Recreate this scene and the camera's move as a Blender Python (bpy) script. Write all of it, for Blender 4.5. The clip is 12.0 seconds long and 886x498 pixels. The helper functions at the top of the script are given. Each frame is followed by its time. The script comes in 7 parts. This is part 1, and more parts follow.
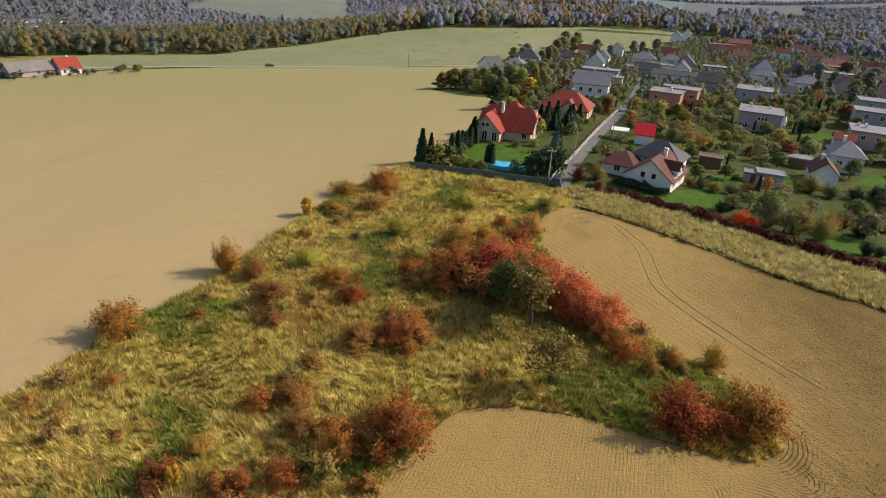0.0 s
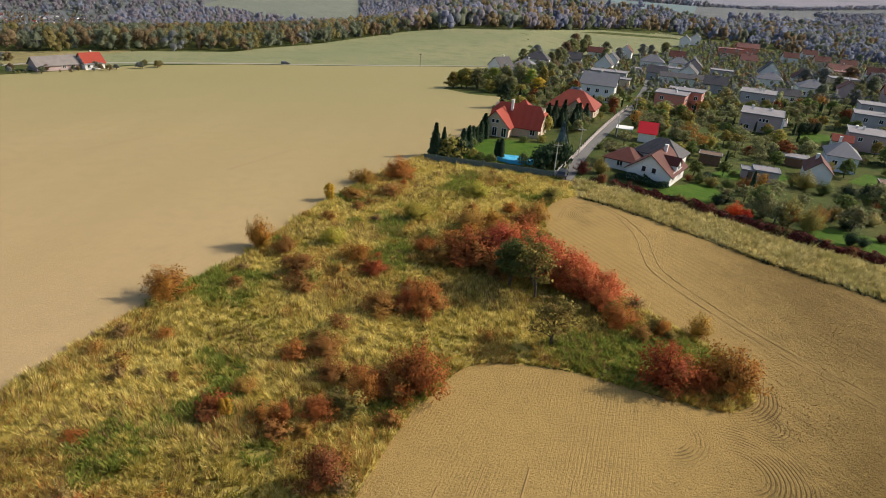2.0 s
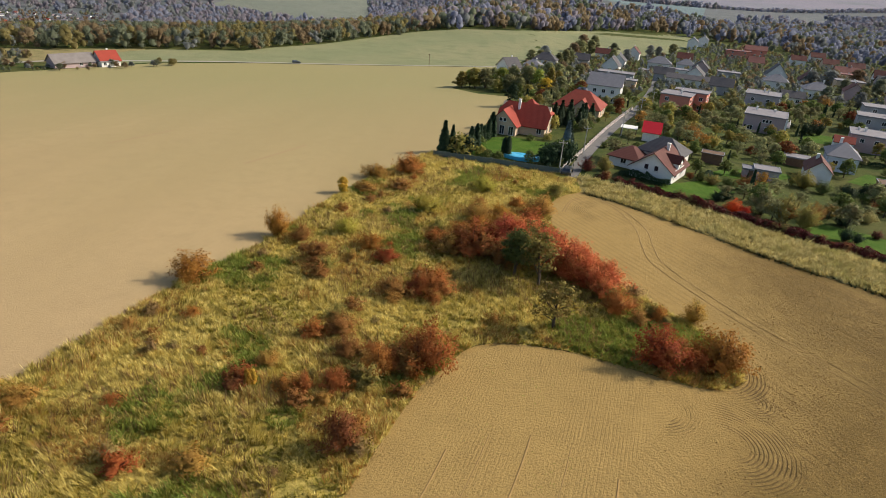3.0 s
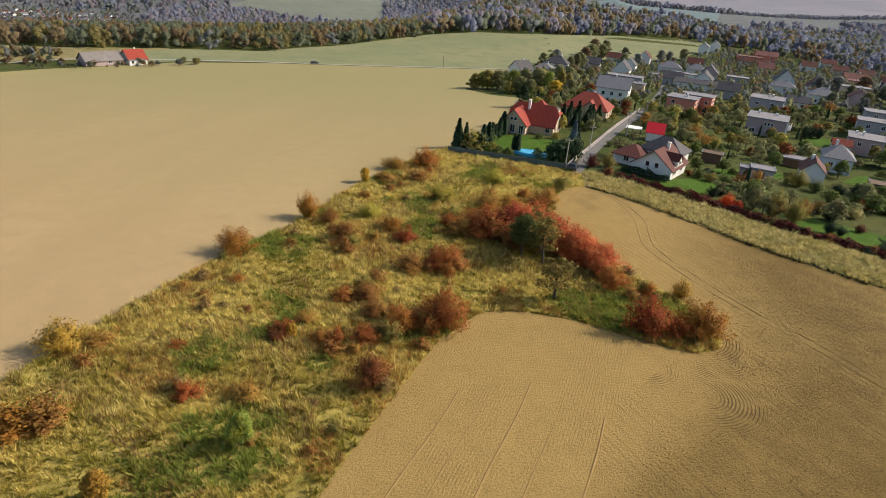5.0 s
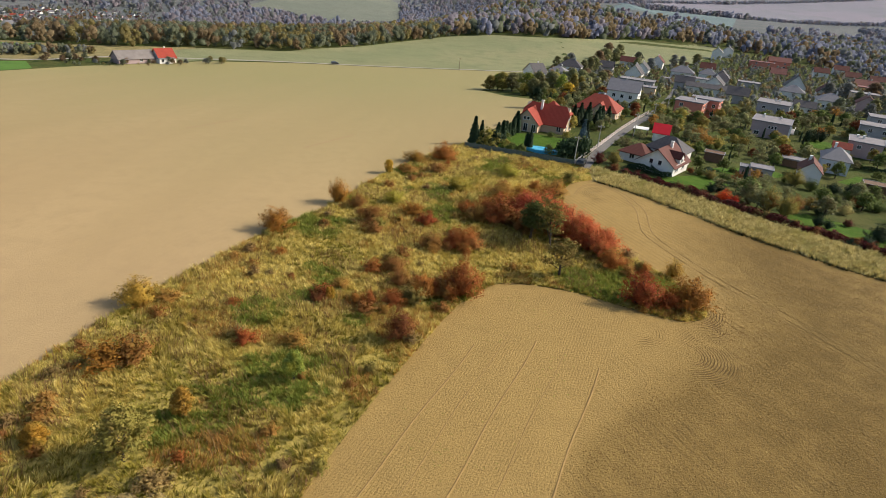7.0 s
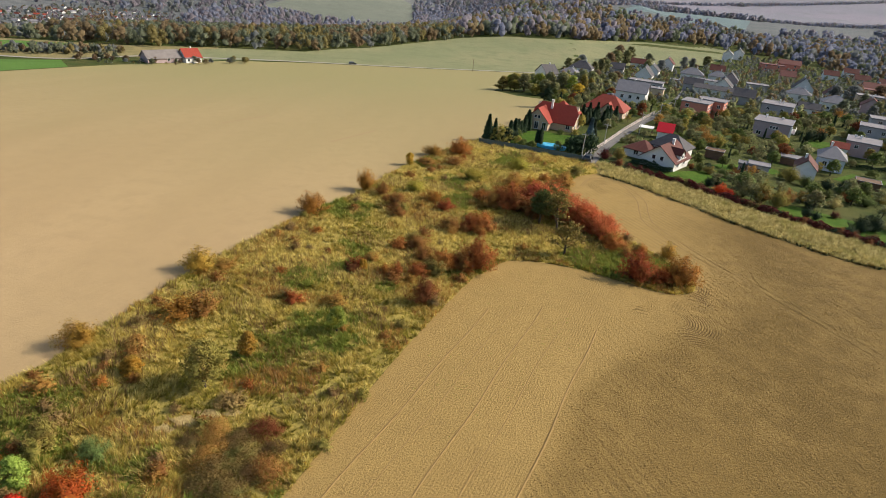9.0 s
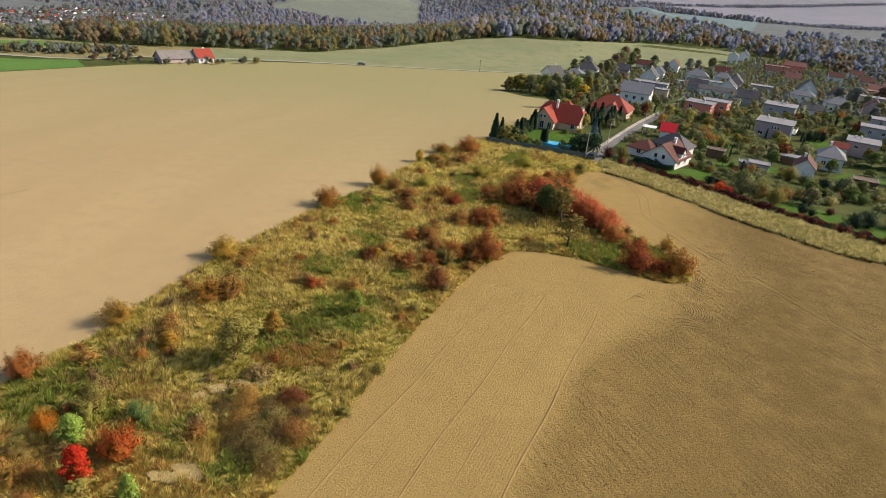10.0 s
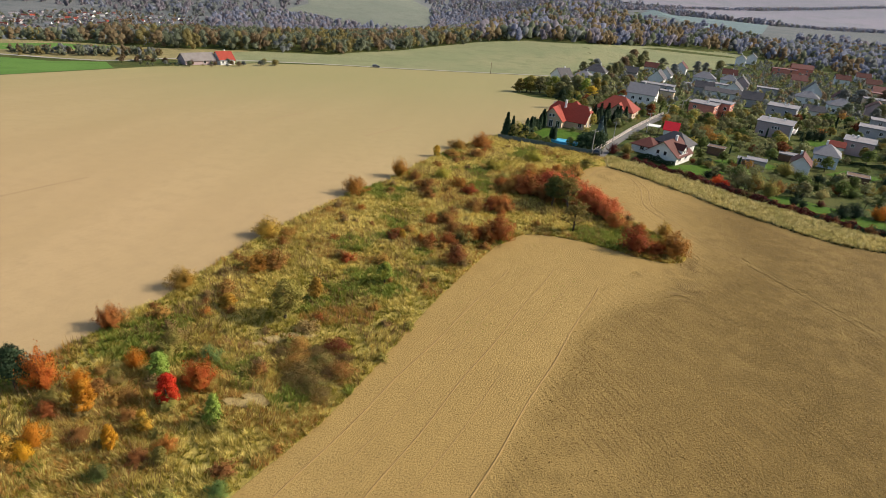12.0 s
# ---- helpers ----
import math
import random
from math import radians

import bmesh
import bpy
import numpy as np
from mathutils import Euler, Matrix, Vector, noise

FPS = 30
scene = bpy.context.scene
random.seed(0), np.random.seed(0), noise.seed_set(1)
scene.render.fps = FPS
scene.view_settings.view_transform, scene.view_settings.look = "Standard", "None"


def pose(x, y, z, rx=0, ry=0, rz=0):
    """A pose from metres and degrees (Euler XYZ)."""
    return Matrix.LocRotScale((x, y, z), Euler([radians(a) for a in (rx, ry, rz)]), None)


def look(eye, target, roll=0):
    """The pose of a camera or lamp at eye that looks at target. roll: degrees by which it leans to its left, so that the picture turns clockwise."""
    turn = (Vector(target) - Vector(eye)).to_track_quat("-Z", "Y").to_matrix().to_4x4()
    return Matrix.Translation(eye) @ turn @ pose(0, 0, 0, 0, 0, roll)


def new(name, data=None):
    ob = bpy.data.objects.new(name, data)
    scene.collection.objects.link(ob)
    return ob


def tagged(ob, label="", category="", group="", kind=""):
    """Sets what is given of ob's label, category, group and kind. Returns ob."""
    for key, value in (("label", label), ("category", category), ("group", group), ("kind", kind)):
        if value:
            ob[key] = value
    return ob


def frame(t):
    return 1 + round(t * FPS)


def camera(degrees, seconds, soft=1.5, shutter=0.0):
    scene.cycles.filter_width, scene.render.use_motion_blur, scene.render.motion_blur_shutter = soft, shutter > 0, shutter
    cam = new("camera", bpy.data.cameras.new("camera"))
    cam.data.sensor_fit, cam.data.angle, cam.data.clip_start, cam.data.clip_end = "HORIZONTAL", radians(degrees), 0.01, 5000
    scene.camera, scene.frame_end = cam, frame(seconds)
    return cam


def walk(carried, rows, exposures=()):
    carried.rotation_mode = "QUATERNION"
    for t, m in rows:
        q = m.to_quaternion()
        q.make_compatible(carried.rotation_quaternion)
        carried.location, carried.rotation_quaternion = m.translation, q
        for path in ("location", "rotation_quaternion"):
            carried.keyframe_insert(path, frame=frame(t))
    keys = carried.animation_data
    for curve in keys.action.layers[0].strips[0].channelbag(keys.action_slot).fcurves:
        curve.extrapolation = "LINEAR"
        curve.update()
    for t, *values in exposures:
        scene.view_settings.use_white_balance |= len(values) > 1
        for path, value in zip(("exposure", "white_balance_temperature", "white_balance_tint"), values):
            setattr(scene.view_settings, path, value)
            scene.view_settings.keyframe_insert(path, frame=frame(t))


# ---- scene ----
cam = camera(73.7, 12.0, soft=0.5)
# seconds, eye x y z, yaw, pitch, roll
PATH = [
    (0, 0.000, 0.000, 32.000, -0.000, -24.919, 3.626),
    (1.5, -0.453, -5.086, 32.243, 0.456, -24.872, 4.088),
    (3, -0.723, -10.864, 32.692, 1.378, -24.890, 4.580),
    (5, -0.798, -19.360, 33.561, 2.439, -24.756, 5.061),
    (6, -0.950, -23.976, 34.036, 3.020, -24.701, 5.362),
    (7, -0.984, -28.746, 34.591, 3.662, -24.686, 5.579),
    (9, -1.169, -38.853, 35.925, 4.744, -24.738, 5.757),
    (10.5, -1.241, -46.224, 36.688, 5.581, -24.680, 5.828),
    (12, -1.390, -53.886, 37.414, 6.243, -24.565, 5.760),
]
walk(cam, [(t, pose(x, y, z, 90 + pitch, 0, yaw) @ pose(0, 0, 0, 0, 0, roll)) for t, x, y, z, yaw, pitch, roll in PATH],
     exposures=((0, 0.64), (4, 0.68), (12, 0.75)))

# ---- light ----
SUN_AZ, SUN_EL = radians(16), radians(34)
to_sun = Vector((math.cos(SUN_AZ) * math.cos(SUN_EL), math.sin(SUN_AZ) * math.cos(SUN_EL), math.sin(SUN_EL)))
world = bpy.data.worlds.new("sky")
scene.world = world
world.use_nodes = True
wn = world.node_tree
sky = wn.nodes.new("ShaderNodeTexSky")
sky.sky_type, sky.sun_disc = "NISHITA", False
sky.sun_elevation, sky.sun_rotation = SUN_EL, radians(90) - SUN_AZ
sky.air_density, sky.dust_density, sky.ozone_density = 1.0, 2.5, 1.0
wn.links.new(sky.outputs[0], wn.nodes["Background"].inputs[0])
wn.nodes["Background"].inputs[1].default_value = 0.107
sun = new("sun", bpy.data.lights.new("sun", "SUN"))
sun.data.energy, sun.data.angle, sun.data.color = 3.25, radians(0.6), (1.0, 0.91, 0.77)
sun.matrix_world = look(to_sun * 300, (0, 0, 0))


# ---- lie of the land ----
def ease(v, a, b):
    t = min(1.0, max(0.0, (v - a) / (b - a)))
    return t * t * (3 - 2 * t)


def terrain(x, y):
    z = -14 * ease(-0.55 * x + 0.83 * y, 70, 310)
    z -= 2.5 * ease(x, 35, 80) * ease(y, 65, 110)
    z += 9 * ease(y, 380, 560) * ease(x, -150, 60)
    z -= 55 * ease(-0.78 * x + 0.62 * y, 330, 760) * ease(-x, -350, 60)
    z += 34 * ease(y, 560, 900) * ease(x, -230, 20) * ease(-x, -330, -120)
    r = math.hypot(x, y)
    z += 150 * ease(r, 2300, 4200) + 60 * ease(r, 1250, 2000) * ease(-x, 100, 700)
    return z


# ---- materials ----
def shader(name):
    m = bpy.data.materials.new(name)
    m.use_nodes = True
    return m, m.node_tree, m.node_tree.nodes["Principled BSDF"]


def position(nt):
    return nt.nodes.new("ShaderNodeNewGeometry").outputs["Position"]


def noise_tex(nt, vec, scale, detail=3.0, rough=0.55, stretch=None, turn=0.0):
    if stretch or turn:
        mp = nt.nodes.new("ShaderNodeMapping")
        mp.inputs["Rotation"].default_value = (0, 0, radians(turn))
        mp.inputs["Scale"].default_value = stretch or (1, 1, 1)
        nt.links.new(vec, mp.inputs["Vector"])
        vec = mp.outputs[0]
    n = nt.nodes.new("ShaderNodeTexNoise")
    n.inputs["Scale"].default_value, n.inputs["Detail"].default_value, n.inputs["Roughness"].default_value = scale, detail, rough
    nt.links.new(vec, n.inputs["Vector"])
    return n.outputs[0]


def ramp(nt, fac, a, b):
    r = nt.nodes.new("ShaderNodeMapRange")
    r.inputs["From Min"].default_value, r.inputs["From Max"].default_value = a, b
    nt.links.new(fac, r.inputs["Value"])
    return r.outputs[0]


def math_node(nt, op, a, b=None):
    n = nt.nodes.new("ShaderNodeMath")
    n.operation = op
    for i, v in enumerate((a, b)):
        if v is None:
            continue
        if isinstance(v, (int, float)):
            n.inputs[i].default_value = v
        else:
            nt.links.new(v, n.inputs[i])
    return n.outputs[0]


def mix(nt, fac, a, b, kind="MIX"):
    n = nt.nodes.new("ShaderNodeMix")
    n.data_type, n.blend_type = "RGBA", kind
    for i, v in ((0, fac), (6, a), (7, b)):
        if isinstance(v, (int, float)):
            n.inputs[i].default_value = v
        elif isinstance(v, tuple):
            n.inputs[i].default_value = (*v, 1)
        else:
            nt.links.new(v, n.inputs[i])
    return n.outputs[2]


def bump(nt, bsdf, height, strength, distance):
    b = nt.nodes.new("ShaderNodeBump")
    b.inputs["Strength"].default_value, b.inputs["Distance"].default_value = strength, distance
    nt.links.new(height, b.inputs["Height"])
    nt.links.new(b.outputs[0], bsdf.inputs["Normal"])


def island(nt):
    return nt.nodes.new("ShaderNodeNewGeometry").outputs["Random Per Island"]


def own_random(nt):
    return nt.nodes.new("ShaderNodeObjectInfo").outputs["Random"]


def leaf_mat(name, dark, light, other=None, glow=0.25):
    """Leaves: two tints by leaf, a drift by clump, and light that comes through."""
    m, nt, b = shader(name)
    c = mix(nt, island(nt), dark, light)
    if other:
        c = mix(nt, ramp(nt, noise_tex(nt, position(nt), 0.9, 2), 0.5, 0.68), c, other)
    hsv = nt.nodes.new("ShaderNodeHueSaturation")
    nt.links.new(ramp2(nt, own_random(nt), 0.8, 1.2), hsv.inputs["Value"])
    nt.links.new(ramp2(nt, own_random(nt), 0.488, 0.512), hsv.inputs["Hue"])
    nt.links.new(c, hsv.inputs["Color"])
    nt.links.new(hsv.outputs[0], b.inputs["Base Color"])
    b.inputs["Roughness"].default_value, b.inputs["Specular IOR Level"].default_value = 0.7, 0.12
    tr = nt.nodes.new("ShaderNodeBsdfTranslucent")
    nt.links.new(hsv.outputs[0], tr.inputs[0])
    mx = nt.nodes.new("ShaderNodeMixShader")
    mx.inputs[0].default_value = glow
    nt.links.new(b.outputs[0], mx.inputs[1])
    nt.links.new(tr.outputs[0], mx.inputs[2])
    nt.links.new(mx.outputs[0], nt.nodes["Material Output"].inputs[0])
    return m


def grass_mat(name, dark, light, other, glow=0.4):
    """Grass blades: tint by blade, and whole tussocks paler or darker than their neighbours."""
    m, nt, b = shader(name)
    p = position(nt)
    c = mix(nt, island(nt), dark, light)
    c = mix(nt, ramp(nt, noise_tex(nt, p, 0.28, 3), 0.5, 0.66), c, other)
    c = mix(nt, ramp(nt, noise_tex(nt, p, 1.5, 2, 0.6, stretch=(1, 1, 0.3)), 0.62, 0.36), c, tuple(v * 0.66 for v in dark))
    nt.links.new(c, b.inputs["Base Color"])
    b.inputs["Roughness"].default_value, b.inputs["Specular IOR Level"].default_value = 0.65, 0.15
    tr = nt.nodes.new("ShaderNodeBsdfTranslucent")
    nt.links.new(c, tr.inputs[0])
    mx = nt.nodes.new("ShaderNodeMixShader")
    mx.inputs[0].default_value = glow
    nt.links.new(b.outputs[0], mx.inputs[1])
    nt.links.new(tr.outputs[0], mx.inputs[2])
    nt.links.new(mx.outputs[0], nt.nodes["Material Output"].inputs[0])
    return m


def ramp2(nt, fac, lo, hi):
    r = nt.nodes.new("ShaderNodeMapRange")
    r.inputs["To Min"].default_value, r.inputs["To Max"].default_value = lo, hi
    nt.links.new(fac, r.inputs["Value"])
    return r.outputs[0]


def plain_mat(name, a, b2, scale=2.0, rough=0.75, relief=0.0, metal=0.0, fine=12.0):
    """Two tints drifting into one another at a coarse and a fine scale."""
    m, nt, b = shader(name)
    p = position(nt)
    coarse, small = noise_tex(nt, p, scale), noise_tex(nt, p, fine, 4)
    c = mix(nt, ramp(nt, coarse, 0.35, 0.65), a, b2)
    c = mix(nt, ramp(nt, small, 0.3, 0.9), c, tuple(v * 0.72 for v in a))
    nt.links.new(c, b.inputs["Base Color"])
    b.inputs["Roughness"].default_value, b.inputs["Metallic"].default_value = rough, metal
    b.inputs["Specular IOR Level"].default_value = 0.5 if rough < 0.6 else 0.2
    if relief:
        bump(nt, b, small, 0.6, relief)
    return m


def tile_mat(name, a, b2):
    """Roof tiles: courses along the slope, weather streaks."""
    m, nt, b = shader(name)
    p = position(nt)
    c = mix(nt, ramp(nt, noise_tex(nt, p, 0.9, 4), 0.35, 0.65), a, b2)
    c = mix(nt, ramp(nt, noise_tex(nt, p, 9.0, 2), 0.45, 0.75), c, tuple(v * 0.6 for v in a))
    w = nt.nodes.new("ShaderNodeTexWave")
    w.bands_direction = "Z"
    w.inputs["Scale"].default_value, w.inputs["Distortion"].default_value = 1.6, 0.3
    nt.links.new(p, w.inputs["Vector"])
    c = mix(nt, ramp(nt, w.outputs[1], 0.75, 1.0), c, tuple(v * 0.78 for v in a))
    nt.links.new(c, b.inputs["Base Color"])
    b.inputs["Roughness"].default_value, b.inputs["Specular IOR Level"].default_value = 0.75, 0.2
    bump(nt, b, w.outputs[1], 0.35, 0.025)
    return m


def soil_mat(name, a, b2, clod, turn, rows, curls=(), green=None, mark=0.5, rings=0.5, rough=None, relief=0.1):
    """Tilled soil: drifting tints, drill rows along one bearing, turning marks round given centres (x, y, inner, outer)."""
    m, nt, b = shader(name)
    p = position(nt)
    big = noise_tex(nt, p, 0.05, 5, stretch=(1, 0.3 if rough else 0.13, 1), turn=turn)
    mid = noise_tex(nt, p, 0.35, 5, 0.65)
    fine = noise_tex(nt, p, 5.0, 4, 0.7)
    c = mix(nt, ramp(nt, big, 0.35, 0.66), a, b2)
    c = mix(nt, ramp(nt, mid, 0.45, 0.8), c, tuple(v * 0.82 for v in a))
    if green:
        sep = nt.nodes.new("ShaderNodeSeparateXYZ")
        nt.links.new(p, sep.inputs[0])
        sprout = math_node(nt, "ADD", ramp(nt, sep.outputs["Y"], 10, 230), math_node(nt, "MULTIPLY", noise_tex(nt, p, 0.02, 3, stretch=(1, 0.35, 1), turn=turn), 0.5))
        c = mix(nt, math_node(nt, "MULTIPLY", ramp(nt, sprout, 0.3, 1.2), 0.85), c, green)
    if rough:
        sep = nt.nodes.new("ShaderNodeSeparateXYZ")
        nt.links.new(p, sep.inputs[0])
        # to the right of the last drilled row the soil is rough and brown; round the turning place it fades over
        past = math_node(nt, "SUBTRACT", sep.outputs["X"], math_node(nt, "MULTIPLY", sep.outputs["Y"], 0.337))
        round_end = math_node(nt, "MULTIPLY", ramp(nt, sep.outputs["Y"], 10, 30), ramp(nt, sep.outputs["Y"], 58, 42))
        past = math_node(nt, "SUBTRACT", past, math_node(nt, "MULTIPLY", round_end, 6.5))
        past = math_node(nt, "DIVIDE", math_node(nt, "SUBTRACT", past, 5.2), math_node(nt, "ADD", math_node(nt, "MULTIPLY", ramp(nt, sep.outputs["Y"], 14, 38), 15.0), 2.4))
        past = math_node(nt, "MULTIPLY", math_node(nt, "MINIMUM", math_node(nt, "MAXIMUM", past, 0.0), 1.0), ramp(nt, math_node(nt, "ADD", mid, big), 0.1, 1.1))
        past = math_node(nt, "MULTIPLY", past, math_node(nt, "ADD", math_node(nt, "MULTIPLY", ramp(nt, sep.outputs["X"], 8, 34), 0.5), 0.5))
        c = mix(nt, past, c, mix(nt, ramp(nt, mid, 0.3, 0.7), *rough))
        crumbs = noise_tex(nt, p, 5.0, 4, 0.75, stretch=(1, 0.4, 1), turn=turn)
        crumbs = math_node(nt, "MULTIPLY", ramp(nt, crumbs, 0.54, 0.68), math_node(nt, "ADD", math_node(nt, "MULTIPLY", past, 0.6), 0.1))
        c = mix(nt, crumbs, c, clod)
    grit = noise_tex(nt, p, 11.0, 3, 0.6)
    deep = math_node(nt, "ADD", math_node(nt, "MULTIPLY", past, 0.45), 0.3) if rough else 0.8
    c = mix(nt, math_node(nt, "MULTIPLY", ramp(nt, fine, 0.52, 0.74), deep), c, clod)
    c = mix(nt, math_node(nt, "MULTIPLY", ramp(nt, grit, 0.58, 0.7), 0.5), c, tuple(v * 1.25 for v in a))
    mp = nt.nodes.new("ShaderNodeMapping")
    mp.inputs["Rotation"].default_value = (0, 0, radians(turn))
    nt.links.new(p, mp.inputs["Vector"])
    w = nt.nodes.new("ShaderNodeTexWave")
    w.inputs["Scale"].default_value, w.inputs["Distortion"].default_value = rows, 1.2
    w.inputs["Detail"].default_value, w.inputs["Detail Scale"].default_value = 3, 0.4
    nt.links.new(mp.outputs[0], w.inputs["Vector"])
    line = ramp(nt, w.outputs[1], 0.55, 1.0)
    broken = ramp(nt, noise_tex(nt, p, 0.12, 3), 0.38, 0.6)
    height = math_node(nt, "MULTIPLY", math_node(nt, "MULTIPLY", line, broken), mark)
    for x, y, r0, r1, way in curls:
        d = nt.nodes.new("ShaderNodeVectorMath")
        d.operation = "DISTANCE"
        d.inputs[1].default_value = (x, y, 0)
        nt.links.new(p, d.inputs[0])
        dist = math_node(nt, "ADD", d.outputs["Value"], math_node(nt, "MULTIPLY", mid, 0.25))
        ring = math_node(nt, "SINE", math_node(nt, "MULTIPLY", dist, 2 * math.pi / 0.33))
        inside = math_node(nt, "MULTIPLY", ramp(nt, dist, r0, r0 + 0.8), ramp(nt, dist, r1, r1 - 1.5))
        off = nt.nodes.new("ShaderNodeVectorMath")
        off.operation = "SUBTRACT"
        off.inputs[1].default_value = (x, y, 0)
        nt.links.new(p, off.inputs[0])
        dot = nt.nodes.new("ShaderNodeVectorMath")
        dot.operation = "DOT_PRODUCT"
        dot.inputs[1].default_value = (math.cos(radians(way)), math.sin(radians(way)), 0)
        nt.links.new(off.outputs[0], dot.inputs[0])
        inside = math_node(nt, "MULTIPLY", inside, ramp(nt, math_node(nt, "DIVIDE", dot.outputs["Value"], d.outputs["Value"]), -0.1, 0.45))
        inside = math_node(nt, "MULTIPLY", inside, ramp(nt, noise_tex(nt, p, 0.35, 2), 0.36, 0.5))
        height = math_node(nt, "ADD", height, math_node(nt, "MULTIPLY", math_node(nt, "MULTIPLY", ramp(nt, ring, 0.1, 1.0), inside), rings))
    c = mix(nt, math_node(nt, "MINIMUM", height, 0.9), c, clod)
    nt.links.new(c, b.inputs["Base Color"])
    b.inputs["Roughness"].default_value = 0.95
    b.inputs["Specular IOR Level"].default_value = 0.15
    bump(nt, b, math_node(nt, "ADD", math_node(nt, "MULTIPLY", height, -0.6), fine), 0.9, relief)
    return m


def turf_mat(name, a, b2, c2, scale=0.12):
    m, nt, b = shader(name)
    p = position(nt)
    c = mix(nt, ramp(nt, noise_tex(nt, p, scale, 4), 0.4, 0.6), a, b2)
    c = mix(nt, ramp(nt, noise_tex(nt, p, scale * 5, 4), 0.5, 0.7), c, c2)
    c = mix(nt, ramp(nt, noise_tex(nt, p, 4.0, 4, 0.7), 0.45, 0.8), c, tuple(v * 0.55 for v in a))
    nt.links.new(c, b.inputs["Base Color"])
    b.inputs["Roughness"].default_value = 0.9
    b.inputs["Specular IOR Level"].default_value = 0.05
    bump(nt, b, noise_tex(nt, p, 3.0, 5, 0.7), 0.8, 0.25)
    return m


SOIL_LEFT = soil_mat("pale_sown_soil", (0.405, 0.283, 0.142), (0.345, 0.242, 0.117), (0.30, 0.205, 0.10), 22, 0.3, green=(0.24, 0.224, 0.09), mark=0.12, relief=0.05)
TURNS = ((17.7, 31, 0.4, 4.2, -10), (22.3, 27.3, 1.6, 6.5, -5), (26.8, 33, 0.4, 3.0, -15), (24.5, 38, 3.2, 7.0, 10), (21.5, 79, 1.5, 5.5, 170))
PALE_EARTH, BROWN_EARTH = ((0.330, 0.219, 0.073), (0.295, 0.193, 0.063)), ((0.164, 0.104, 0.027), (0.135, 0.086, 0.022))
SOIL_RIGHT = soil_mat("cloddy_brown_soil", *PALE_EARTH, (0.085, 0.052, 0.018), 150, 0.33, curls=TURNS, mark=0.2, rings=0.7, rough=BROWN_EARTH, relief=0.18)
SOIL_DRILLED = soil_mat("drilled_pale_soil", *PALE_EARTH, (0.15, 0.092, 0.034), 17, 1.1, curls=TURNS[:2], mark=0.2, rings=0.2, relief=0.14)
TRACK = plain_mat("pressed_soil_ridge", (0.30, 0.19, 0.07), (0.25, 0.16, 0.058), 1.5, 0.95, 0.02)
# far foliage: haze is mixed into these colours, lighter and greyer than near leaves
HAZED_RUST = leaf_mat("hazed_rusty_leaves", (0.23, 0.165, 0.095), (0.28, 0.205, 0.12), None, 0.62)
HAZED_GREY = leaf_mat("hazed_grey_twigs", (0.21, 0.22, 0.205), (0.25, 0.26, 0.245), None, 0.62)
HAZED_GREEN_LEAF = leaf_mat("hazed_green_leaves", (0.17, 0.185, 0.115), (0.21, 0.225, 0.145), None, 0.62)
HAZED_GOLD = leaf_mat("hazed_ochre_leaves", (0.235, 0.19, 0.075), (0.285, 0.235, 0.10), None, 0.62)
SCRUB = turf_mat("rough_meadow_turf", (0.31, 0.24, 0.06), (0.44, 0.34, 0.09), (0.24, 0.205, 0.045))
LAWN = turf_mat("garden_lawn", (0.062, 0.125, 0.016), (0.085, 0.14, 0.02), (0.055, 0.10, 0.014), 0.3)
LAND = turf_mat("village_grass", (0.060, 0.082, 0.020), (0.098, 0.098, 0.030), (0.048, 0.055, 0.018), 0.08)
STRAW_GROUND = turf_mat("straw_turf", (0.42, 0.32, 0.11), (0.34, 0.26, 0.09), (0.25, 0.20, 0.07), 0.2)
FAR_FIELD = turf_mat("stubble_field", (0.215, 0.225, 0.115), (0.255, 0.245, 0.13), (0.185, 0.20, 0.10), 0.018)
FAR_GREEN = turf_mat("winter_crop", (0.10, 0.19, 0.04), (0.115, 0.205, 0.045), (0.09, 0.17, 0.035), 0.02)
BARE = turf_mat("bare_sandy_soil", (0.42, 0.31, 0.13), (0.35, 0.255, 0.10), (0.28, 0.20, 0.08), 0.6)
ASPHALT = plain_mat("worn_grey_asphalt", (0.14, 0.132, 0.125), (0.19, 0.18, 0.165), 0.5, 0.9, 0.01)
BARK = plain_mat("bark", (0.09, 0.07, 0.05), (0.06, 0.045, 0.035), 4, 0.9, 0.02)
RUST = leaf_mat("rust_leaves", (0.28, 0.098, 0.024), (0.52, 0.195, 0.05), (0.37, 0.17, 0.045), 0.42)
DEEP_RED = leaf_mat("deep_red_leaves", (0.26, 0.06, 0.02), (0.47, 0.135, 0.04), (0.34, 0.13, 0.03), 0.38)
RED = leaf_mat("red_leaves", (0.40, 0.085, 0.035), (0.66, 0.19, 0.08), (0.40, 0.16, 0.05), 0.38)
FLAME = leaf_mat("flame_red_leaves", (0.54, 0.05, 0.014), (0.80, 0.115, 0.03), (0.60, 0.10, 0.02), 0.4)
SCARLET = leaf_mat("scarlet_leaves", (0.50, 0.03, 0.012), (0.74, 0.075, 0.03), None, 0.38)
ORANGE = leaf_mat("orange_leaves", (0.29, 0.135, 0.022), (0.47, 0.24, 0.045), (0.33, 0.13, 0.025), 0.38)
BRIGHT_ORANGE = leaf_mat("bright_orange_leaves", (0.44, 0.15, 0.015), (0.70, 0.29, 0.03), (0.48, 0.22, 0.03), 0.4)
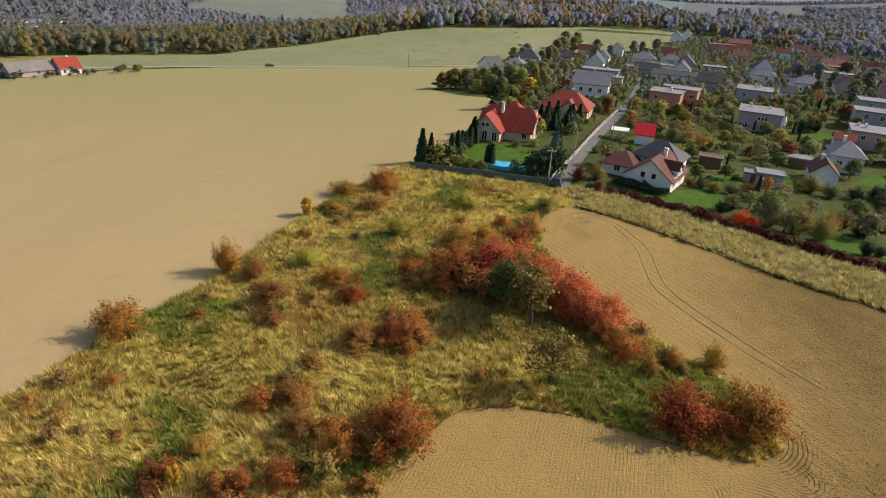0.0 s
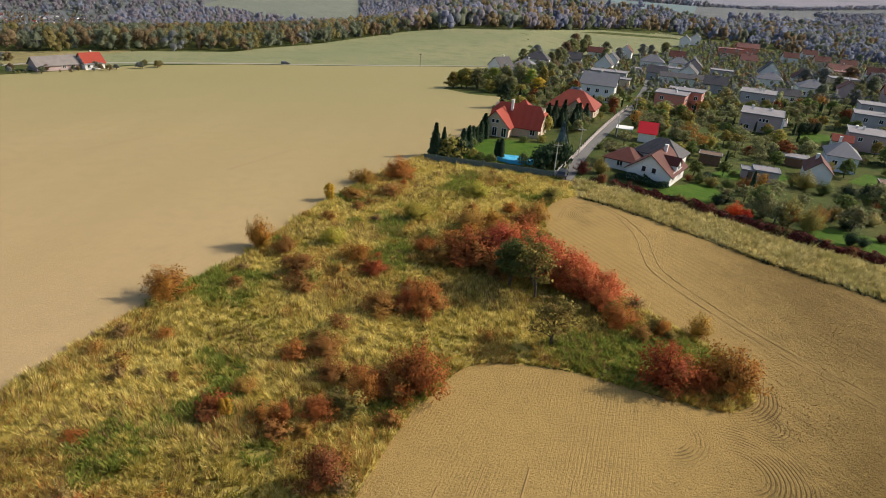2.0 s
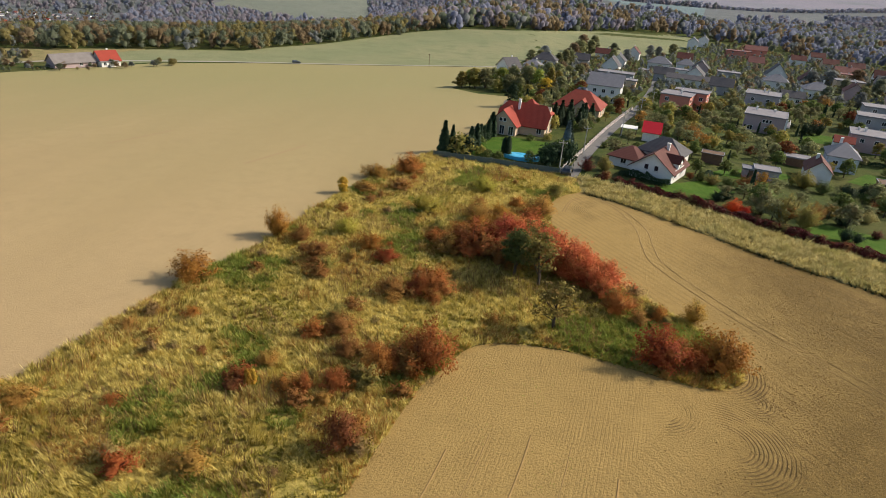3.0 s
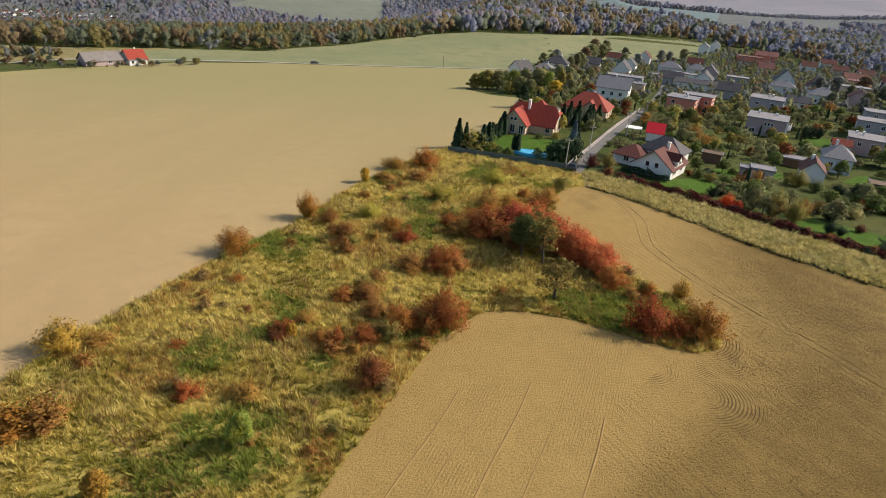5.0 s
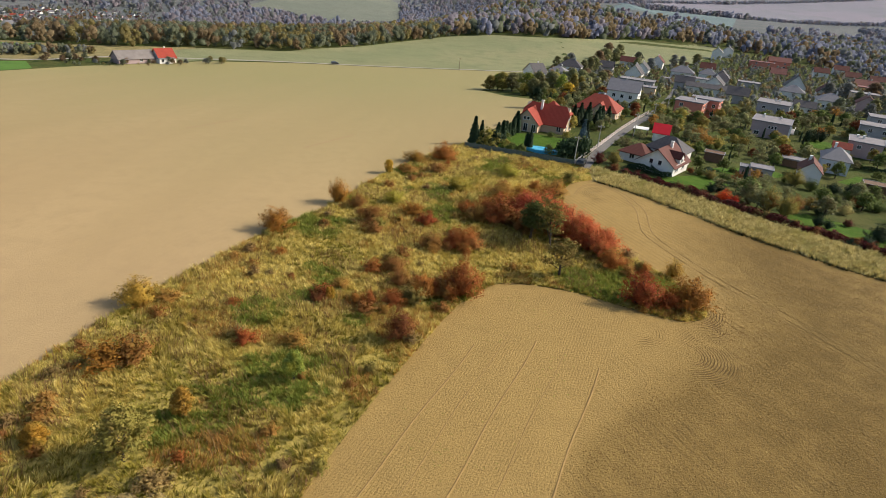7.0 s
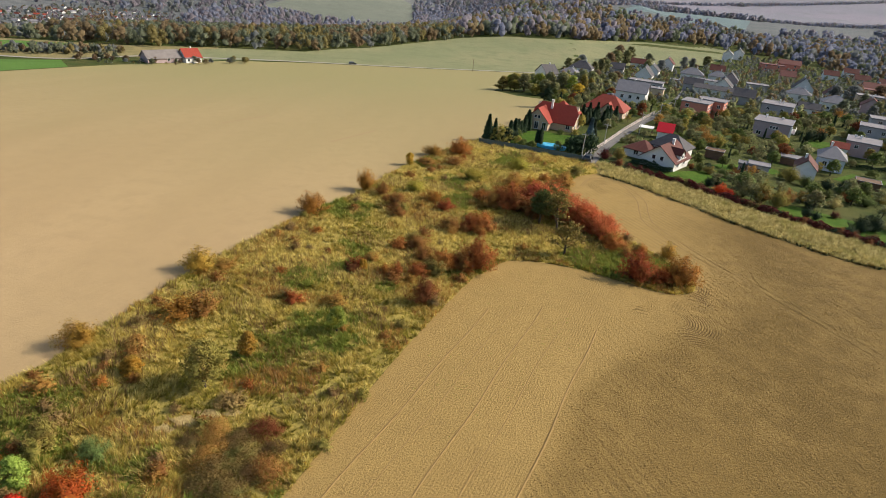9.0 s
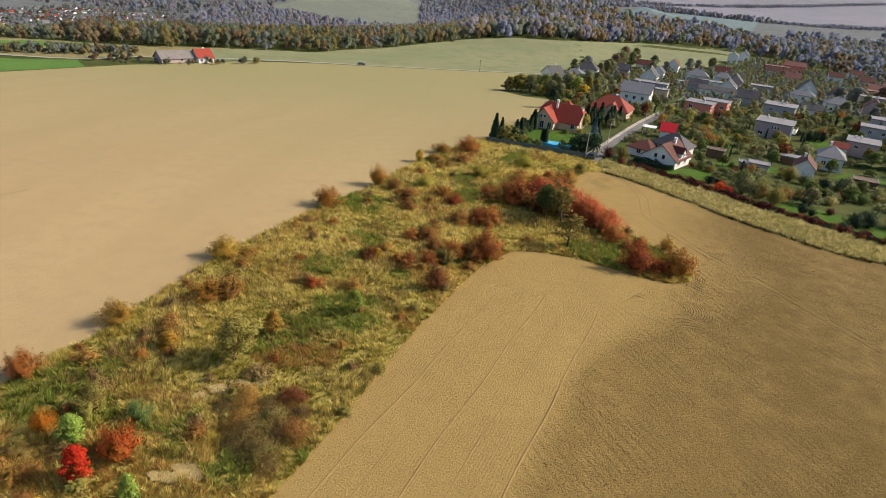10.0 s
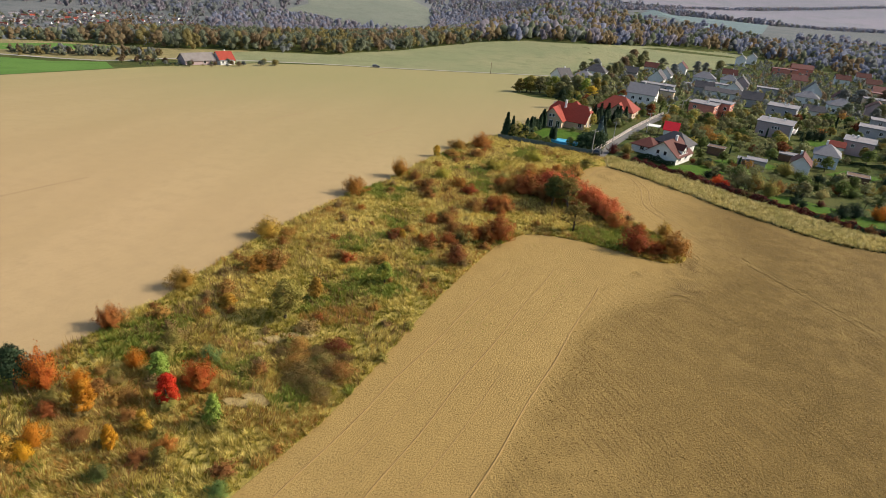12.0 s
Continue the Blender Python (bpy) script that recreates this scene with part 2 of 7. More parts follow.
RED_ORANGE = leaf_mat("orange_red_leaves", (0.36, 0.075, 0.018), (0.62, 0.17, 0.035), (0.40, 0.17, 0.03), 0.4)
AMBER = leaf_mat("amber_leaves", (0.48, 0.23, 0.015), (0.74, 0.40, 0.04), (0.50, 0.22, 0.02), 0.4)
TEAL = leaf_mat("bluish_green_leaves", (0.11, 0.16, 0.045), (0.23, 0.31, 0.09), (0.20, 0.22, 0.05), 0.35)
YELLOW = leaf_mat("yellow_leaves", (0.46, 0.27, 0.03), (0.66, 0.42, 0.06), (0.38, 0.29, 0.05), 0.35)
BROWN = leaf_mat("brown_leaves", (0.29, 0.14, 0.035), (0.46, 0.24, 0.065), (0.30, 0.19, 0.045), 0.38)
LIME = leaf_mat("yellow_green_leaves", (0.34, 0.31, 0.05), (0.56, 0.50, 0.09), (0.40, 0.31, 0.06), 0.45)
LIME_GREEN = leaf_mat("mid_green_leaves", (0.14, 0.20, 0.035), (0.36, 0.42, 0.09), (0.42, 0.40, 0.06), 0.35)
GOLD_BROWN = leaf_mat("golden_brown_leaves", (0.30, 0.17, 0.03), (0.50, 0.29, 0.055), (0.34, 0.24, 0.05), 0.4)
OLIVE = leaf_mat("olive_leaves", (0.19, 0.17, 0.04), (0.36, 0.30, 0.075), (0.30, 0.20, 0.06), 0.35)
GREEN = leaf_mat("green_leaves", (0.08, 0.11, 0.026), (0.17, 0.205, 0.058), (0.14, 0.14, 0.045), 0.35)
FRESH = leaf_mat("fresh_green_leaves", (0.18, 0.28, 0.04), (0.38, 0.48, 0.10))
DARK = leaf_mat("dark_green_needles", (0.018, 0.035, 0.016), (0.04, 0.065, 0.028), None, 0.08)
BLUE_FIR = leaf_mat("blue_green_needles", (0.06, 0.10, 0.10), (0.12, 0.17, 0.17), None, 0.08)
GREY_LEAF = leaf_mat("grey_green_leaves", (0.165, 0.175, 0.075), (0.30, 0.30, 0.135), (0.22, 0.185, 0.085), 0.42)
STRAW = grass_mat("dry_straw_blades", (0.66, 0.51, 0.13), (0.94, 0.80, 0.30), (0.57, 0.46, 0.10), 0.5)
PALE_STRAW = grass_mat("pale_straw_blades", (0.50, 0.41, 0.15), (0.82, 0.70, 0.32), (0.42, 0.38, 0.12), 0.35)
BLADE = grass_mat("green_blades", (0.275, 0.235, 0.038), (0.49, 0.42, 0.075), (0.48, 0.36, 0.07), 0.5)
NETTLE = leaf_mat("lush_weed_leaves", (0.16, 0.20, 0.034), (0.31, 0.35, 0.065), (0.28, 0.27, 0.055), 0.45)
TAWNY = leaf_mat("tawny_weed_stalks", (0.22, 0.14, 0.05), (0.38, 0.25, 0.10), (0.25, 0.19, 0.06), 0.3)
# twigs tinted blue and mauve: haze over far woods, put into the colour
BLUE_HAZE_TWIGS = leaf_mat("blue_hazed_twigs", (0.225, 0.24, 0.30), (0.285, 0.30, 0.365), None, 0.58)
MAUVE_HAZE_TWIGS = leaf_mat("mauve_hazed_twigs", (0.25, 0.225, 0.25), (0.30, 0.27, 0.295), None, 0.58)
# far fields and hills: base colours blued, paled or greyed to show haze
BLUE_HAZE_CROP = turf_mat("blue_hazed_crop", (0.15, 0.20, 0.20), (0.17, 0.215, 0.21), (0.14, 0.185, 0.185), 0.01)
PALE_HAZE_CROP = turf_mat("pale_hazed_olive_crop", (0.165, 0.18, 0.14), (0.19, 0.20, 0.155), (0.15, 0.16, 0.125), 0.012)
HAZE_HILL_LAND = turf_mat("hazed_grey_green_hill_land", (0.135, 0.145, 0.14), (0.165, 0.165, 0.16), (0.11, 0.122, 0.115), 0.008)
MAUVE_HAZE_LAND = turf_mat("mauve_hazed_land", (0.27, 0.245, 0.275), (0.23, 0.225, 0.25), (0.21, 0.215, 0.225), 0.0022)
BRAMBLE = leaf_mat("dark_bramble_leaves", (0.125, 0.085, 0.028), (0.25, 0.16, 0.055), (0.15, 0.14, 0.04), 0.35)
GARDEN_RUST = leaf_mat("dark_rust_leaves", (0.16, 0.05, 0.02), (0.30, 0.11, 0.035), (0.18, 0.09, 0.03), 0.3)
TILE_RED = tile_mat("brick_orange_tiles", (0.31, 0.05, 0.03), (0.26, 0.043, 0.027))
TILE_BRICK = tile_mat("brick_red_tiles", (0.28, 0.055, 0.034), (0.235, 0.05, 0.03))
TILE_ROSE = tile_mat("muted_rose_tiles", (0.21, 0.085, 0.066), (0.18, 0.072, 0.058))
TILE_BROWN = tile_mat("brown_tiles", (0.115, 0.036, 0.026), (0.095, 0.03, 0.022))
TILE_DARK = tile_mat("dark_slate_tiles", (0.075, 0.07, 0.075), (0.10, 0.09, 0.09))
TILE_GREY = tile_mat("grey_roof_sheets", (0.215, 0.205, 0.215), (0.175, 0.17, 0.18))
TIN_RED = plain_mat("bright_red_sheet_metal", (0.75, 0.012, 0.02), (0.68, 0.015, 0.02), 1.0, 0.4)
RUSTY_STALK = leaf_mat("rusty_weed_stalks", (0.27, 0.13, 0.038), (0.48, 0.245, 0.075), (0.34, 0.20, 0.055), 0.45)
FLAT_ROOF = plain_mat("pale_roof_felt", (0.25, 0.23, 0.235), (0.20, 0.185, 0.19), 0.6, 0.85, 0.01)
W_WHITE = plain_mat("white_render", (0.78, 0.76, 0.72), (0.70, 0.68, 0.64), 0.8, 0.85, 0.004)
W_CREAM = plain_mat("cream_render", (0.62, 0.47, 0.33), (0.56, 0.42, 0.29), 0.8, 0.85, 0.004)
W_PINK = plain_mat("salmon_pink_render", (0.62, 0.24, 0.17), (0.55, 0.21, 0.15), 0.8, 0.85, 0.004)
W_ROSE = plain_mat("greyish_rose_render", (0.45, 0.34, 0.33), (0.40, 0.30, 0.29), 0.8, 0.85, 0.004)
W_GREY = plain_mat("grey_render", (0.40, 0.38, 0.38), (0.34, 0.33, 0.33), 0.8, 0.85, 0.004)
W_BLUE = plain_mat("pale_blue_render", (0.58, 0.63, 0.72), (0.52, 0.57, 0.66), 0.8, 0.85, 0.004)
WOOD = plain_mat("weathered_brown_boards", (0.17, 0.10, 0.06), (0.12, 0.075, 0.05), 2, 0.8, 0.01)
CONCRETE = plain_mat("pale_concrete", (0.50, 0.47, 0.42), (0.42, 0.39, 0.35), 1, 0.9, 0.01)
FRAME = plain_mat("white_window_paint", (0.75, 0.74, 0.72), (0.7, 0.69, 0.67), 2, 0.5)
POOL_BLUE = plain_mat("pool_cover_foil", (0.05, 0.42, 0.66), (0.12, 0.52, 0.74), 1.3, 0.35, 0.03)
CHROME_GREY = plain_mat("grey_metal", (0.32, 0.32, 0.33), (0.28, 0.28, 0.29), 2, 0.45, 0, 0.6)
GLASS, _nt, _b = shader("dark_window_glass")
_b.inputs["Base Color"].default_value = (0.02, 0.025, 0.03, 1)
_b.inputs["Roughness"].default_value = 0.06
_b.inputs["Specular IOR Level"].default_value = 0.8
CAR_GREY, _nt, _b = shader("dark_grey_car_paint")
_b.inputs["Base Color"].default_value = (0.06, 0.065, 0.07, 1)
_b.inputs["Roughness"].default_value, _b.inputs["Metallic"].default_value, _b.inputs["Coat Weight"].default_value = 0.35, 0.5, 1.0
RUBBER = plain_mat("black_rubber", (0.02, 0.02, 0.02), (0.03, 0.03, 0.03), 3, 0.8)


# ---- mesh helpers ----
def mesh_of(name, verts, faces, *mats):
    me = bpy.data.meshes.new(name)
    me.from_pydata([tuple(v) for v in verts], [], [tuple(f) for f in faces])
    for m in mats:
        me.materials.append(m)
    return me


def quads_mesh(name, verts, mat, corners=4, normals=None):
    """A mesh of loose quads or triangles from an array of corners."""
    verts = np.asarray(verts, np.float32).reshape(-1, 3)
    n = len(verts) // corners
    me = bpy.data.meshes.new(name)
    me.vertices.add(len(verts))
    me.vertices.foreach_set("co", verts.ravel())
    me.loops.add(len(verts))
    me.loops.foreach_set("vertex_index", np.arange(len(verts), dtype=np.int32))
    me.polygons.add(n)
    me.polygons.foreach_set("loop_start", np.arange(n, dtype=np.int32) * corners)
    me.update(calc_edges=True)
    me.materials.append(mat)
    if normals is not None:
        me.polygons.foreach_set("use_smooth", np.ones(n, bool))
        me.normals_split_custom_set_from_vertices(normals.astype(np.float32))
    return me


def put(name, me, parent=None, m=None, label="", kind=""):
    ob = new(name, me)
    if parent is not None:
        ob.parent = parent
    if m is not None:
        ob.matrix_basis = m
    return tagged(ob, label, kind=kind)


def part(name, bm, mat, parent, label=""):
    me = bpy.data.meshes.new(name)
    bm.to_mesh(me)
    bm.free()
    me.materials.append(mat)
    return put(name, me, parent, None, label)


def boxes(*list_of):
    """A bmesh of boxes: (x0, y0, z0, x1, y1, z1)."""
    bm = bmesh.new()
    for x0, y0, z0, x1, y1, z1 in list_of:
        v = [bm.verts.new(c) for c in ((x0, y0, z0), (x1, y0, z0), (x1, y1, z0), (x0, y1, z0), (x0, y0, z1), (x1, y0, z1), (x1, y1, z1), (x0, y1, z1))]
        for f in ((3, 2, 1, 0), (4, 5, 6, 7), (0, 1, 5, 4), (1, 2, 6, 5), (2, 3, 7, 6), (3, 0, 4, 7)):
            bm.faces.new([v[i] for i in f])
    return bm


def solid(verts, faces):
    bm = bmesh.new()
    v = [bm.verts.new(c) for c in verts]
    for f in faces:
        bm.faces.new([v[i] for i in f])
    bmesh.ops.recalc_face_normals(bm, faces=bm.faces)
    return bm


def slab(corners, thick):
    """A plate from its upper corners, that much thick downwards."""
    n = len(corners)
    v = [tuple(c) for c in corners] + [(c[0], c[1], c[2] - thick) for c in corners]
    f = [tuple(range(n)), tuple(range(2 * n - 1, n - 1, -1))] + [(i, i + n, (i + 1) % n + n, (i + 1) % n) for i in range(n)]
    return v, f


def slabs(list_of, thick):
    vs, fs = [], []
    for corners in list_of:
        v, f = slab(corners, thick)
        fs += [tuple(i + len(vs) for i in q) for q in f]
        vs += v
    return solid(vs, fs)


def tubes(paths, sides=6):
    """A bmesh of tapered tubes; a path is a list of (point, radius)."""
    bm = bmesh.new()
    for path in paths:
        rings = []
        for i, (p, r) in enumerate(path):
            a, b = Vector(path[max(i - 1, 0)][0]), Vector(path[min(i + 1, len(path) - 1)][0])
            q = (b - a).to_track_quat("Z", "X")
            rings.append([bm.verts.new(Vector(p) + q @ Vector((r * math.cos(k * 2 * math.pi / sides), r * math.sin(k * 2 * math.pi / sides), 0))) for k in range(sides)])
        for r0, r1 in zip(rings, rings[1:]):
            for k in range(sides):
                bm.faces.new((r0[k], r0[(k + 1) % sides], r1[(k + 1) % sides], r1[k]))
        bm.faces.new(rings[-1])
    return bm


def inside(poly, x, y):
    odd, n = False, len(poly)
    for i in range(n):
        (x0, y0), (x1, y1) = poly[i], poly[i - 1]
        if (y0 > y) != (y1 > y) and x < (x1 - x0) * (y - y0) / (y1 - y0) + x0:
            odd = not odd
    return odd


def inside_many(poly, xs, ys):
    odd, n = np.zeros(len(xs), bool), len(poly)
    for i in range(n):
        (x0, y0), (x1, y1) = poly[i], poly[i - 1]
        if y0 != y1:
            odd ^= ((y0 > ys) != (y1 > ys)) & (xs < (x1 - x0) * (ys - y0) / (y1 - y0) + x0)
    return odd


def smooth_line(points, step):
    """Catmull-Rom through the points."""
    out, p = [], [points[0], *points, points[-1]]
    for a, b, c, d in zip(p, p[1:], p[2:], p[3:]):
        n = max(1, int(math.hypot(c[0] - b[0], c[1] - b[1]) / step))
        for k in range(n):
            t = k / n
            out.append(tuple(0.5 * (2 * b[i] + (c[i] - a[i]) * t + (2 * a[i] - 5 * b[i] + 4 * c[i] - d[i]) * t * t + (3 * b[i] - a[i] - 3 * c[i] + d[i]) * t ** 3) for i in (0, 1)))
    return out + [points[-1]]


def sheet(name, poly, step, lift, mat, label, category, rough=0.0):
    """A piece of ground inside an outline, lying on the land."""
    from mathutils.geometry import delaunay_2d_cdt
    xs, ys = [p[0] for p in poly], [p[1] for p in poly]
    gx, gy = np.meshgrid(np.arange(min(xs), max(xs), step), np.arange(min(ys), max(ys), step))
    gx, gy = gx.ravel() + 0.013, gy.ravel() + 0.017
    keep = inside_many(poly, gx, gy)
    pts = [Vector(p) for p in poly] + [Vector(p) for p in zip(gx[keep], gy[keep])]
    v, _, f, *_ = delaunay_2d_cdt(pts, [], [list(range(len(poly)))], 1, 0.02)
    verts = [(p[0], p[1], terrain(p[0], p[1]) + lift + (rough * noise.noise((p[0] * 0.35, p[1] * 0.35, 0)) if rough else 0)) for p in v]
    me = mesh_of(name, verts, f, mat)
    me.polygons.foreach_set("use_smooth", [step < 40] * len(me.polygons))
    return tagged(new(name, me), label, category, kind="structure")


def ribbon(name, line, width, lift, mat, label, category, parent=None):
    """A strip of a width along a line on the land."""
    vs, fs = [], []
    for i, (x, y) in enumerate(line):
        a, b = line[max(i - 1, 0)], line[min(i + 1, len(line) - 1)]
        d = math.hypot(b[0] - a[0], b[1] - a[1]) or 1
        nx, ny = -(b[1] - a[1]) / d * width / 2, (b[0] - a[0]) / d * width / 2
        for s in (1, -1):
            vs.append((x + s * nx, y + s * ny, terrain(x + s * nx, y + s * ny) + lift))
        if i:
            k = 2 * i
            fs.append((k - 2, k - 1, k + 1, k))
    ob = new(name, mesh_of(name, vs, fs, mat))
    return tagged(ob, label, category, kind="structure")


# ---- the land ----
def axis_steps():
    near = list(np.arange(-300, 301, 6.0))
    out = near[:]
    d, x = 8.0, 300.0
    while x < 4600:
        x += d
        d *= 1.09
        out = [-x] + out + [x]
    return out


ax = axis_steps()
me = mesh_of("ground", [(x, y, terrain(x, y)) for y in ax for x in ax],
             [(j * len(ax) + i, j * len(ax) + i + 1, (j + 1) * len(ax) + i + 1, (j + 1) * len(ax) + i) for j in range(len(ax) - 1) for i in range(len(ax) - 1)], LAND)
me.polygons.foreach_set("use_smooth", [True] * len(me.polygons))
tagged(new("ground", me), "rough green grass land between fields and gardens", "ground", kind="structure")

LEFT_EDGE = [(-58, -90), (-52, -50), (-46.5, -22), (-42.5, -6), (-40.3, 2), (-37.3, 21), (-33.5, 35), (-30.4, 44.5), (-27.1, 52), (-24.5, 59.5), (-20.6, 75), (-15.8, 87.5), (-9.3, 103), (-7.2, 106)]
RIGHT_EDGE = [(-34, -70), (-26, -42), (-19, -23), (-14.4, -11), (-9.3, 9.5), (-3.4, 28.8), (-1.2, 33), (1.2, 37), (4.5, 38.6), (10.8, 38.3), (17.1, 36.2), (22.5, 34.3), (26.5, 35.2), (28.2, 39), (27, 43), (23.6, 48.3), (19.2, 53.8), (15.2, 63), (13.2, 71), (13.6, 79), (16, 84.5), (20, 88)]
UPPER_EDGE = [(20, 88), (26.5, 83.2), (35.2, 74.5), (42.2, 66.8), (50, 60.2), (58.4, 54.4), (68, 53)]
HEDGE_LINE = [(20.4, 98), (28.8, 92.4), (39.7, 84.2), (48.3, 75.6), (57.7, 68.5), (66, 62), (76, 58)]
left_edge, right_edge = smooth_line(LEFT_EDGE, 1.5), smooth_line(RIGHT_EDGE, 1.0)
upper_edge, hedge_line = smooth_line(UPPER_EDGE, 1.5), smooth_line(HEDGE_LINE, 1.5)
GARDEN_FRONT = [(17.2, 97.9), (4.6, 100.8), (-6.8, 103.4)]
SCRUB_POLY = left_edge + GARDEN_FRONT[::-1] + [(20.4, 97)] + right_edge[::-1]
STRAW_POLY = [(20.4, 97.2)] + hedge_line[1:] + upper_edge[::-1]
VILLAGE_LEFT = [(-7.2, 106), (-1, 120), (4, 140), (8, 160), (9, 176), (14, 182), (17, 196), (2, 205), (-8, 222), (-4, 240), (14, 262), (17, 300), (17, 341)]
ROAD_FAR = [(-260, 70), (-193, 145), (-186, 178), (-176, 212), (-166, 228), (-156, 246), (-146, 262), (-109, 286), (-69, 302), (-5, 331), (17, 341)]
LEFT_POLY = left_edge + VILLAGE_LEFT + ROAD_FAR[-2::-1] + [(-300, -90)]
RIGHT_POLY = right_edge + upper_edge[1:] + [(82, 52), (130, 40), (220, -20), (200, -150), (20, -160), (-34, -120)]
sheet("field", LEFT_POLY, 8, 0.05, SOIL_LEFT, "pale tan sown field with faint drill rows", "field")
sheet("field", RIGHT_POLY, 6, 0.05, SOIL_RIGHT, "freshly tilled brown cloddy field with turning marks", "field")
STREAK = plain_mat("dark_soil_streak", (0.335, 0.23, 0.115), (0.37, 0.255, 0.125), 0.6, 0.95)
for line, width in ((((-69.3, 96.7), (-66, 105), (-63.7, 112)), 0.7), (((-39.5, 88.7), (-36.5, 96), (-33, 105)), 0.6), (((-80, 22.7), (-77.5, 29), (-74.6, 35.5)), 0.7)):
    ribbon("soil_streak", smooth_line(list(line), 2), width, 0.075, STREAK, "faint dark streak in the sown soil", "soil")
k0 = next(i for i, q in enumerate(right_edge) if q[1] > 34.9 and q[0] > 25)
sheet("headland", right_edge[:k0] + [(20, 31), (12.7, 22.2), (5.9, 2.1), (-1.1, -18.7), (-11.6, -50), (-23.4, -85), (-34, -85)], 4, 0.08, SOIL_DRILLED, "pale drilled headland with fine parallel rows", "field")


def ridge(line, width, height, lift=0.06):
    """A low pressed ridge of soil along a line."""
    vs, fs = [], []
    for i, (x, y) in enumerate(line):
        a, b = line[max(i - 1, 0)], line[min(i + 1, len(line) - 1)]
        d = math.hypot(b[0] - a[0], b[1] - a[1]) or 1
        nx, ny = -(b[1] - a[1]) / d * width / 2, (b[0] - a[0]) / d * width / 2
        z = terrain(x, y) + lift
        wob = 0.6 + 0.8 * random.random()
        vs += [(x + nx, y + ny, z - 0.02), (x, y, z + height * wob), (x - nx, y - ny, z - 0.02)]
        if i:
            k = 3 * i
            fs += [(k - 3, k, k + 1, k - 2), (k - 2, k + 1, k + 2, k - 1)]
    return tagged(new("wheel_track", mesh_of("wheel_track", vs, fs, TRACK)), "low ridge of soil beside a tractor track", "track", kind="structure")


for a, b in (((-0.1, 23.5), (-27, -55)), ((6.5, 25.8), (-20.5, -55)), ((12.7, 22.2), (-13, -55)), ((9.6, 25), (-16.8, -53)), ((3.2, 25.5), (-23, -52))):
    thin = a[0] in (9.6, 3.2)
    n = 60
    ridge([(a[0] + (b[0] - a[0]) * k / n + 0.12 * math.sin(k * 0.5), a[1] + (b[1] - a[1]) * k / n) for k in range(n + 1)], 0.16 if thin else 0.22, 0.02 if thin else 0.035, 0.085)
for off in (0, 1.6):
    ridge(smooth_line([(15.9 - off * 0.3, 77.4), (18.0, 83.1 + off * 0.4), (21.7 + off * 0.2, 84.7 + off * 0.3), (24.6 + off * 0.6, 80.8), (25.9 + off, 72.9), (25.3 + off, 66.1), (25.4 + off, 60.4), (29.3 + off, 51.2), (32.7 + off, 45.0), (37.5 + off, 38.4), (46 + off, 24), (58 + off, 2)], 0.8), 0.26, 0.035)
sheet("meadow", SCRUB_POLY, 2.0, 0.10, SCRUB, "overgrown strip of rough dry and green grass", "meadow", 0.12)
sheet("grass_verge", STRAW_POLY, 2.0, 0.09, STRAW_GROUND, "strip of tall dry straw grass beside the field", "grass", 0.06)


ribbon("mown_strip", smooth_line([(18.6, 95.6), (11, 98.2), (3, 100), (-5.6, 102)], 1.5), 2.2, 0.2, turf_mat("mown_meadow_grass", (0.15, 0.17, 0.035), (0.21, 0.20, 0.05), (0.12, 0.14, 0.03), 0.4), "mown green strip of grass along the fence", "grass")


# ---- plants ----
rng = np.random.default_rng(7)


def leaves(centres, radii, count, size, up=0.35, squash=0.85, core=0.45):
    """Leaf quads spread through the outer part of a heap of balls, with soft normals."""
    centres, radii = np.asarray(centres, float), np.asarray(radii, float)
    pick = rng.choice(len(centres), count, p=radii ** 2 / (radii ** 2).sum())
    d = rng.normal(size=(count, 3))
    d /= np.linalg.norm(d, axis=1)[:, None]
    d[:, 2] = np.where(d[:, 2] < -0.3, -d[:, 2] * 0.5, d[:, 2])
    rad = radii[pick] * (core + (1.12 - core) * rng.random(count) ** 0.6)
    p = centres[pick] + d * rad[:, None] * (1, 1, squash)
    p[:, 2] = np.maximum(p[:, 2], 0.05)
    n = d + rng.normal(size=(count, 3)) * 0.6 + (0, 0, up)
    return leaf_quads(p, n, size, d)


def feathers(count, size, wide, stems=70, bow=0.25, low=0.3):
    """Leaves along many upright stems that fan out from one foot."""
    a, u = rng.random(stems) * 2 * math.pi, rng.random(stems) ** 0.6
    lump = 0.68 + 0.32 * np.sin(2 * a + 6 * rng.random()) * np.cos(3 * a) + 0.34 * rng.random(stems)
    tip = np.stack([wide * 0.5 * u * np.cos(a) * lump, wide * 0.5 * u * np.sin(a) * lump, (1 - 0.55 * u ** 2) * (0.5 + 0.55 * rng.random(stems))], 1)
    k = rng.integers(0, stems, count)
    t = low + (1 - low) * rng.random(count) ** 0.7
    p = tip[k] * np.stack([t ** (1 + bow), t ** (1 + bow), t], 1) + rng.normal(size=(count, 3)) * 0.045
    p[:, 2] = np.maximum(p[:, 2], 0.03)
    out = np.stack([p[:, 0], p[:, 1], p[:, 2] * 0.8 - 0.1], 1)
    out /= np.linalg.norm(out, axis=1)[:, None] + 1e-6
    return leaf_quads(p, out + rng.normal(size=(count, 3)) * 0.6, size, out), [[(Vector((0, 0, -0.05)), 0.014), (Vector((q[0] * 0.4, q[1] * 0.4, q[2] * 0.5)), 0.009), (Vector(q) * 0.95, 0.003)] for q in tip[:16]]


